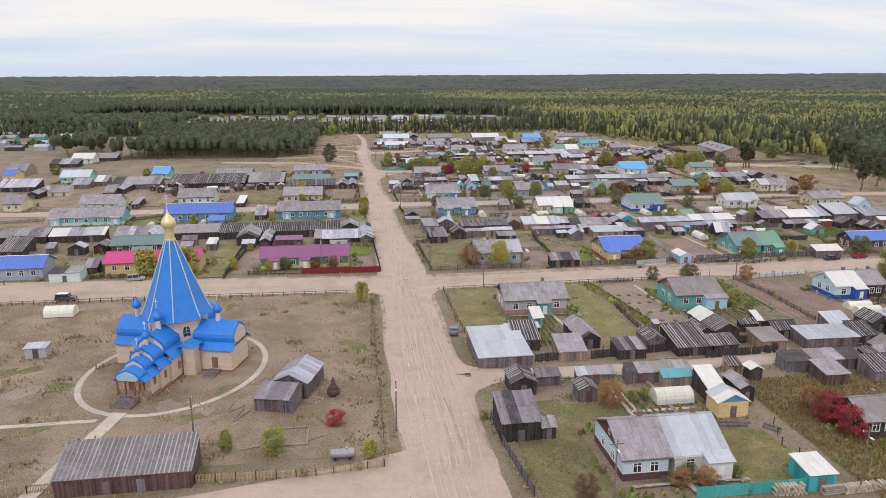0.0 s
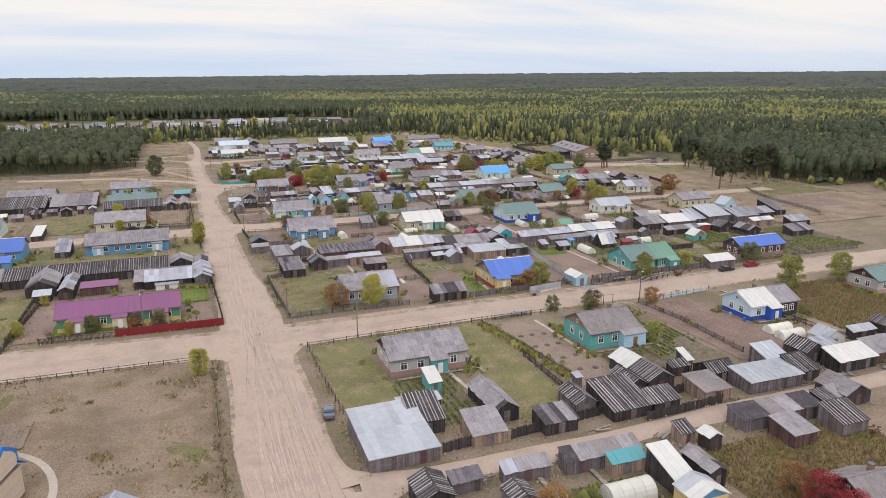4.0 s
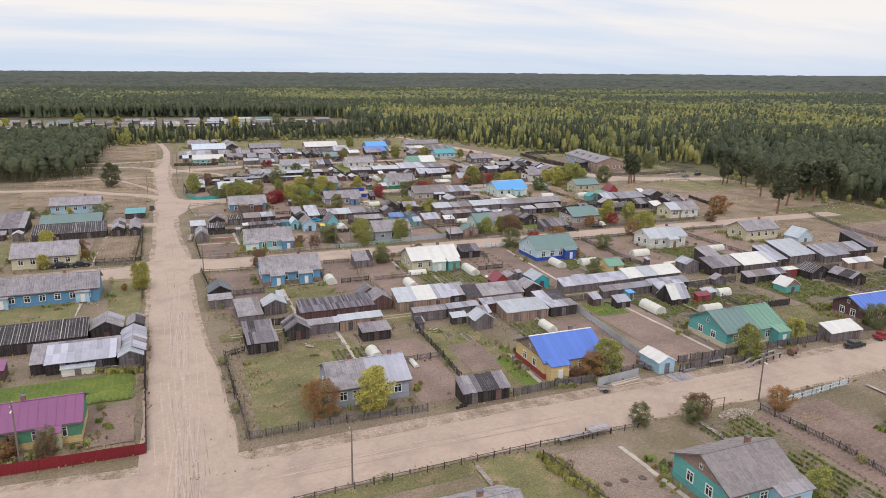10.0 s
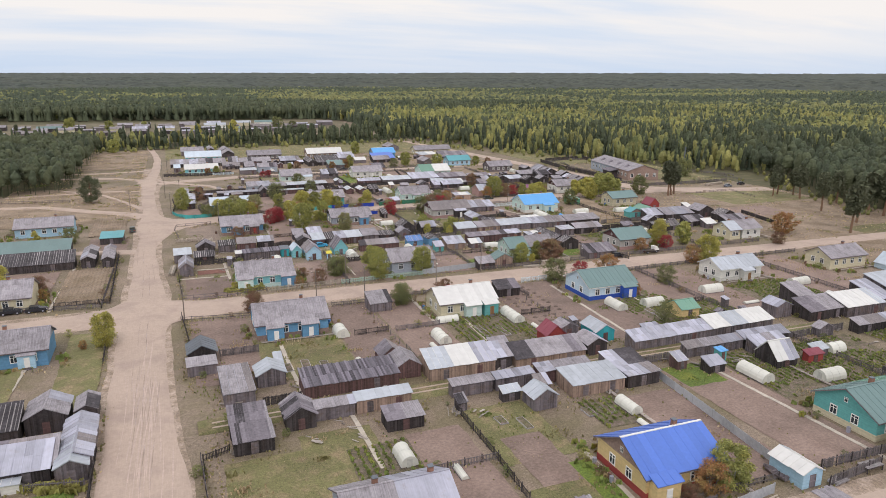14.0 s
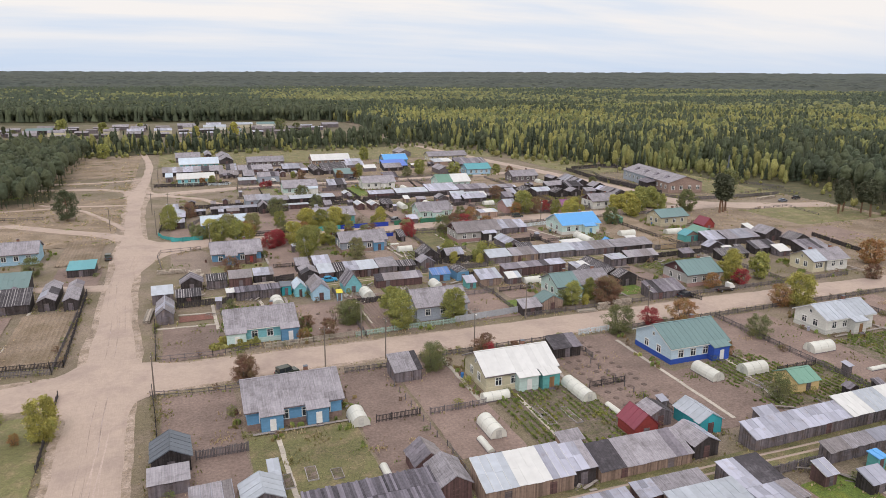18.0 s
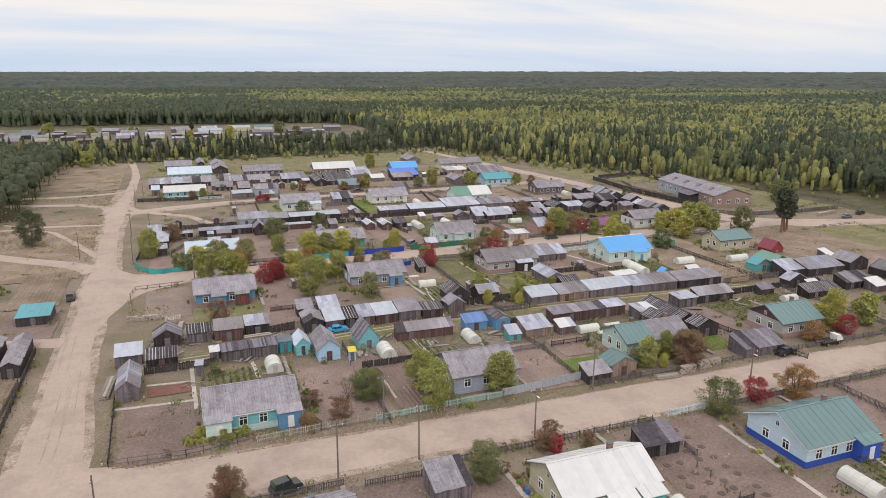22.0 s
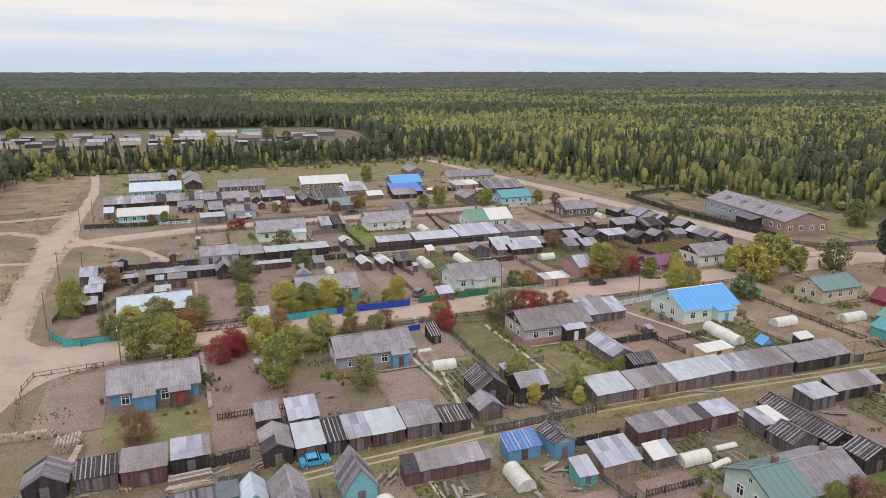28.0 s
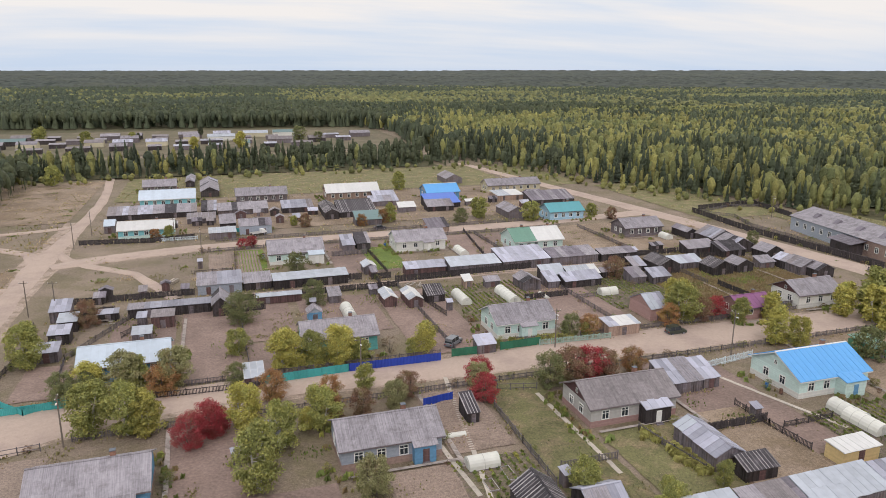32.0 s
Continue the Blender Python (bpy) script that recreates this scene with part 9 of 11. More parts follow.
pole(3.8, 223.4, 8)
pole(19.1, 198.3, 8)
pole(62.8, 206.6, 8)
pole(100.6, 209.9, 8)
pole(129.6, 196.5, 9)
pole(2.9, 336.8, 8)
pole(0.6, 319.6, 8)
pole(7.5, 257.1, 8)
pole(36.1, 303.1, 8)
pole(1.8, 258.9, 8)
pole(-8.3, -77.7, 8)
pole(-37.0, -79.1, 8)
pole(17.5, -98.5, 8)
pole(48.8, -101.5, 9)
pole(-22.3, 12.0, 9)
pole(-62.0, 18.8, 9)
pole(28.3, 318.1, 8)
pole(230.1, 296.5, 8)
greenhouse(32.0, 30.6, 4.5, 2.8, 90)
greenhouse(34.5, 79.6, 4.3, 3.2, 90)
greenhouse(52.4, 69.9, 5.6, 3.0, 90)
greenhouse(57.4, 79.3, 5.0, 2.2, 0)
greenhouse(71.3, 76.4, 7.6, 3.0, 90)
greenhouse(96.4, 74.5, 6.1, 3.0, 90)
greenhouse(105.1, 72.9, 5.3, 3.2, 0)
greenhouse(124.9, 76.3, 5.9, 3.2, 0)
greenhouse(51.4, 138.1, 5.0, 3.4, 90)
greenhouse(69.3, 139.4, 5.1, 3.0, 90)
greenhouse(30.6, 138.9, 4.6, 3.4, 90)
greenhouse(93.7, 135.3, 4.9, 2.6, 0)
greenhouse(148.0, 171.7, 6.0, 3.0, 0)
greenhouse(131.2, 172.4, 6.2, 3.2, 90)
greenhouse(164.0, 168.6, 6.5, 3.0, 0)
greenhouse(149.0, 136.1, 4.2, 2.4, 0)
greenhouse(73.0, 176.3, 4.7, 2.8, 0)
greenhouse(130.8, 169.0, 6.7, 3.2, 90)
greenhouse(127.4, 236.0, 4.7, 3.0, 0)
greenhouse(103.8, 240.5, 10.2, 3.2, 90)
greenhouse(93.1, 242.1, 8.3, 3.0, 90)
greenhouse(66.8, 240.4, 7.9, 3.0, 90)
greenhouse(106.9, 281.8, 7.7, 3.0, 90)
greenhouse(98.7, -36.2, 6.1, 3.0, 0)
greenhouse(98.4, -39.6, 6.1, 3.0, 0)
greenhouse(36.6, -73.9, 6.8, 4.0, 0)
greenhouse(-78.1, -16.3, 6.8, 4.0, 0)
greenhouse(97.5, 34.6, 6.7, 3.2, 90)
greenhouse(109.1, 29.4, 5.2, 3.2, 0)
greenhouse(120.5, 38.2, 3.9, 3.0, 0)
greenhouse(125.1, 76.4, 5.6, 3.0, 0)
greenhouse(150.1, 73.6, 5.9, 3.0, 0)
greenhouse(69.6, 32.4, 5.0, 2.4, 90)
greenhouse(174.3, 280.3, 4.6, 3.0, 90)
greenhouse(136.5, 283.0, 8.5, 3.0, 90)
car("bluesedan", 45.4, 152.9, 0)
car("greycar", 6.1, -39.1, 82)
car("suv", -69.5, 9.3, 13)
car("van", -81.1, -5.4, -2)
car("darkcar", -29.7, 116.9, 2)
car("darkcar", -24.8, 116.7, 3)
car("jeep", 127.0, 209.4, -1)
car("redcar", 176.9, 209.5, 0)
car("darkcar", 122.5, 111.8, 5)
car("pickup", 134.8, 112.6, 2)
car("suv2", 82.8, 217.3, 42)
car("pickupw", 53.0, 322.1, 23)
car("darkcar", 91.6, 319.0, 4)
car("darkcar", 120.7, 2.9, 2)
car("redcar", 130.4, 4.3, 2)
car("jeep", -8.3, 195.3, 89)
wood_stack(4.6, 174.8, 11.6, 174.0, 1.2)
wood_stack(12.2, 168.6, 15.3, 168.9, 1.7)
wood_stack(12.2, 169.6, 15.3, 169.9, 1.7)
wood_stack(12.2, 170.6, 15.3, 170.9, 1.7)
wood_stack(14.9, 163.6, 15.6, 168.0, 1.0)
wood_stack(26.9, 155.1, 32.4, 155.3, 0.8)
wood_stack(97.8, 111.5, 100.8, 111.6, 1.8)
wood_stack(102.3, 112.2, 107.0, 112.2, 1.6)
wood_stack(92.4, 111.5, 97.2, 111.1, 0.4)
wood_stack(52.7, 156.6, 57.4, 156.6, 1.2)
wood_stack(3.0, 136.0, 3.8, 144.4, 0.7)
wood_stack(29.0, 274.3, 30.4, 277.3, 0.8)
wood_stack(37.6, -100.5, 41.5, -100.7, 1.6)
wood_stack(43.7, -100.9, 46.9, -100.8, 0.9)
fence("grey", 1.4, (208.8, 310.6), (217.4, 300.5), (211.9, 285.6), (212.2, 268.5), (210.7, 249.9), (211.5, 235.8))
fence("grey", 1.3, (208.8, 310.6), (228.6, 317.0), (252.6, 310.8))
fence("grey", 1.5, (202.2, 232.0), (212.9, 217.4), (238.9, 215.3), (258.5, 216.0))
fence("grey", 1.3, (260.3, 262.6), (268.2, 244.7), (274.9, 228.6))
fence("rail", 1.0, (238.9, 220.4), (267.8, 228.5), (267.7, 213.2))
fence("rail", 1.0, (219.4, 191.6), (239.1, 192.8), (235.8, 174.8))
fence("dark", 1.5, (204.9, 150.1), (200.7, 128.5))
fence("grey", 1.4, (225.0, 106.7), (215.0, 85.2), (208.9, 52.7))
fence("rail", 1.0, (237.0, 115.5), (267.1, 119.4), (298.1, 119.7))
fence("white", 1.2, (88.4, -10.4), (104.7, -8.8))
fence("grey", 1.2, (83.3, -10.8), (84.8, -23.7), (84.0, -42.4))
fence("dark", 1.4, (120.2, 17.0), (120.8, 8.2))
wood_stack(238.8, 208.1, 250.7, 210.7, 1.0)
car("greycar", 246.1, 201.6, 6)
car("darkcar", 257.0, 205.0, 14)
tree("pine", 203.9, 191.4, 15)
tree("pine", 209.0, 193.9, 14)
tree("green", 194.9, 199.2, 8)
tree("birch", 183.5, 212.9, 8)
tree("birch", 184.9, 208.3, 8.5)
tree("birch", 172.4, 205.4, 8)
tree("birch", 183.6, 201.2, 7)
tree("green", 250.0, 236.7, 9)
tree("pine", 249.2, 177.9, 13)
tree("pine", 251.5, 165.9, 14)
tree("pine", 237.5, 143.0, 15)
tree("pine", 213.4, 110.7, 17)
tree("pine", 230.0, 122.0, 15)
tree("pine", 247.2, 130.7, 16)
tree("pine", 250.3, 127.1, 17)
tree("pine", 261.9, 130.2, 17)
tree("pine", 257.6, 153.3, 13)
tree("orange", 192.2, 118.5, 7)
tree("rowan", 178.5, 107.4, 4)
fence("turq", 1.7, (27.7, -100.1), (42.2, -100.1))
wood_stack(46.7, -101.3, 52.7, -101.1, 1.1)
fence("dark", 1.4, (-45.1, 42.4), (-47.4, 7.5))
fence("grey", 1.2, (-11.0, 147.5), (-11.7, 114.5), (-21.3, 116.0), (-32.7, 118.3))
fence("hedge", 1.3, (-15.0, 40.2), (-8.0, 38.6))
tree("birch", -65.1, 202.5, 4)
tree("green", -47.2, 190.7, 4)
tree("yellow", -35.0, 184.4, 4.5)
tree("green", -25.1, 183.7, 5)
tree("orange", -24.8, 126.0, 2.5)
tree("yellow", -36.4, 14.3, 3)
tree("birch", -31.7, 15.0, 3)
tree("orange", -24.3, 13.9, 2.5)
tree("rowan", -19.2, 12.8, 3)
tree("yellow", -44.3, 37.1, 2.5)
tree("birch", -30.0, 39.4, 1.8)
tree("birch", -69.2, 78.4, 4)
tree("green", -65.9, 61.7, 3)
tree("green", 28.6, -95.4, 2.2)
tree("birch", 34.6, -94.6, 2.6)
tree("green", 34.9, -96.3, 1.8)
tree("orange", -13.0, 89.5, 1.8)
tree("birch", 30.2, -73.6, 2.2)
tree("birch", 32.4, -72.5, 2)
tree("yellow", 50.7, 216.6, 7)
tree("yellow", 53.2, 215.2, 6.5)
tree("birch", 56.2, 215.6, 6.5)
tree("yellow", 60.6, 215.3, 7)
tree("birch", 64.0, 215.1, 4)
tree("birch", 74.0, 215.4, 3)
tree("yellow", 51.9, 193.0, 3.5)
tree("red", 100.4, 196.4, 5.6)
tree("rowan", 103.4, 196.2, 5)
tree("yellow", 145.2, 196.7, 6)
tree("birch", 109.0, 213.7, 3)
tree("birch", 106.1, 216.1, 2.5)
tree("yellow", 81.5, 158.5, 3.5)
tree("birch", 88.0, 158.3, 3.5)
tree("yellow", 88.3, 155.6, 3)
tree("birch", 100.6, 162.8, 3.5)
tree("green", 85.3, 165.1, 2)
fence("hedge", 1.2, (98.2, 178.2), (99.4, 171.4), (100.4, 166.0))
fence("hedge", 0.9, (94.6, 215.7), (105.7, 213.7))
tree("orange", 32.6, 115.3, 2.5)
tree("rowan", 37.4, 115.4, 4)
tree("birch", 43.9, 122.3, 3)
fence("hedge", 0.8, (15.7, 117.1), (23.3, 117.0))
tree("birch", 93.4, 116.8, 2.5)
tree("rowan", 62.9, 97.5, 3)
tree("red", 64.0, 96.3, 2.5)
tree("rowan", 69.0, 96.0, 2.2)
# jeep model put here for a smaller, motorcycle-like dark vehicle with a trailer
car("jeep", 26.9, 100.1, 18)
tree("red", 57.0, -84.4, 5)
tree("red", 57.2, -88.2, 4.6)
tree("orange", 56.2, -80.6, 4.2)
tree("yellow", -33.9, 116.8, 4)
tree("birch", 65.8, 116.3, 5)
tree("birch", 100.3, 118.9, 5)
tree("birch", 143.6, 210.6, 5.5)
tree("orange", 95.3, 329.7, 4.5)

# lot fences
fence("dark", 1.3, (44.6, -46.0), (44.8, -29.0))
fence("grey", 1.3, (82.1, 41.9), (82.1, 47.0))
fence("grey", 1.3, (118.3, 18.6), (118.4, 35.9))
fence("grey", 1.3, (118.4, 40.9), (118.4, 47.0))
fence("grey", 1.3, (155.0, 9.5), (155.4, 38.9))
fence("grey", 1.3, (34.0, 26.2), (44.0, 26.2))
fence("dark", 1.6, (119.0, 27.2), (130.0, 27.2))
fence("rail", 1.0, (44.5, 59.0), (44.6, 68.0))
fence("grey", 1.3, (81.7, 64.0), (81.6, 69.0))
fence("grey", 1.3, (81.5, 88.0), (81.5, 98.0))
fence("grey", 1.3, (118.4, 57.0), (118.9, 98.0))
fence("grey", 1.3, (155.1, 62.0), (155.5, 98.0))
fence("grey", 1.5, (11.0, 76.5), (18.0, 76.5))
fence("dark", 1.4, (37.0, 78.1), (44.0, 78.1))
fence("grey", 1.3, (45.5, 77.7), (55.0, 77.7))
fence("dark", 1.4, (74.0, 77.2), (81.0, 77.2))
fence("dark", 1.3, (109.0, 71.1), (118.0, 71.1))
fence("grey", 1.3, (44.6, 113.0), (44.6, 125.0))
fence("grey", 1.3, (44.5, 138.0), (44.5, 145.0))
fence("grey", 1.3, (119.0, 132.0), (119.1, 145.0))
fence("grey", 1.3, (154.9, 113.0), (155.1, 134.0))
fence("grey", 1.3, (155.1, 140.0), (155.2, 145.0))
fence("dark", 1.5, (45.5, 133.3), (55.0, 133.3))
fence("grey", 1.3, (71.0, 130.7), (81.0, 130.7))
fence("dark", 1.3, (82.5, 130.6), (91.0, 130.6))
fence("rail", 1.0, (44.7, 166.0), (45.1, 186.0))
fence("rail", 1.0, (45.2, 192.0), (45.3, 198.0))
fence("grey", 1.3, (82.2, 151.0), (82.1, 160.0))
fence("grey", 1.3, (81.5, 193.0), (81.4, 198.0))
fence("grey", 1.3, (118.3, 193.0), (118.3, 198.0))
fence("dark", 1.3, (155.5, 151.0), (155.5, 187.0))
fence("dark", 1.3, (34.0, 170.2), (44.0, 170.2))
fence("grey", 1.4, (82.5, 172.2), (91.0, 172.2))
fence("dark", 1.5, (107.0, 174.7), (118.0, 174.7))
fence("dark", 1.2, (119.0, 172.3), (128.0, 172.3))
fence("grey", 1.3, (45.2, 214.5), (44.4, 256.0))
fence("grey", 1.3, (82.2, 214.5), (81.9, 238.8))
fence("grey", 1.3, (81.7, 248.9), (81.6, 256.0))
fence("grey", 1.3, (119.1, 214.5), (118.7, 242.8))
fence("grey", 1.3, (155.2, 235.8), (155.1, 246.9))
fence("dark", 1.5, (107.0, 237.9), (118.0, 237.9))
fence("grey", 1.2, (119.0, 235.2), (124.0, 235.2))
fence("dark", 1.3, (44.4, 271.0), (45.2, 303.0))
fence("dark", 1.3, (82.1, 268.0), (81.7, 293.0))
fence("grey", 1.3, (119.0, 268.0), (118.8, 303.0))
fence("grey", 1.3, (155.5, 268.0), (155.6, 303.0))
fence("dark", 1.2, (34.0, 282.0), (44.0, 282.0))
fence("grey", 1.6, (71.0, 289.1), (81.0, 289.1))
fence("grey", 1.6, (81.0, 45.9), (91.0, 45.9))
fence("grey", 1.6, (117.0, 45.9), (132.0, 46.0))
fence("grey", 1.6, (159.0, 46.0), (168.0, 46.0))
fence("dark", 1.6, (16.0, 53.5), (22.0, 53.5))
fence("dark", 1.6, (9.0, 144.2), (21.0, 144.2))
fence("dark", 1.6, (80.0, 144.3), (88.0, 144.3))
fence("dark", 1.6, (138.0, 144.3), (155.0, 144.3))
fence("dark", 1.6, (163.0, 144.3), (168.0, 144.3))
fence("grey", 1.6, (33.0, 151.8), (38.0, 151.8))
fence("grey", 1.6, (70.0, 151.8), (89.0, 151.8))
fence("grey", 1.6, (144.0, 151.8), (162.0, 151.8))
fence("dark", 1.6, (8.0, 256.5), (19.0, 256.5))
fence("dark", 1.6, (44.0, 256.5), (82.0, 256.5))
fence("dark", 1.6, (156.0, 256.6), (174.0, 256.6))
fence("dark", 1.6, (8.0, 264.5), (35.0, 264.4))
fence("dark", 1.6, (77.0, 264.3), (82.0, 264.3))
fence("dark", 1.6, (144.0, 264.2), (167.0, 264.2))
fence("grey", 1.2, (66.0, 8.8), (76.0, 8.8))
fence("grey", 1.2, (127.0, 8.8), (175.0, 8.8))
fence("grey", 1.2, (21.0, 98.6), (34.0, 98.6))
fence("grey", 1.2, (46.0, 98.6), (82.0, 98.6))
fence("grey", 1.2, (93.0, 98.6), (176.0, 98.6))
fence("grey", 1.2, (80.0, 112.6), (113.0, 112.6))
fence("grey", 1.2, (124.0, 112.6), (176.0, 112.6))
fence("grey", 1.2, (20.0, 199.5), (180.0, 199.5))
fence("grey", 1.2, (21.0, 213.6), (43.0, 213.6))
fence("grey", 1.2, (48.0, 213.6), (79.0, 213.6))
fence("grey", 1.2, (108.0, 213.6), (144.0, 213.6))
fence("grey", 1.2, (152.0, 213.6), (161.0, 213.6))
fence("grey", 1.2, (36.0, 304.5), (150.0, 304.5))
fence("grey", 1.2, (40.0, 317.0), (150.0, 317.0))
# small sheds in the back yards
shed(59.8, 338.4, 2.8, 2.9, "y", 2.2, 0.50, "redwood", "grey")
shed(81.1, -65.2, 2.9, 2.8, "l", 2.1, 0.18, "redwood", "metal")
shed(32.5, 341.6, 3.5, 2.4, "l", 2.3, 0.18, "dark", "plank")
shed(118.0, 268.3, 2.3, 2.9, "l", 1.9, 0.18, "wood", "stripe")
shed(13.7, 263.1, 2.7, 2.2, "l", 2.2, 0.18, "dark", "plank")
shed(46.9, 349.0, 3.7, 2.2, "y", 2.2, 0.50, "redwood", "plank")
shed(14.5, 266.1, 2.9, 2.3, "y", 2.3, 0.50, "dark", "plank")
shed(73.7, 251.5, 2.2, 1.9, "l", 1.7, 0.18, "wood", "plank")
shed(90.4, 37.9, 3.8, 2.6, "l", 2.0, 0.18, "dark", "metal")
shed(58.6, 41.7, 2.6, 2.7, "l", 1.8, 0.18, "tan", "brown")
shed(86.3, 41.3, 2.4, 2.6, "l", 2.2, 0.18, "redwood", "white")
shed(58.8, 350.9, 3.5, 3.1, "y", 2.1, 0.50, "dark", "brown")
shed(143.5, 352.3, 3.5, 2.3, "l", 2.2, 0.18, "dark", "plank")
shed(151.9, 264.6, 2.3, 1.8, "l", 1.9, 0.18, "redwood", "white")
shed(51.0, -65.9, 2.7, 2.7, "l", 1.9, 0.18, "tan", "stripe")
shed(159.6, 139.7, 3.5, 2.2, "l", 2.1, 0.18, "dark", "white")
shed(25.0, 340.1, 3.3, 2.1, "l", 1.8, 0.18, "dark", "stripe")
shed(70.8, 155.6, 4.2, 4.4, "y", 1.9, 0.62, "wood", "metal")
shed(20.0, 146.0, 1.9, 2.2, "l", 1.9, 0.2, "wood", "white")
shed(96.6, 250.2, 2.4, 2.8, "l", 2.3, 0.18, "tan", "white")
shed(96.0, 266.3, 2.5, 2.3, "l", 2.0, 0.18, "wood", "metal")
shed(160.7, 267.7, 4.2, 1.9, "l", 2.0, 0.18, "dark", "plank")
shed(16.2, 250.8, 4.2, 2.6, "l", 1.7, 0.12, "dark", "metal")
shed(22.8, 265.5, 2.0, 2.4, "l", 1.9, 0.18, "wood", "brown")
shed(116.8, 56.8, 2.0, 2.7, "l", 2.1, 0.18, "dark", "plank")
shed(103.7, 262.5, 3.6, 2.0, "l", 2.1, 0.18, "dark", "plank")
shed(164.7, 140.4, 2.4, 2.1, "l", 2.1, 0.18, "redwood", "stripe")
shed(151.4, 338.9, 3.8, 2.9, "l", 2.2, 0.18, "redwood", "white")
shed(24.4, 244.4, 2.0, 3.0, "l", 2.3, 0.12, "wood", "metal")
shed(145.3, 140.8, 4.2, 2.6, "l", 1.8, 0.18, "dark", "brown")
shed(140.7, 161.0, 3.9, 2.0, "l", 1.9, 0.18, "dark", "white")
shed(123.7, 44.3, 4.1, 2.3, "y", 1.7, 0.50, "wood", "grey")
shed(141.8, 57.2, 4.1, 2.8, "y", 2.0, 0.50, "redwood", "white")
shed(110.9, 58.2, 2.3, 1.8, "y", 2.2, 0.50, "dark", "plank")
shed(53.2, -69.0, 2.5, 2.7, "y", 2.1, 0.50, "dark", "white")
shed(90.9, 57.0, 4.0, 1.8, "l", 1.9, 0.18, "wood", "brown")
shed(132.3, 349.0, 4.4, 2.0, "l", 2.3, 0.18, "wood", "white")
shed(53.0, 351.5, 3.7, 2.4, "l", 2.1, 0.18, "tan", "grey")
shed(72.0, 349.0, 3.7, 2.4, "l", 2.1, 0.18, "dark", "white")
shed(77.0, 265.2, 1.9, 2.8, "l", 2.0, 0.18, "redwood", "plank")
shed(58.7, 60.5, 3.9, 2.1, "l", 1.7, 0.18, "tan", "grey")
shed(132.6, 247.6, 3.5, 2.1, "l", 2.0, 0.18, "dark", "grey")
shed(65.5, 338.3, 2.8, 3.0, "l", 2.1, 0.18, "dark", "metal")
shed(37.2, 341.3, 2.6, 2.4, "l", 2.2, 0.18, "dark", "brown")
shed(27.5, 268.5, 2.0, 2.5, "y", 2.0, 0.50, "redwood", "plank")
shed(32.0, 264.9, 2.0, 2.0, "l", 1.8, 0.18, "dark", "plank")
shed(-47.3, 39.8, 4.0, 2.5, "l", 2.2, 0.18, "dark", "white")
shed(-65.0, 38.5, 3.6, 2.9, "l", 2.3, 0.18, "wood", "grey")
shed(-56.5, 152.6, 3.9, 2.1, "y", 2.3, 0.50, "dark", "metal")
shed(-27.5, 161.5, 3.4, 2.8, "y", 2.1, 0.50, "dark", "plank")
shed(-67.2, 155.2, 2.3, 2.3, "y", 1.9, 0.50, "dark", "metalw")
shed(-70.2, 159.7, 4.9, 2.3, "y", 2.2, 0.50, "wood", "stripe")
shed(-91.3, 152.8, 2.7, 3.3, "l", 2.1, 0.18, "dark", "plank")
shed(-84.9, 46.8, 3.1, 3.6, "y", 2.4, 0.50, "wood", "metal")
shed(-51.4, 156.3, 2.2, 2.6, "l", 2.3, 0.18, "dark", "grey")
shed(-27.4, 61.8, 2.9, 2.8, "y", 1.8, 0.50, "wood", "plank")
shed(-104.1, 41.7, 2.6, 3.3, "l", 2.3, 0.18, "wood", "grey")
shed(-96.0, 149.2, 4.9, 2.4, "l", 1.8, 0.18, "wood", "metal")
shed(-66.5, 46.8, 4.7, 2.9, "l", 2.3, 0.18, "wood", "plank")
shed(-95.9, 159.7, 4.4, 3.1, "y", 2.1, 0.50, "dark", "metalw")
shed(-104.2, 156.2, 2.1, 2.7, "y", 2.1, 0.50, "dark", "plank")
shed(-47.3, 154.1, 2.9, 3.3, "y", 2.1, 0.50, "wood", "white")
shed(-61.7, 155.8, 3.8, 2.3, "l", 2.0, 0.18, "wood", "plank")
shed(-71.9, 147.1, 4.1, 2.8, "l", 2.1, 0.18, "wood", "grey")
shed(-32.0, 61.3, 2.1, 2.1, "l", 2.2, 0.18, "wood", "stripe")
shed(-100.0, 151.8, 2.8, 3.5, "y", 2.3, 0.50, "dark", "white")
shed(-66.0, 151.4, 3.2, 3.0, "l", 2.4, 0.18, "dark", "plank")
shed(-78.4, 150.4, 4.8, 2.4, "l", 2.2, 0.18, "dark", "white")

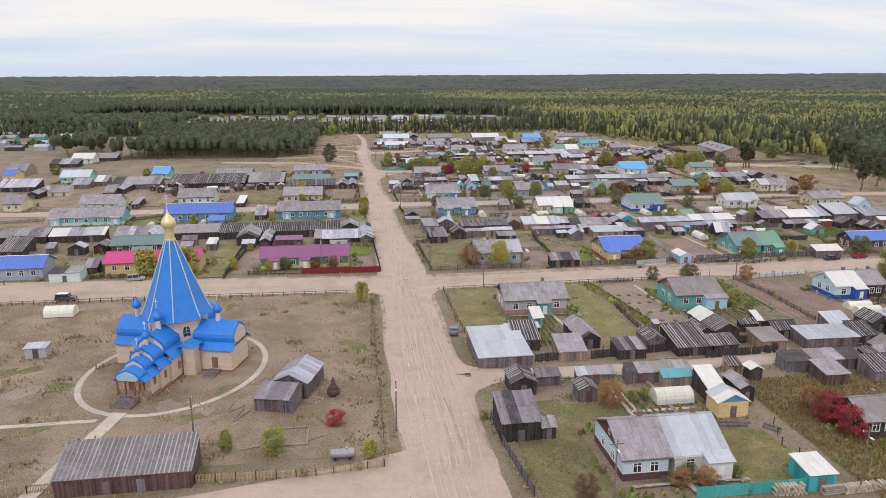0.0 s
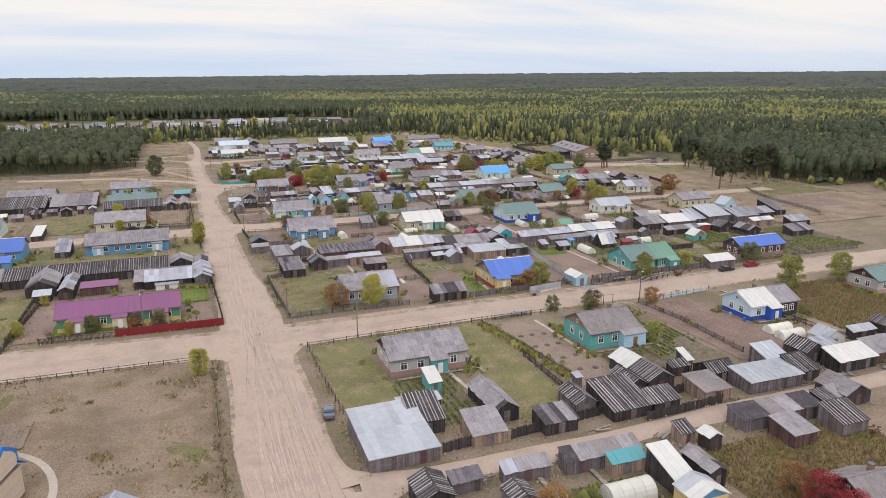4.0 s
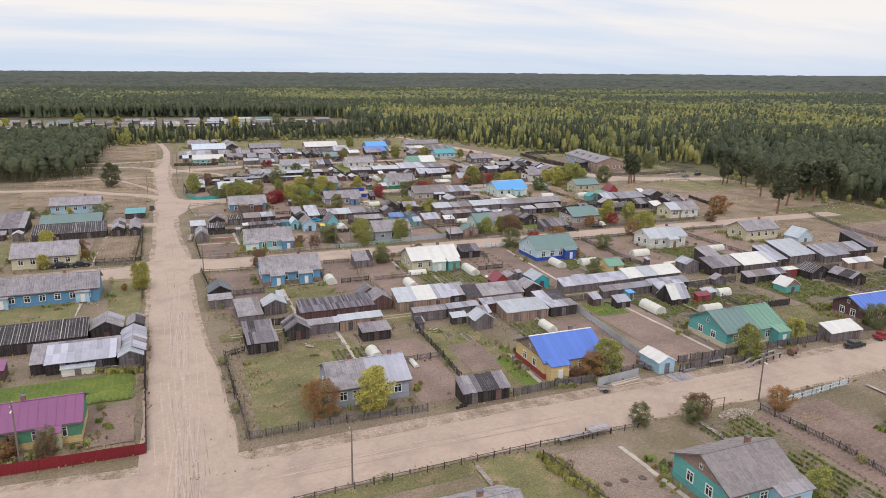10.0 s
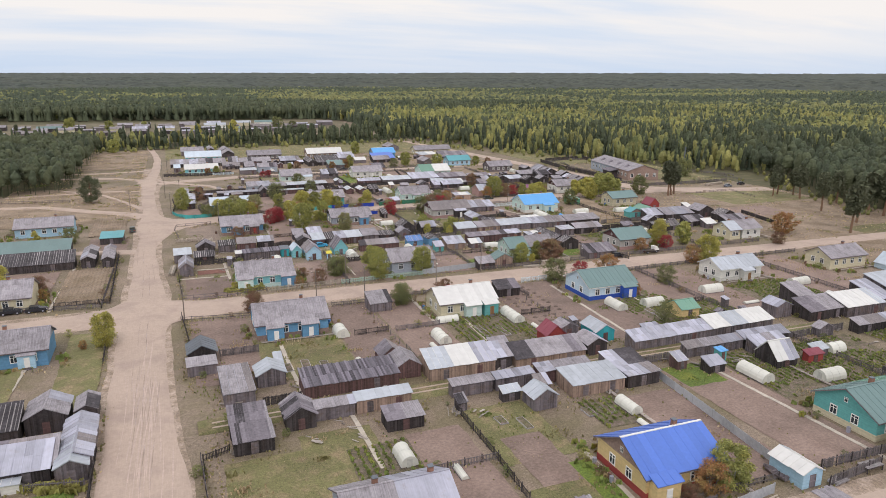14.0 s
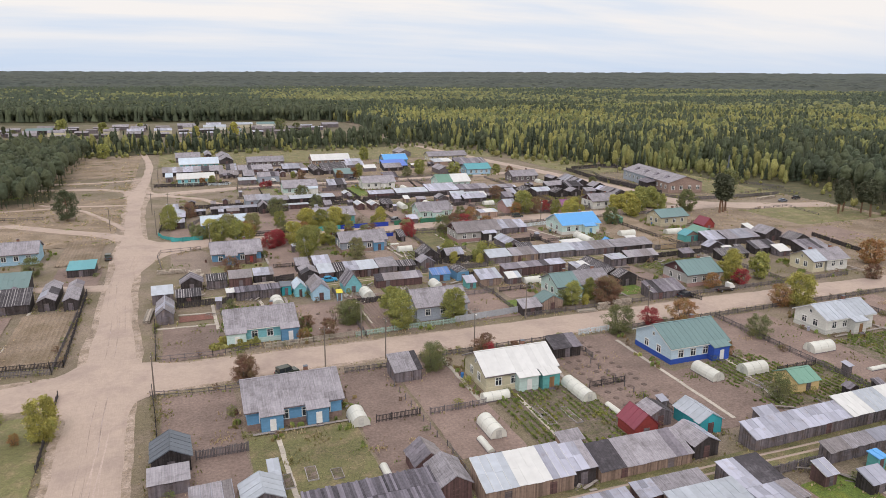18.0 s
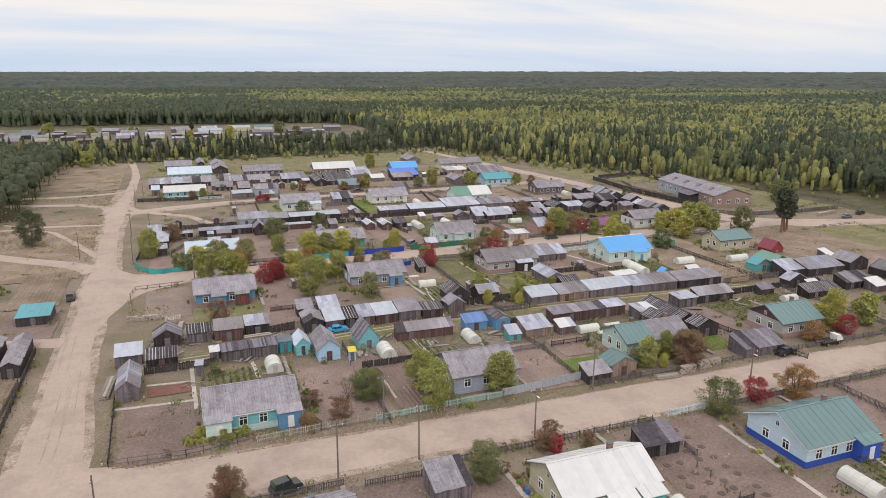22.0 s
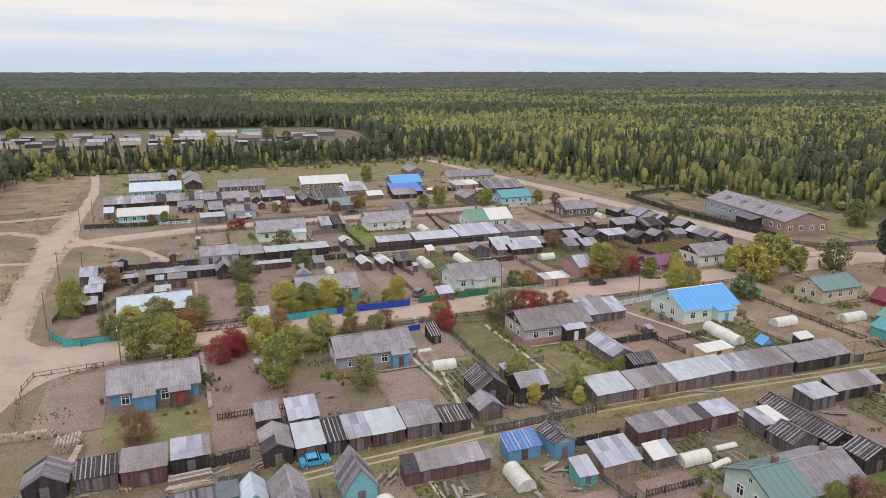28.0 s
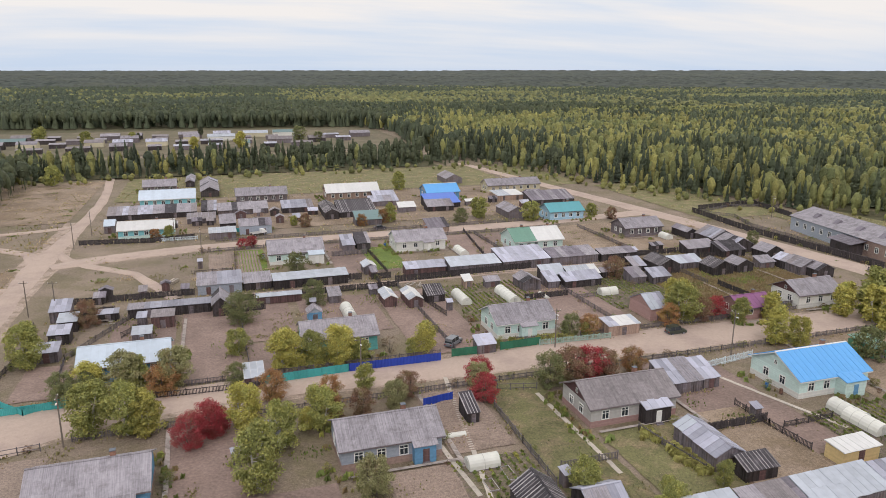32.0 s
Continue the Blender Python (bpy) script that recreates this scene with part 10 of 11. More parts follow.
# ---------- odds and ends in yards and lanes ----------
def timber_frame(x, y, w, d, h, rise_):
    """The bare posts, beams and rafters of a shed that is being built."""
    o = thing("unfinished_shed", x, y, 0, "bare tan timber frame of an unfinished shed", "timber frame")
    for px in (-w / 2, 0, w / 2):
        for py in (-d / 2, d / 2):
            part("post", Shape().box(px - 0.08, py - 0.08, 0, px + 0.08, py + 0.08, h), FENCE["tan"], o)
    for py in (-d / 2, d / 2):
        part("beam", Shape().box(-w / 2 - 0.2, py - 0.08, h, w / 2 + 0.2, py + 0.08, h + 0.16), FENCE["tan"], o)
    for i in range(5):
        px = -w / 2 + w * i / 4
        for s in (-1, 1):
            part("rafter", Shape().tube((px, s * (d / 2 + 0.3), h + 0.05), (px, 0, h + rise_), 0.07, 0.07, 4), FENCE["tan"], o)
    part("ridge_beam", Shape().box(-w / 2, -0.06, h + rise_ - 0.08, w / 2, 0.06, h + rise_ + 0.08), FENCE["tan"], o)
    for z in (0.4, 0.8, 1.2):
        part("wall_board", Shape().box(-w / 2, -d / 2 - 0.12, z, w / 2, -d / 2 - 0.08, z + 0.3), FENCE["tan"], o)


timber_frame(148.6, 153.4, 5.4, 4.2, 2.0, 1.5)

def rowboat(x, y, turn):
    o = thing("rowboat", x, y, 0.12, "grey wooden rowing boat lying beside a shed", "boat", turn=turn)
    L = 3.8
    s = Shape()
    secs = [(-1.0, 0.42), (-0.6, 0.62), (0.0, 0.70), (0.55, 0.55), (1.0, 0.04)]
    for k, w in secs:
        up = 0.12 * abs(k)
        s.v += [(k * L / 2, -w, 0.48 + up), (k * L / 2, -w * 0.7, 0.05 + up * 0.5), (k * L / 2, w * 0.7, 0.05 + up * 0.5), (k * L / 2, w, 0.48 + up)]
        s.v += [(k * L / 2, -w + 0.05, 0.48 + up), (k * L / 2, -w * 0.7 + 0.05 * (w > 0.1), 0.1 + up * 0.5), (k * L / 2, w * 0.7 - 0.05 * (w > 0.1), 0.1 + up * 0.5), (k * L / 2, w - 0.05, 0.48 + up)]
    for i in range(4):
        a, b = 8 * i, 8 * i + 8
        for j in range(3):
            s.f += [(a + j, a + j + 1, b + j + 1, b + j), (b + 4 + j, b + 5 + j, a + 5 + j, a + 4 + j)]
        s.f += [(a, b, b + 4, a + 4), (a + 7, b + 7, b + 3, a + 3)]
    s.f += [(0, 4, 5, 1), (1, 5, 6, 2), (2, 6, 7, 3)]
    part("hull", s, WALLS["wood"], o)
    for k in (-0.5, 0.15):
        part("thwart", Shape().box(k * L / 2 - 0.12, -0.6, 0.36, k * L / 2 + 0.12, 0.6, 0.40), WALLS["wood"], o)
    return o


def log_pile(x, y, L, wide, rows, turn):
    o = thing("log_pile", x, y, 0, "pile of long peeled logs beside a shed", "log pile", "", "", turn)
    me = Shape().tube((0, 0, 0), (L, 0, 0.02), 0.13, 0.09, 8).mesh("log", ENDS)
    n = int(wide / 0.27)
    for j in range(rows):
        for i in range(n - j):
            p = part("log", me, None, o)
            p.matrix_basis = pose(rnd.uniform(-0.5, 0.5), -wide / 2 + 0.27 * i + 0.135 * j, 0.14 + 0.21 * j, 0, 0, rnd.uniform(-4, 4))
    return o


def work_table(x, y, turn, w=3.0, d=1.6, h=0.85):
    o = thing("work_table", x, y, 0, "rough grey plank table beside the street", "table", "", "", turn)
    top = part("tabletop", Shape().box(-w / 2, -d / 2, h - 0.05, w / 2, d / 2, h), WALLS["wood"], o)
    for i in range(5):
        part("plank", Shape().box(-w / 2 - 0.05, -d / 2 + i * d / 5 + 0.015, h, w / 2 + 0.05, -d / 2 + (i + 1) * d / 5 - 0.015, h + 0.03), BATTEN, top)
    for sx in (-1, 1):
        for sy in (-1, 1):
            part("leg", Shape().box(sx * (w / 2 - 0.1) - 0.06, sy * (d / 2 - 0.1) - 0.06, 0, sx * (w / 2 - 0.1) + 0.06, sy * (d / 2 - 0.1) + 0.06, h - 0.05), WALLS["dark"], o)
    return o


def board_pile(x, y, turn):
    o = thing("board_pile", x, y, 0, "loose stack of grey boards on bearers", "board pile", "", "", turn)
    for k in (-0.8, 0.8):
        part("bearer", Shape().box(k - 0.08, -0.7, 0, k + 0.08, 0.7, 0.16), WALLS["dark"], o)
    for i in range(12):
        b = part("board", Shape().box(-1.3, -0.11, 0, 1.3, 0.11, 0.06), BATTEN, o)
        b.matrix_basis = pose(rnd.uniform(-0.2, 0.2), -0.6 + 0.3 * (i % 5), 0.16 + 0.08 * (i // 5), 0, 0, rnd.uniform(-5, 5))
    return o


def outhouse(x, y, wall, roof, words):
    o = thing("outhouse", x, y, 0, words, "outhouse", "garden outhouses", turn=rnd.uniform(-8, 8))
    part("wall", Shape().prism([(-0.6, -0.6, 0), (-0.6, -0.6, 2.0), (-0.6, 0.6, 2.3), (-0.6, 0.6, 0)][::-1], (1.2, 0, 0)), WALLS[wall], o)
    part("roof", Shape().slab((-0.75, -0.85, 2.0), (1.5, 0, 0), (0, 1.7, 0.42), 0.06), ROOFS[roof][0], o)
    door(o, 0, -0.6, 0, WALLS["wood"], 1.75, 0.7, 0.1)


RUST = material("rusty_steel", (0.19, 0.10, 0.07), rough=0.7, var=0.3, grain=4, second=(0.10, 0.08, 0.075), amount=0.5, large=1.2)
BLUEBARREL = material("blue_plastic", (0.03, 0.16, 0.42), rough=0.4, var=0.06, bump=0.0)
_barrel = [Shape().lathe([(0.27, 0), (0.30, 0.03), (0.29, 0.28), (0.305, 0.30), (0.29, 0.32), (0.29, 0.58), (0.305, 0.60), (0.29, 0.62), (0.30, 0.86), (0.27, 0.88), (0.25, 0.84)], 12).mesh("barrel", m) for m in (RUST, BLUEBARREL, ROOFS["metal"][0])]


def barrel(x, y, sort):
    o = new("barrel", _barrel[sort])
    o.matrix_basis = pose(x, y, 0.02)
    tagged(o, ("rusty brown steel barrel standing in a garden", "blue plastic rain barrel standing in a garden", "dull grey steel barrel standing in a garden")[sort], "barrel", "garden barrels")


def cold_frame(x, y, L, turn):
    o = thing("cold_frame", x, y, 0, "low garden bed covered with whitish film", "cold frame", "garden cold frames", turn=turn)
    arc = [(0.55 * math.cos(math.pi * i / 6), 0.12 + 0.5 * math.sin(math.pi * i / 6)) for i in range(7)]
    part("film", Shape().prism([(-L / 2, a, b) for a, b in arc], (L, 0, 0)), FILM, o)
    part("bed_board", Shape().box(-L / 2 - 0.05, -0.62, 0, L / 2 + 0.05, -0.55, 0.2), WALLS["wood"], o)
    part("bed_board", Shape().box(-L / 2 - 0.05, 0.55, 0, L / 2 + 0.05, 0.62, 0.2), WALLS["wood"], o)


def raised_bed(x, y, w, d):
    o = thing("raised_bed", x, y, 0, "plank-edged garden bed of dark soil and greens", "garden bed", "raised garden beds", turn=rnd.uniform(-3, 3))
    part("bed_frame", Shape().box(-w / 2, -d / 2, 0, w / 2, -d / 2 + 0.06, 0.25).box(-w / 2, d / 2 - 0.06, 0, w / 2, d / 2, 0.25).box(-w / 2, -d / 2 + 0.06, 0, -w / 2 + 0.06, d / 2 - 0.06, 0.25).box(w / 2 - 0.06, -d / 2 + 0.06, 0, w / 2, d / 2 - 0.06, 0.25), BATTEN, o)
    part("soil", Shape().box(-w / 2 + 0.06, -d / 2 + 0.06, 0, w / 2 - 0.06, d / 2 - 0.06, 0.19), VEGGIE, o)


outhouse(44.7, 137.8, "sky", "yellowroof", "light blue outhouse with yellow roof beside a garden")
for x_, y_ in ((18.1, 141.2), (21.6, 147.4), (47.2, -44.0), (80.2, 66.4), (119.6, 66.0), (42.0, 186.0), (81.4, 168.8), (117.0, 176.0), (60.0, 246.0), (88.4, 236.6), (36.0, 288.0)):
    outhouse(x_, y_, "wood", "metal", "weathered plank outhouse at the end of a garden")
cr_ = random.Random(41)
for hx, hy, hw, hd in HOUSES:
    if hx > -2 and hy < 300 and hw > 6:
        for k in range(cr_.randrange(1, 4)):
            barrel(hx + cr_.choice((-0.9, hw + 0.8)) + cr_.uniform(-0.3, 0.3), hy + cr_.uniform(0.5, hd + 2.5), cr_.choice((0, 0, 1, 2)))
for x_, y_ in ((62.0, 70.0), (62.0, 72.6), (66.0, 68.6), (66.0, 71.2), (102.0, 66.6), (102.0, 69.4), (105.2, 67.2), (63.0, 33.4), (66.2, 33.0), (52.0, 33.8), (49.0, 35.8), (97.2, 131.6), (100.4, 134.0), (61.0, 133.6), (64.4, 136.0), (72.4, 171.6), (75.6, 173.4), (126.6, 164.4), (130.4, 163.4), (22.0, 66.8), (25.2, 67.6), (28.4, 66.4), (75.0, -38.4), (77.6, -34.2)):
    raised_bed(x_, y_, cr_.uniform(1.1, 1.5), cr_.uniform(2.2, 3.6))
for x_, y_, L_, a_ in ((49.8, 66.2, 4.0, 90), (73.4, 68.8, 4.4, 90), (100.4, 136.6, 3.6, 0), (96.6, 133.4, 3.4, 10), (109.6, 68.4, 4.0, 0), (34.6, 64.6, 3.2, 90), (127.4, 66.0, 4.0, 0), (112.4, 239.2, 4.2, 90), (71.8, 184.6, 3.6, 0), (37.8, 24.8, 3.4, 90), (68.6, 26.4, 3.6, 90)):
    cold_frame(x_, y_, L_, a_)
rowboat(76.3, 9.7, 92)
log_pile(27.0, 153.4, 5.0, 1.6, 3, 3)
board_pile(82.8, 5.6, 8)
work_table(89.3, 6.2, 0)
work_table(50.6, -8.6, 4, 5.0, 0.9, 0.7)
work_table(55.0, -8.2, 4, 3.4, 1.9, 1.0)
log_pile(65.8, 4.6, 6.4, 1.4, 2, 6)


def car_ramp(x, y, turn, L=9.6):
    o = thing("loading_ramp", x, y, 0, "pair of raised grey timber rails on posts", "ramp", "", "", turn)
    for s in (-0.68, 0.68):
        part("rail", Shape().slab((0, s - 0.2, 0.12), (2.6, 0, 0.75), (0, 0.4, 0), 0.12).slab((2.6, s - 0.2, 0.87), (L - 2.6, 0, 0.05), (0, 0.4, 0), 0.12), BATTEN, o)
        for px in (1.6, 3.4, 5.4, 7.4, L - 0.3):
            part("post", Shape().box(px - 0.09, s - 0.09, 0, px + 0.09, s + 0.09, min(0.8, 0.08 + px * 0.26)), WALLS["dark"], o)
    return o


def goal_frame(x0, y0, x1, y1, h):
    o = thing("timber_goal", x0, y0, 0, "bare pole frame of two posts and crossbar", "frame", turn=math.degrees(math.atan2(y1 - y0, x1 - x0)))
    L = math.hypot(x1 - x0, y1 - y0)
    for px in (0, L):
        part("post", Shape().tube((px, 0, 0), (px, 0, h), 0.07, 0.06, 6), WALLS["dark"], o)
    part("crossbar", Shape().tube((-0.3, 0, h), (L + 0.3, 0, h - 0.1), 0.06, 0.05, 6), LOG, o)


def firewood_heap(x, y, a, b, h):
    """Split logs tipped into a heap: one joined heap of wedges."""
    s_, q_ = Shape(), random.Random(8)
    for i in range(420):
        u, v = q_.gauss(0, 0.45), q_.gauss(0, 0.45)
        if u * u + v * v > 1:
            continue
        z = h * (1 - math.hypot(u, v)) * q_.uniform(0.1, 1)
        c, e, g = q_.uniform(0, 6.28), 0.24, q_.uniform(-0.1, 0.12)
        dx, dy = e * math.cos(c), e * math.sin(c)
        s_.tube((u * a - dx, v * b - dy, z + 0.1 - g), (u * a + dx, v * b + dy, z + 0.1 + g), 0.10, 0.09, 3)
    o = new("firewood_heap", s_.mesh("firewood_heap", ENDS))
    o.matrix_basis = pose(x, y, 0.0)
    tagged(o, "heap of pale split firewood tipped by the fence", "firewood", "", "stuff")


def cart(x, y, turn):
    o = thing("handcart", x, y, 0, "small grey two-wheeled cart beside the street", "cart", "", "", turn)
    part("bed", Shape().box(-0.9, -0.55, 0.5, 0.9, 0.55, 0.58), WALLS["wood"], o)
    for s in (-1, 1):
        part("side_board", Shape().box(-0.9, s * 0.55 - 0.03, 0.58, 0.9, s * 0.55 + 0.03, 0.9), BATTEN, o)
        wh = part("wheel", Shape().tube((0, s * 0.62, 0.36), (0, s * 0.74, 0.36), 0.36, 0.36, 14), WALLS["dark"], o)
        part("hub", Shape().tube((0, s * 0.74, 0.36), (0, s * 0.78, 0.36), 0.1, 0.08, 8), RUST, wh)
    part("shaft", Shape().tube((0.9, 0, 0.52), (2.3, 0, 0.15), 0.05, 0.04, 6), LOG, o)


def tyre_pile(x, y):
    o = thing("tyre_pile", x, y, 0.02, "pile of worn black tyres beside a shed", "tyre pile")
    for dx, dy, dz in ((0, 0, 0), (0.75, 0.1, 0), (0.1, 0.02, 0.22), (-0.7, -0.2, 0), (0.72, 0.1, 0.22)):
        part("tyre", TYRE_RING, None, o).matrix_basis = pose(dx, dy, dz)


def water_tank(x, y, turn):
    o = thing("water_tank", x, y, 0, "rusty steel tank lying on timber blocks", "tank", "", "", turn)
    part("drum", Shape().tube((-1.2, 0, 0.85), (1.2, 0, 0.85), 0.62, 0.62, 16), RUST, o)
    part("hatch", Shape().tube((0.2, 0, 1.42), (0.2, 0, 1.62), 0.2, 0.2, 10), RUST, o)
    for px in (-0.8, 0.8):
        part("block", Shape().box(px - 0.12, -0.55, 0, px + 0.12, 0.55, 0.32), WALLS["dark"], o)


TYRE_RING = Shape().lathe([(0.20, 0.02), (0.31, 0.0), (0.34, 0.05), (0.34, 0.16), (0.31, 0.21), (0.20, 0.19), (0.24, 0.11), (0.20, 0.02)], 16).mesh("tyre", material("old_rubber", (0.025, 0.025, 0.027), rough=0.7, var=0.1))
car_ramp(93.7, 3.3, 9.5)
goal_frame(75.2, -8.9, 77.7, -8.8, 2.3)
firewood_heap(78.6, -10.6, 3.4, 1.3, 0.9)
cart(63.9, 3.3, 160)
tyre_pile(39.4, 6.5)
water_tank(106.6, 4.6, 20)
apron = thing("garage_apron", 79.4, 3.6, 0.06, "grey concrete slabs in front of a garage", "paving", "", "structure", 4)
for i in range(3):
    part("slab", Shape().box(-1.75 + 1.2 * i, -1.9, 0, -0.6 + 1.2 * i, 1.7, 0.07 + 0.015 * (i % 2)), ROOFS["grey"][0], apron)
shed(96.0, 41.6, 1.9, 1.9, "l", 2.0, 0.12, "turq", "skyblue")
# a blue tarp tent, built from the hut kind and labelled as one
shed(134.0, 163.2, 3.0, 2.4, "y", 0.5, 0.9, "blue", "skyblue")
# two wheel tracks along each grassy back lane
for lane_ in (((8, 49.5), (60, 50), (128, 48.8)), ((8, 147.8), (30, 149), (51, 150.8), (84, 152.8), (106, 152.2), (148, 149)), ((30, 260.5), (150, 260.0))):
    for off in (-0.75, 0.75):
        strip("lane_track", SAND, [(x_, y_ + off, 0.28) for x_, y_ in lane_], 0.252 if lane_[0][1] < 200 else 0.2, "pale wheel track along a grassy back lane", "lane", 1.5, 0.15)
greenhouse(-66.2, 79.0, 3.6, 2.6, 90)
greenhouse(-83.5, 77.5, 3.6, 2.6, 90)
shed(-64.0, 76.5, 5.5, 3.6, "l", 2.3, 0.18, "blue", "blue")
shed(-79.0, 76.5, 4.0, 3.4, "l", 2.3, 0.18, "blue", "blue")
# raised bed planks and a trough beside the yellow hut
for px_, py_, L_, tw_ in ((40.0, -81.9, 5.2, -12), (39.6, -83.0, 4.6, -10), (46.2, -84.2, 2.6, -50), (46.9, -83.4, 2.6, -50)):
    bed_ = thing("bed_board", px_, py_, 0, "grey timber board edging a garden bed", "board", "bed boards", "", tw_)
    part("board", Shape().box(0, -0.06, 0, L_, 0.06, 0.35), WALLS["wood"], bed_)
    for e_ in (0.3, L_ - 0.3):
        part("peg", Shape().box(e_ - 0.04, 0.06, 0, e_ + 0.04, 0.13, 0.45), WALLS["dark"], bed_)
house(54.5, 219.3, 14.5, 9.5, 3.0, 0.5, "turq", "grey")
shed(57.8, 237.2, 3.1, 3.6, "y", 2.1, 0.7, "blue", "grey")

# ---------- grass tufts, weeds and garden plants ----------
gs = np.random.RandomState(21)


def tufts(name, mat, pts, size, label, blades=3, thin=1.0, z=0.03):
    if not len(pts):
        return
    n = len(pts)
    V = []
    for b in range(blades):
        a = gs.uniform(0, 6.28, n)
        s = gs.uniform(size[0], size[1], n)
        w = s * gs.uniform(0.35, 0.8, n) * thin
        lean = gs.uniform(-0.4, 0.4, n) * s
        ux, uy = np.cos(a), np.sin(a)
        z0 = np.full(n, z)
        V.append(np.stack([np.stack([pts[:, 0] - ux * w, pts[:, 1] - uy * w, z0], -1), np.stack([pts[:, 0] + ux * w, pts[:, 1] + uy * w, z0], -1),
                           np.stack([pts[:, 0] + ux * w * 0.7 - uy * lean, pts[:, 1] + uy * w * 0.7 + ux * lean, z0 + s], -1), np.stack([pts[:, 0] - ux * w * 0.7 - uy * lean, pts[:, 1] - uy * w * 0.7 + ux * lean, z0 + s * 0.8], -1)], 1))
    V = np.concatenate(V).reshape(-1, 3)
    bulk(name, mat, V, np.arange(len(V)), 4, label, "plants")


def spots(x0, y0, x1, y1, per):
    n = int((x1 - x0) * (y1 - y0) * per)
    return np.stack([gs.uniform(x0, x1, n), gs.uniform(y0, y1, n)], -1)


T_DRY = leafy("tuft_dry", (0.56, 0.44, 0.28), 0.2)
T_GRN = leafy("tuft_green", (0.30, 0.275, 0.115), 0.25, second=(0.40, 0.335, 0.16), amount=0.4, large=0.1)
T_VEG = leafy("garden_leaves", (0.20, 0.255, 0.07), 0.35, second=(0.36, 0.34, 0.08), amount=0.4, large=0.2)
T_WEED = leafy("weed_stalks", (0.29, 0.21, 0.105), 0.25, second=(0.24, 0.205, 0.09), amount=0.45, large=0.12)
by = {k: [] for k in ("lawn", "dry", "veg", "weeds", "bright", "soil")}
for k, x0, y0, x1, y1 in beds:
    if k in by:
        by[k].append(spots(x0, y0, x1, y1, {"lawn": 0.9, "dry": 0.22, "veg": 4.5, "weeds": 9.5, "bright": 0.8, "soil": 0.05}[k] * (0.25 if y0 > 320 or x0 < -105 else 1)))
cat = lambda *ks: np.concatenate([p for k in ks for p in by[k]])
tufts("dry_grass", T_DRY, cat("dry", "lawn")[::2], (0.04, 0.14), "dry yellow grass tufts")
tufts("green_grass", T_GRN, cat("lawn", "bright")[1::2], (0.04, 0.14), "green and yellowing grass tufts")
vp = cat("veg")
vp = vp[softnoise(vp, 0.5, 3) + softnoise(vp, 0.22, 8) > -0.38]
vp[:, 0] = np.round(vp[:, 0] / 1.15) * 1.15 + gs.normal(0, 0.11, len(vp))
tufts("garden_plants", T_VEG, vp, (0.14, 0.4), "leafy garden plants in beds", 4)
wp = cat("weeds")
wk = softnoise(wp, 0.22, 6) + softnoise(wp, 0.6, 2) * 0.6 + gs.uniform(-0.4, 0.4, len(wp))
tufts("tall_weeds", T_WEED, wp[wk > -0.8], (0.12, 0.5), "tall brown weeds on a neglected plot", 3, 0.28)
tufts("green_weeds", T_VEG, wp[wk <= -0.8], (0.15, 0.5), "green weeds on a neglected plot", 3, 0.4)
tufts("soil_weeds", T_GRN, cat("soil"), (0.08, 0.25), "scattered weeds on dug soil", 2)
# verges along fences and roads
vg = []
for x0, y0, x1, y1, per in ((6.6, 8, 8.8, 46, 2), (5, 62, 8, 100, 2), (-10, 8, -8, 100, 1.2), (8, 7.4, 130, 9.2, 1.1), (9, -8.6, 120, -5.5, 1.1), (6, 98, 170, 101, 0.9), (6, 111, 150, 113, 0.9), (8, 198, 200, 202, 0.9), (8, 212, 200, 215, 0.9), (6.8, -104, 9, -66, 2), (6.8, -54, 8.8, -8, 2), (8, -66, 70, -63, 1.2), (8, 45, 130, 52, 0.7), (6, 144, 150, 152, 0.8), (-10.5, -86, -8.4, -10, 1.5), (-100, -9, -10, -6.8, 1), (-100, 10, -15, 13, 1)):
    vg.append(spots(x0, y0, x1, y1, per))
vg = np.concatenate(vg)
tufts("verge_grass", T_GRN, vg[::2], (0.08, 0.28), "grass along the verges")
tufts("verge_weeds", T_DRY, vg[1::2], (0.08, 0.25), "dry weeds along the verges")
hp = np.concatenate([np.stack([np.linspace(a[0], b[0], 240) + gs.normal(0, 0.5, 240), np.linspace(a[1], b[1], 240) + gs.normal(0, 0.5, 240)], -1) for h in hedges for a, b in zip(h, h[1:])])
hp = hp[softnoise(hp, 0.9, 5) > -0.25]
tufts("hedge_leaves", leafy("hedge_yellow", (0.33, 0.32, 0.10), 0.3, second=(0.22, 0.19, 0.07), amount=0.5, large=0.5), hp, (0.3, 1.0), "overgrown hedge of leafy shrubs", 5)
# front gardens: shrubs and flowers round each house
fg = []
for x, y, w, d in HOUSES:
    for x0, y0, x1, y1 in ((x - 1, y - 4.5, x + w + 1, y - 0.6), (x - 3, y - 3, x - 0.4, y + d), (x + w + 0.4, y - 3, x + w + 3, y + d), (x - 1, y + d + 0.4, x + w + 1, y + d + 4)):
        fg.append(spots(x0, y0, x1, y1, 0.9))
fg = np.concatenate(fg)
fg = fg[softnoise(fg, 0.55, 2) + softnoise(fg, 0.23, 7) > 0.18]
tufts("front_garden_plants", T_VEG, fg[::2], (0.3, 0.95), "leafy shrubs and flowers round the houses", 5)
tufts("front_garden_weeds", T_WEED, fg[1::4], (0.3, 0.8), "withering flowers round the houses", 4)
tufts("front_garden_grass", T_GRN, fg[3::4], (0.2, 0.6), "green grass tufts round the houses", 4)
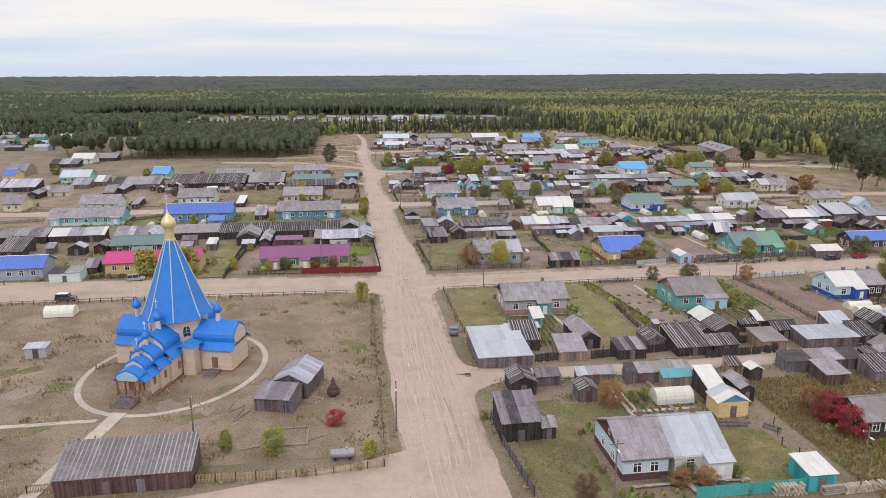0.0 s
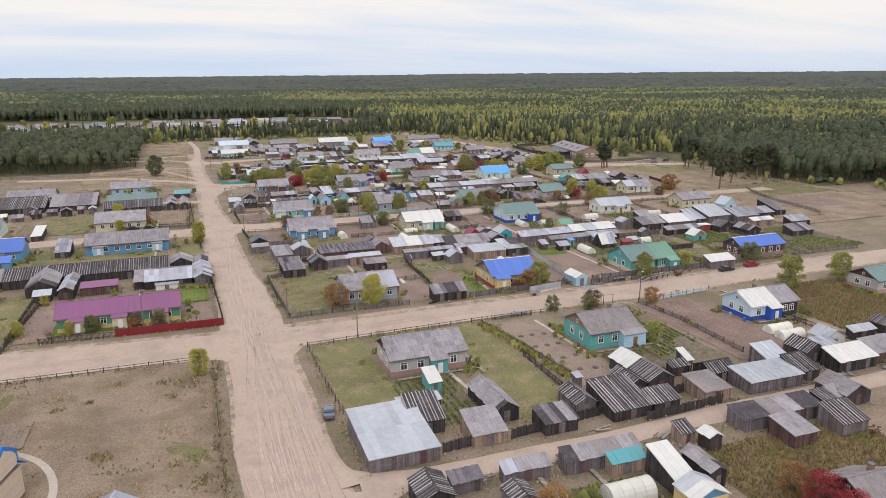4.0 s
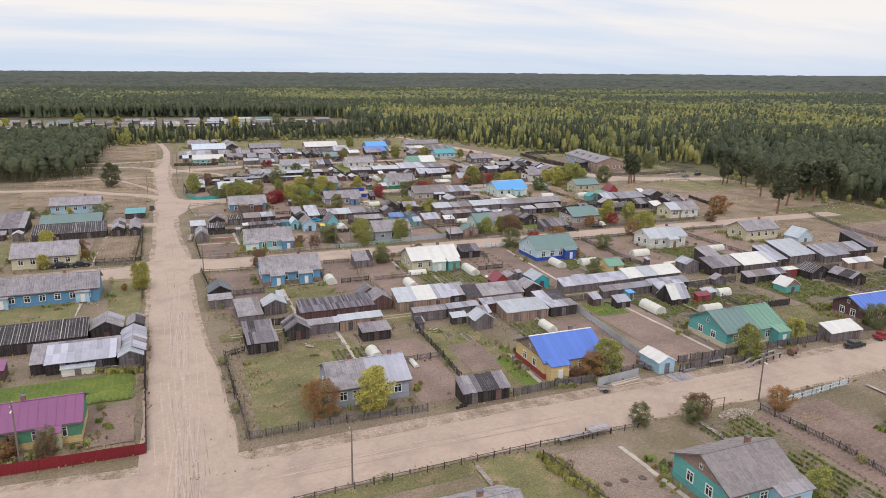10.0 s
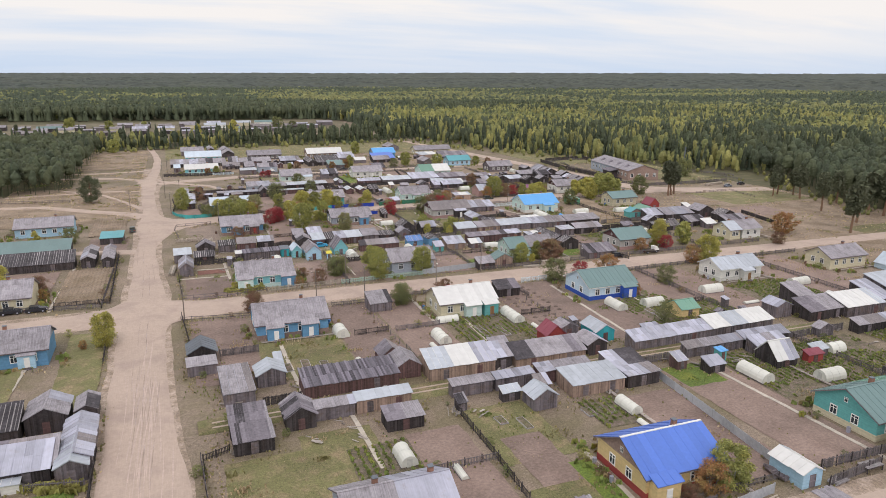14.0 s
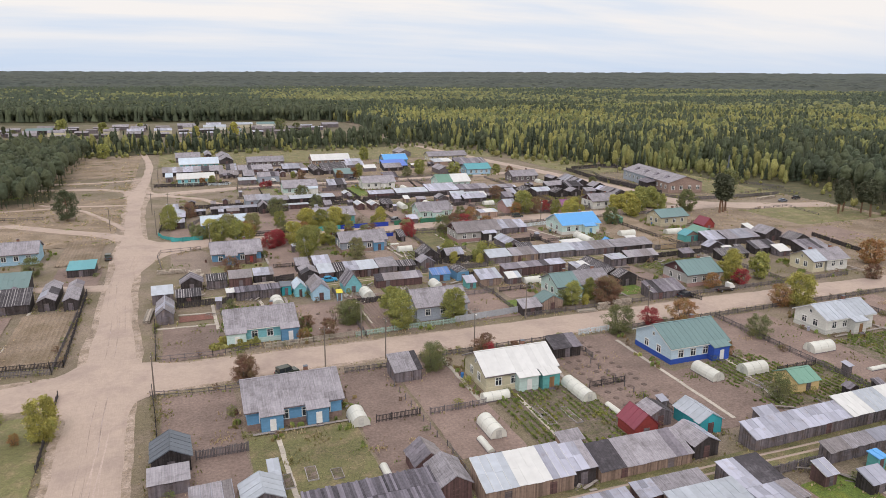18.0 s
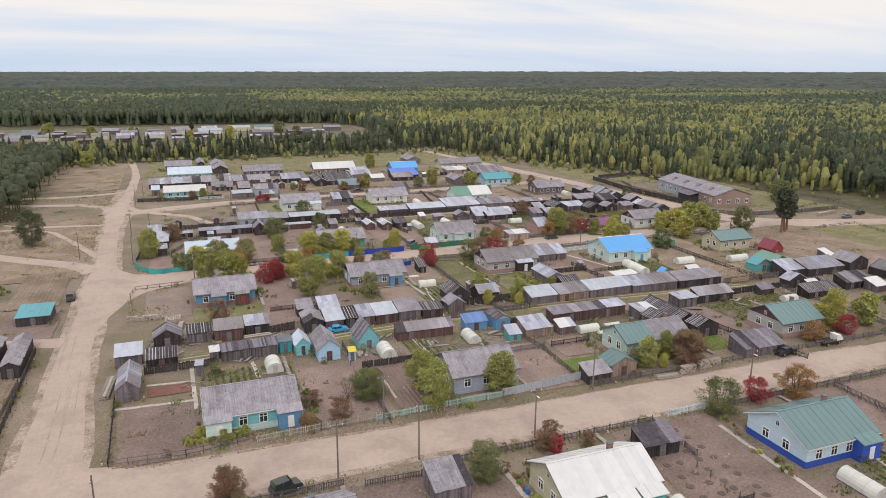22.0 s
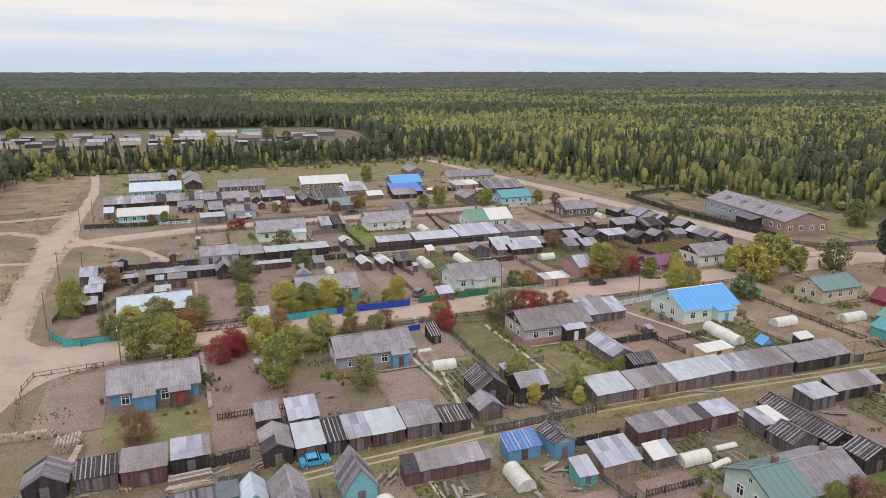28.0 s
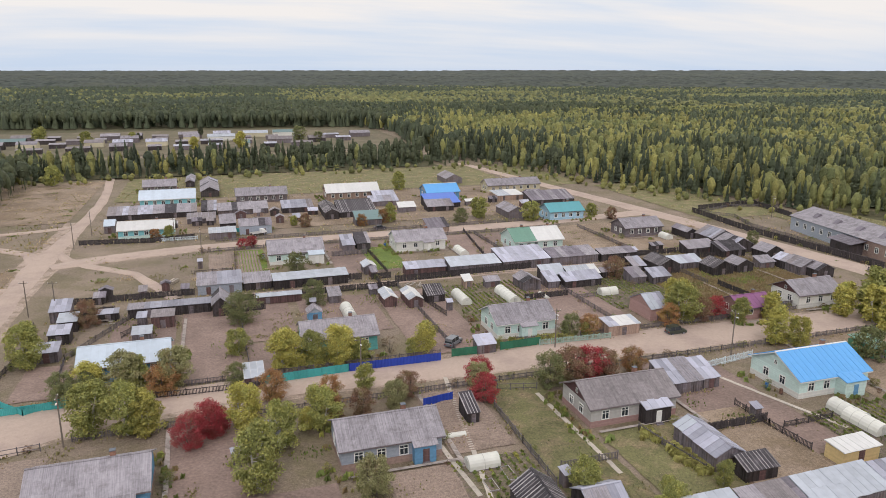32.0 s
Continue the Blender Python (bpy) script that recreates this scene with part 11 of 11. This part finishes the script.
# grass over the open common and fields
op = np.concatenate([spots(-60, 214, -8, 455, 0.25), spots(10, 262, 172, 268, 0.5), spots(2, 320, 180, 460, 0.16), spots(184, 60, 262, 200, 0.2), spots(205, 210, 262, 380, 0.2), spots(-150, 12, -20, 200, 0.1)])
op = op[softnoise(op, 0.21, 4) + softnoise(op, 0.07, 1) > -0.1]
tufts("common_grass", T_GRN, op[::2], (0.15, 0.5), "grass and weeds on the open common", 3)
tufts("common_weeds", T_DRY, op[1::2], (0.15, 0.45), "dry grass on the open common", 3)
# scrap timber and odds and ends lying about the back yards
sc = Shape()
jr = random.Random(17)
for k in range(230):
    bx, by_ = jr.uniform(9, 172), jr.choice((40, 44, 54, 58, 138, 143, 153, 158, 250, 255, 265, 345, -56, -64)) + jr.uniform(-3, 3)
    a0 = jr.random() * 3.14
    for i in range(jr.randrange(2, 8)):
        a = a0 + jr.uniform(-0.25, 0.25)
        L, px, py = jr.uniform(0.6, 3.2), bx + jr.uniform(-1, 1), by_ + jr.uniform(-1, 1)
        u = Vector((math.cos(a), math.sin(a), jr.uniform(-0.02, 0.05)))
        sc.slab(Vector((px, py, 0.06 + 0.07 * i)), u * L, Vector((-u.y, u.x, 0)) * jr.uniform(0.12, 0.5), 0.06)
SCRAP = material("scrap_timber", (0.27, 0.24, 0.215), var=0.2, island=0.5)
tagged(new("scrap_timber", sc.mesh("scrap_timber", SCRAP)), "loose boards and scrap timber lying in back yards", "timber", "", "stuff")
# clumps of weeds all over yards and open ground
ck = []
for k in range(1150):
    q = gs.uniform(0, 1)
    c = (gs.uniform(-105, -10), gs.uniform(-84, -9)) if q < 0.2 else (gs.uniform(-60, -9), gs.uniform(214, 455)) if q < 0.3 else (gs.uniform(-150, -10), gs.uniform(10, 205)) if q < 0.42 else (gs.uniform(7, 182), gs.uniform(-105 if q < 0.5 else 8, 310)) if q < 0.93 else (gs.uniform(184, 262), gs.uniform(50, 300))
    m = gs.randint(14, 52)
    ck.append(np.array(c) + gs.normal(0, gs.uniform(0.4, 1.9), (m, 2)) * np.array((1.0, gs.uniform(0.5, 1.2))))
sets = [np.concatenate(ck[i::3]) for i in range(3)]
for p, mat, nm, words in zip(sets, (T_GRN, T_DRY, T_VEG), ("yellow_weeds", "dry_weeds", "green_clumps"), ("yellowing weeds in the yards", "dry weeds in the yards", "green weeds in the yards")):
    if mat is T_VEG:
        p = p[~((p[:, 0] < -8) & (p[:, 1] < 0))]
    x, y = p.T
    road_ = (np.abs(x + 2.2) < np.interp(y, [-120, 0, 40, 100, 150, 330], [8.4, 8.6, 6.6, 6.2, 4.8, 4.5])) | (np.abs(y - 1.2) < 7.2) | (np.abs(y - 106) < 6) | ((np.abs(y - 207) < 6) & (x > -5)) | ((np.abs(y - 311) < 5) & (x > -5)) | ((np.abs(y + 60.5) < 2.6) & (x > 0))
    house_ = np.zeros(len(p), bool)
    for hx, hy, hw, hd in HOUSES:
        house_ |= (x > hx) & (x < hx + hw) & (y > hy) & (y < hy + hd)
    tufts(nm, mat, p[~road_ & ~house_], (0.1, 0.38), words, 3, 0.55, 0.05)
# grass that grows up along fences and round sheds
fl = []
for line in FENCE_LINES:
    for a, b in zip(line, line[1:]):
        n = int(math.hypot(b[0] - a[0], b[1] - a[1]) * 1.7)
        if n > 0 and a[1] < 330:
            u = gs.uniform(0, 1, n)
            fl.append(np.stack([a[0] + (b[0] - a[0]) * u, a[1] + (b[1] - a[1]) * u], -1) + gs.normal(0, 0.42, (n, 2)))
for x, y, w, d in SHEDS:
    if -130 < x < 240 and y < 330:
        n = int((w + d) * 2.6)
        u, v, side = gs.uniform(-0.3, 1.3, n), gs.uniform(0.1, 0.8, n), gs.randint(0, 4, n)
        fl.append(np.stack([np.where(side < 2, x + w * u, np.where(side == 2, x - v, x + w + v)), np.where(side < 2, np.where(side == 0, y - v, y + d + v), y + d * u)], -1))
fl = np.concatenate(fl)
fl = fl[softnoise(fl, 0.33, 5) + softnoise(fl, 0.9, 2) * 0.7 > -0.35]
tufts("fence_grass", T_GRN, fl[::2], (0.12, 0.42), "grass grown up along fences and sheds", 3, 0.7)
tufts("fence_weeds", T_DRY, fl[1::4], (0.1, 0.36), "dry weeds along fences and sheds", 3, 0.7)
tufts("fence_greenery", T_VEG, fl[3::4], (0.1, 0.36), "green weeds along fences and sheds", 3, 0.6)
# low bushes along fences, sheds and houses
bush_p = []
br = random.Random(77)
for line in FENCE_LINES:
    for a, b in zip(line, line[1:]):
        for k in range(int(math.hypot(b[0] - a[0], b[1] - a[1]) / 7.5)):
            u = br.random()
            bush_p.append((a[0] + (b[0] - a[0]) * u + br.uniform(-1.2, 1.2), a[1] + (b[1] - a[1]) * u + br.uniform(0.2, 1.2), br.uniform(0.5, 1.5)))
for x, y, w, d in HOUSES:
    for k in range(5):
        bush_p.append((x + br.uniform(-1, w + 2), y - br.uniform(0.5, 3.0), br.uniform(0.5, 1.4)) if k < 2 else (x + br.choice((-1.4, w + 1.2)), y + br.uniform(-1, d + 4), br.uniform(0.7, 1.8)))
for x, y, w, d in SHEDS:
    if -120 < x < 200 and y < 330 and br.random() < 0.45:
        bush_p.append((x + br.uniform(-1, w + 1), y + br.choice((-0.9, d + 0.8)), br.uniform(0.6, 1.6)))
solid_ = [(x, y, x + w, y + d) for x, y, w, d in HOUSES + SHEDS]
lanes_ = ((-8.6, 4.8, -200, 500), (-300, 300, -8.6, 7.2), (-300, 300, 100.5, 111.5), (-6, 300, 201.5, 212.5), (-6, 200, 307, 317), (0, 120, -63.5, -57.5))
bush_p = np.array([q for q in bush_p if q[1] < 335 and q[0] > -125 and not any(x0 - 0.2 < q[0] < x1 + 0.2 and y0 - 0.2 < q[1] < y1 + 0.2 for x0, y0, x1, y1 in solid_) and not any(x0 < q[0] < x1 and y0 < q[1] < y1 for x0, x1, y0, y1 in lanes_)])
for nm, kind, first, second_, words in (("garden_bushes", "green", (0.145, 0.185, 0.062), (0.30, 0.285, 0.075), "green and yellowing garden bushes along fences"), ("withered_bushes", "bare", (0.25, 0.19, 0.11), (0.20, 0.115, 0.07), "brown withered bushes along fences")):
    some = bush_p[::3] if kind == "bare" else np.delete(bush_p, np.arange(0, len(bush_p), 3), 0)
    V, T = [], []
    for k in range(4):
        me = tree_mesh(kind, k, True)[1]
        co = np.zeros(len(me.vertices) * 3, np.float32)
        me.vertices.foreach_get("co", co)
        co = co.reshape(-1, 3, 3)[::3 if kind == "green" else 1].reshape(-1, 3)
        for x, y, h in some[k::4]:
            a, g = br.random() * 6.28, h * br.uniform(1.0, 1.5)
            V.append(np.stack([x + (co[:, 0] * math.cos(a) - co[:, 1] * math.sin(a)) * g, y + (co[:, 0] * math.sin(a) + co[:, 1] * math.cos(a)) * g, co[:, 2] * h + 0.03], -1))
            T.append(np.full(len(co), br.random()))
    V = np.concatenate(V)
    bulk(nm, needles(nm, first, second_, 0.4, 2.0), V, np.arange(len(V)), 3, words, "plants", tone=np.concatenate(T))
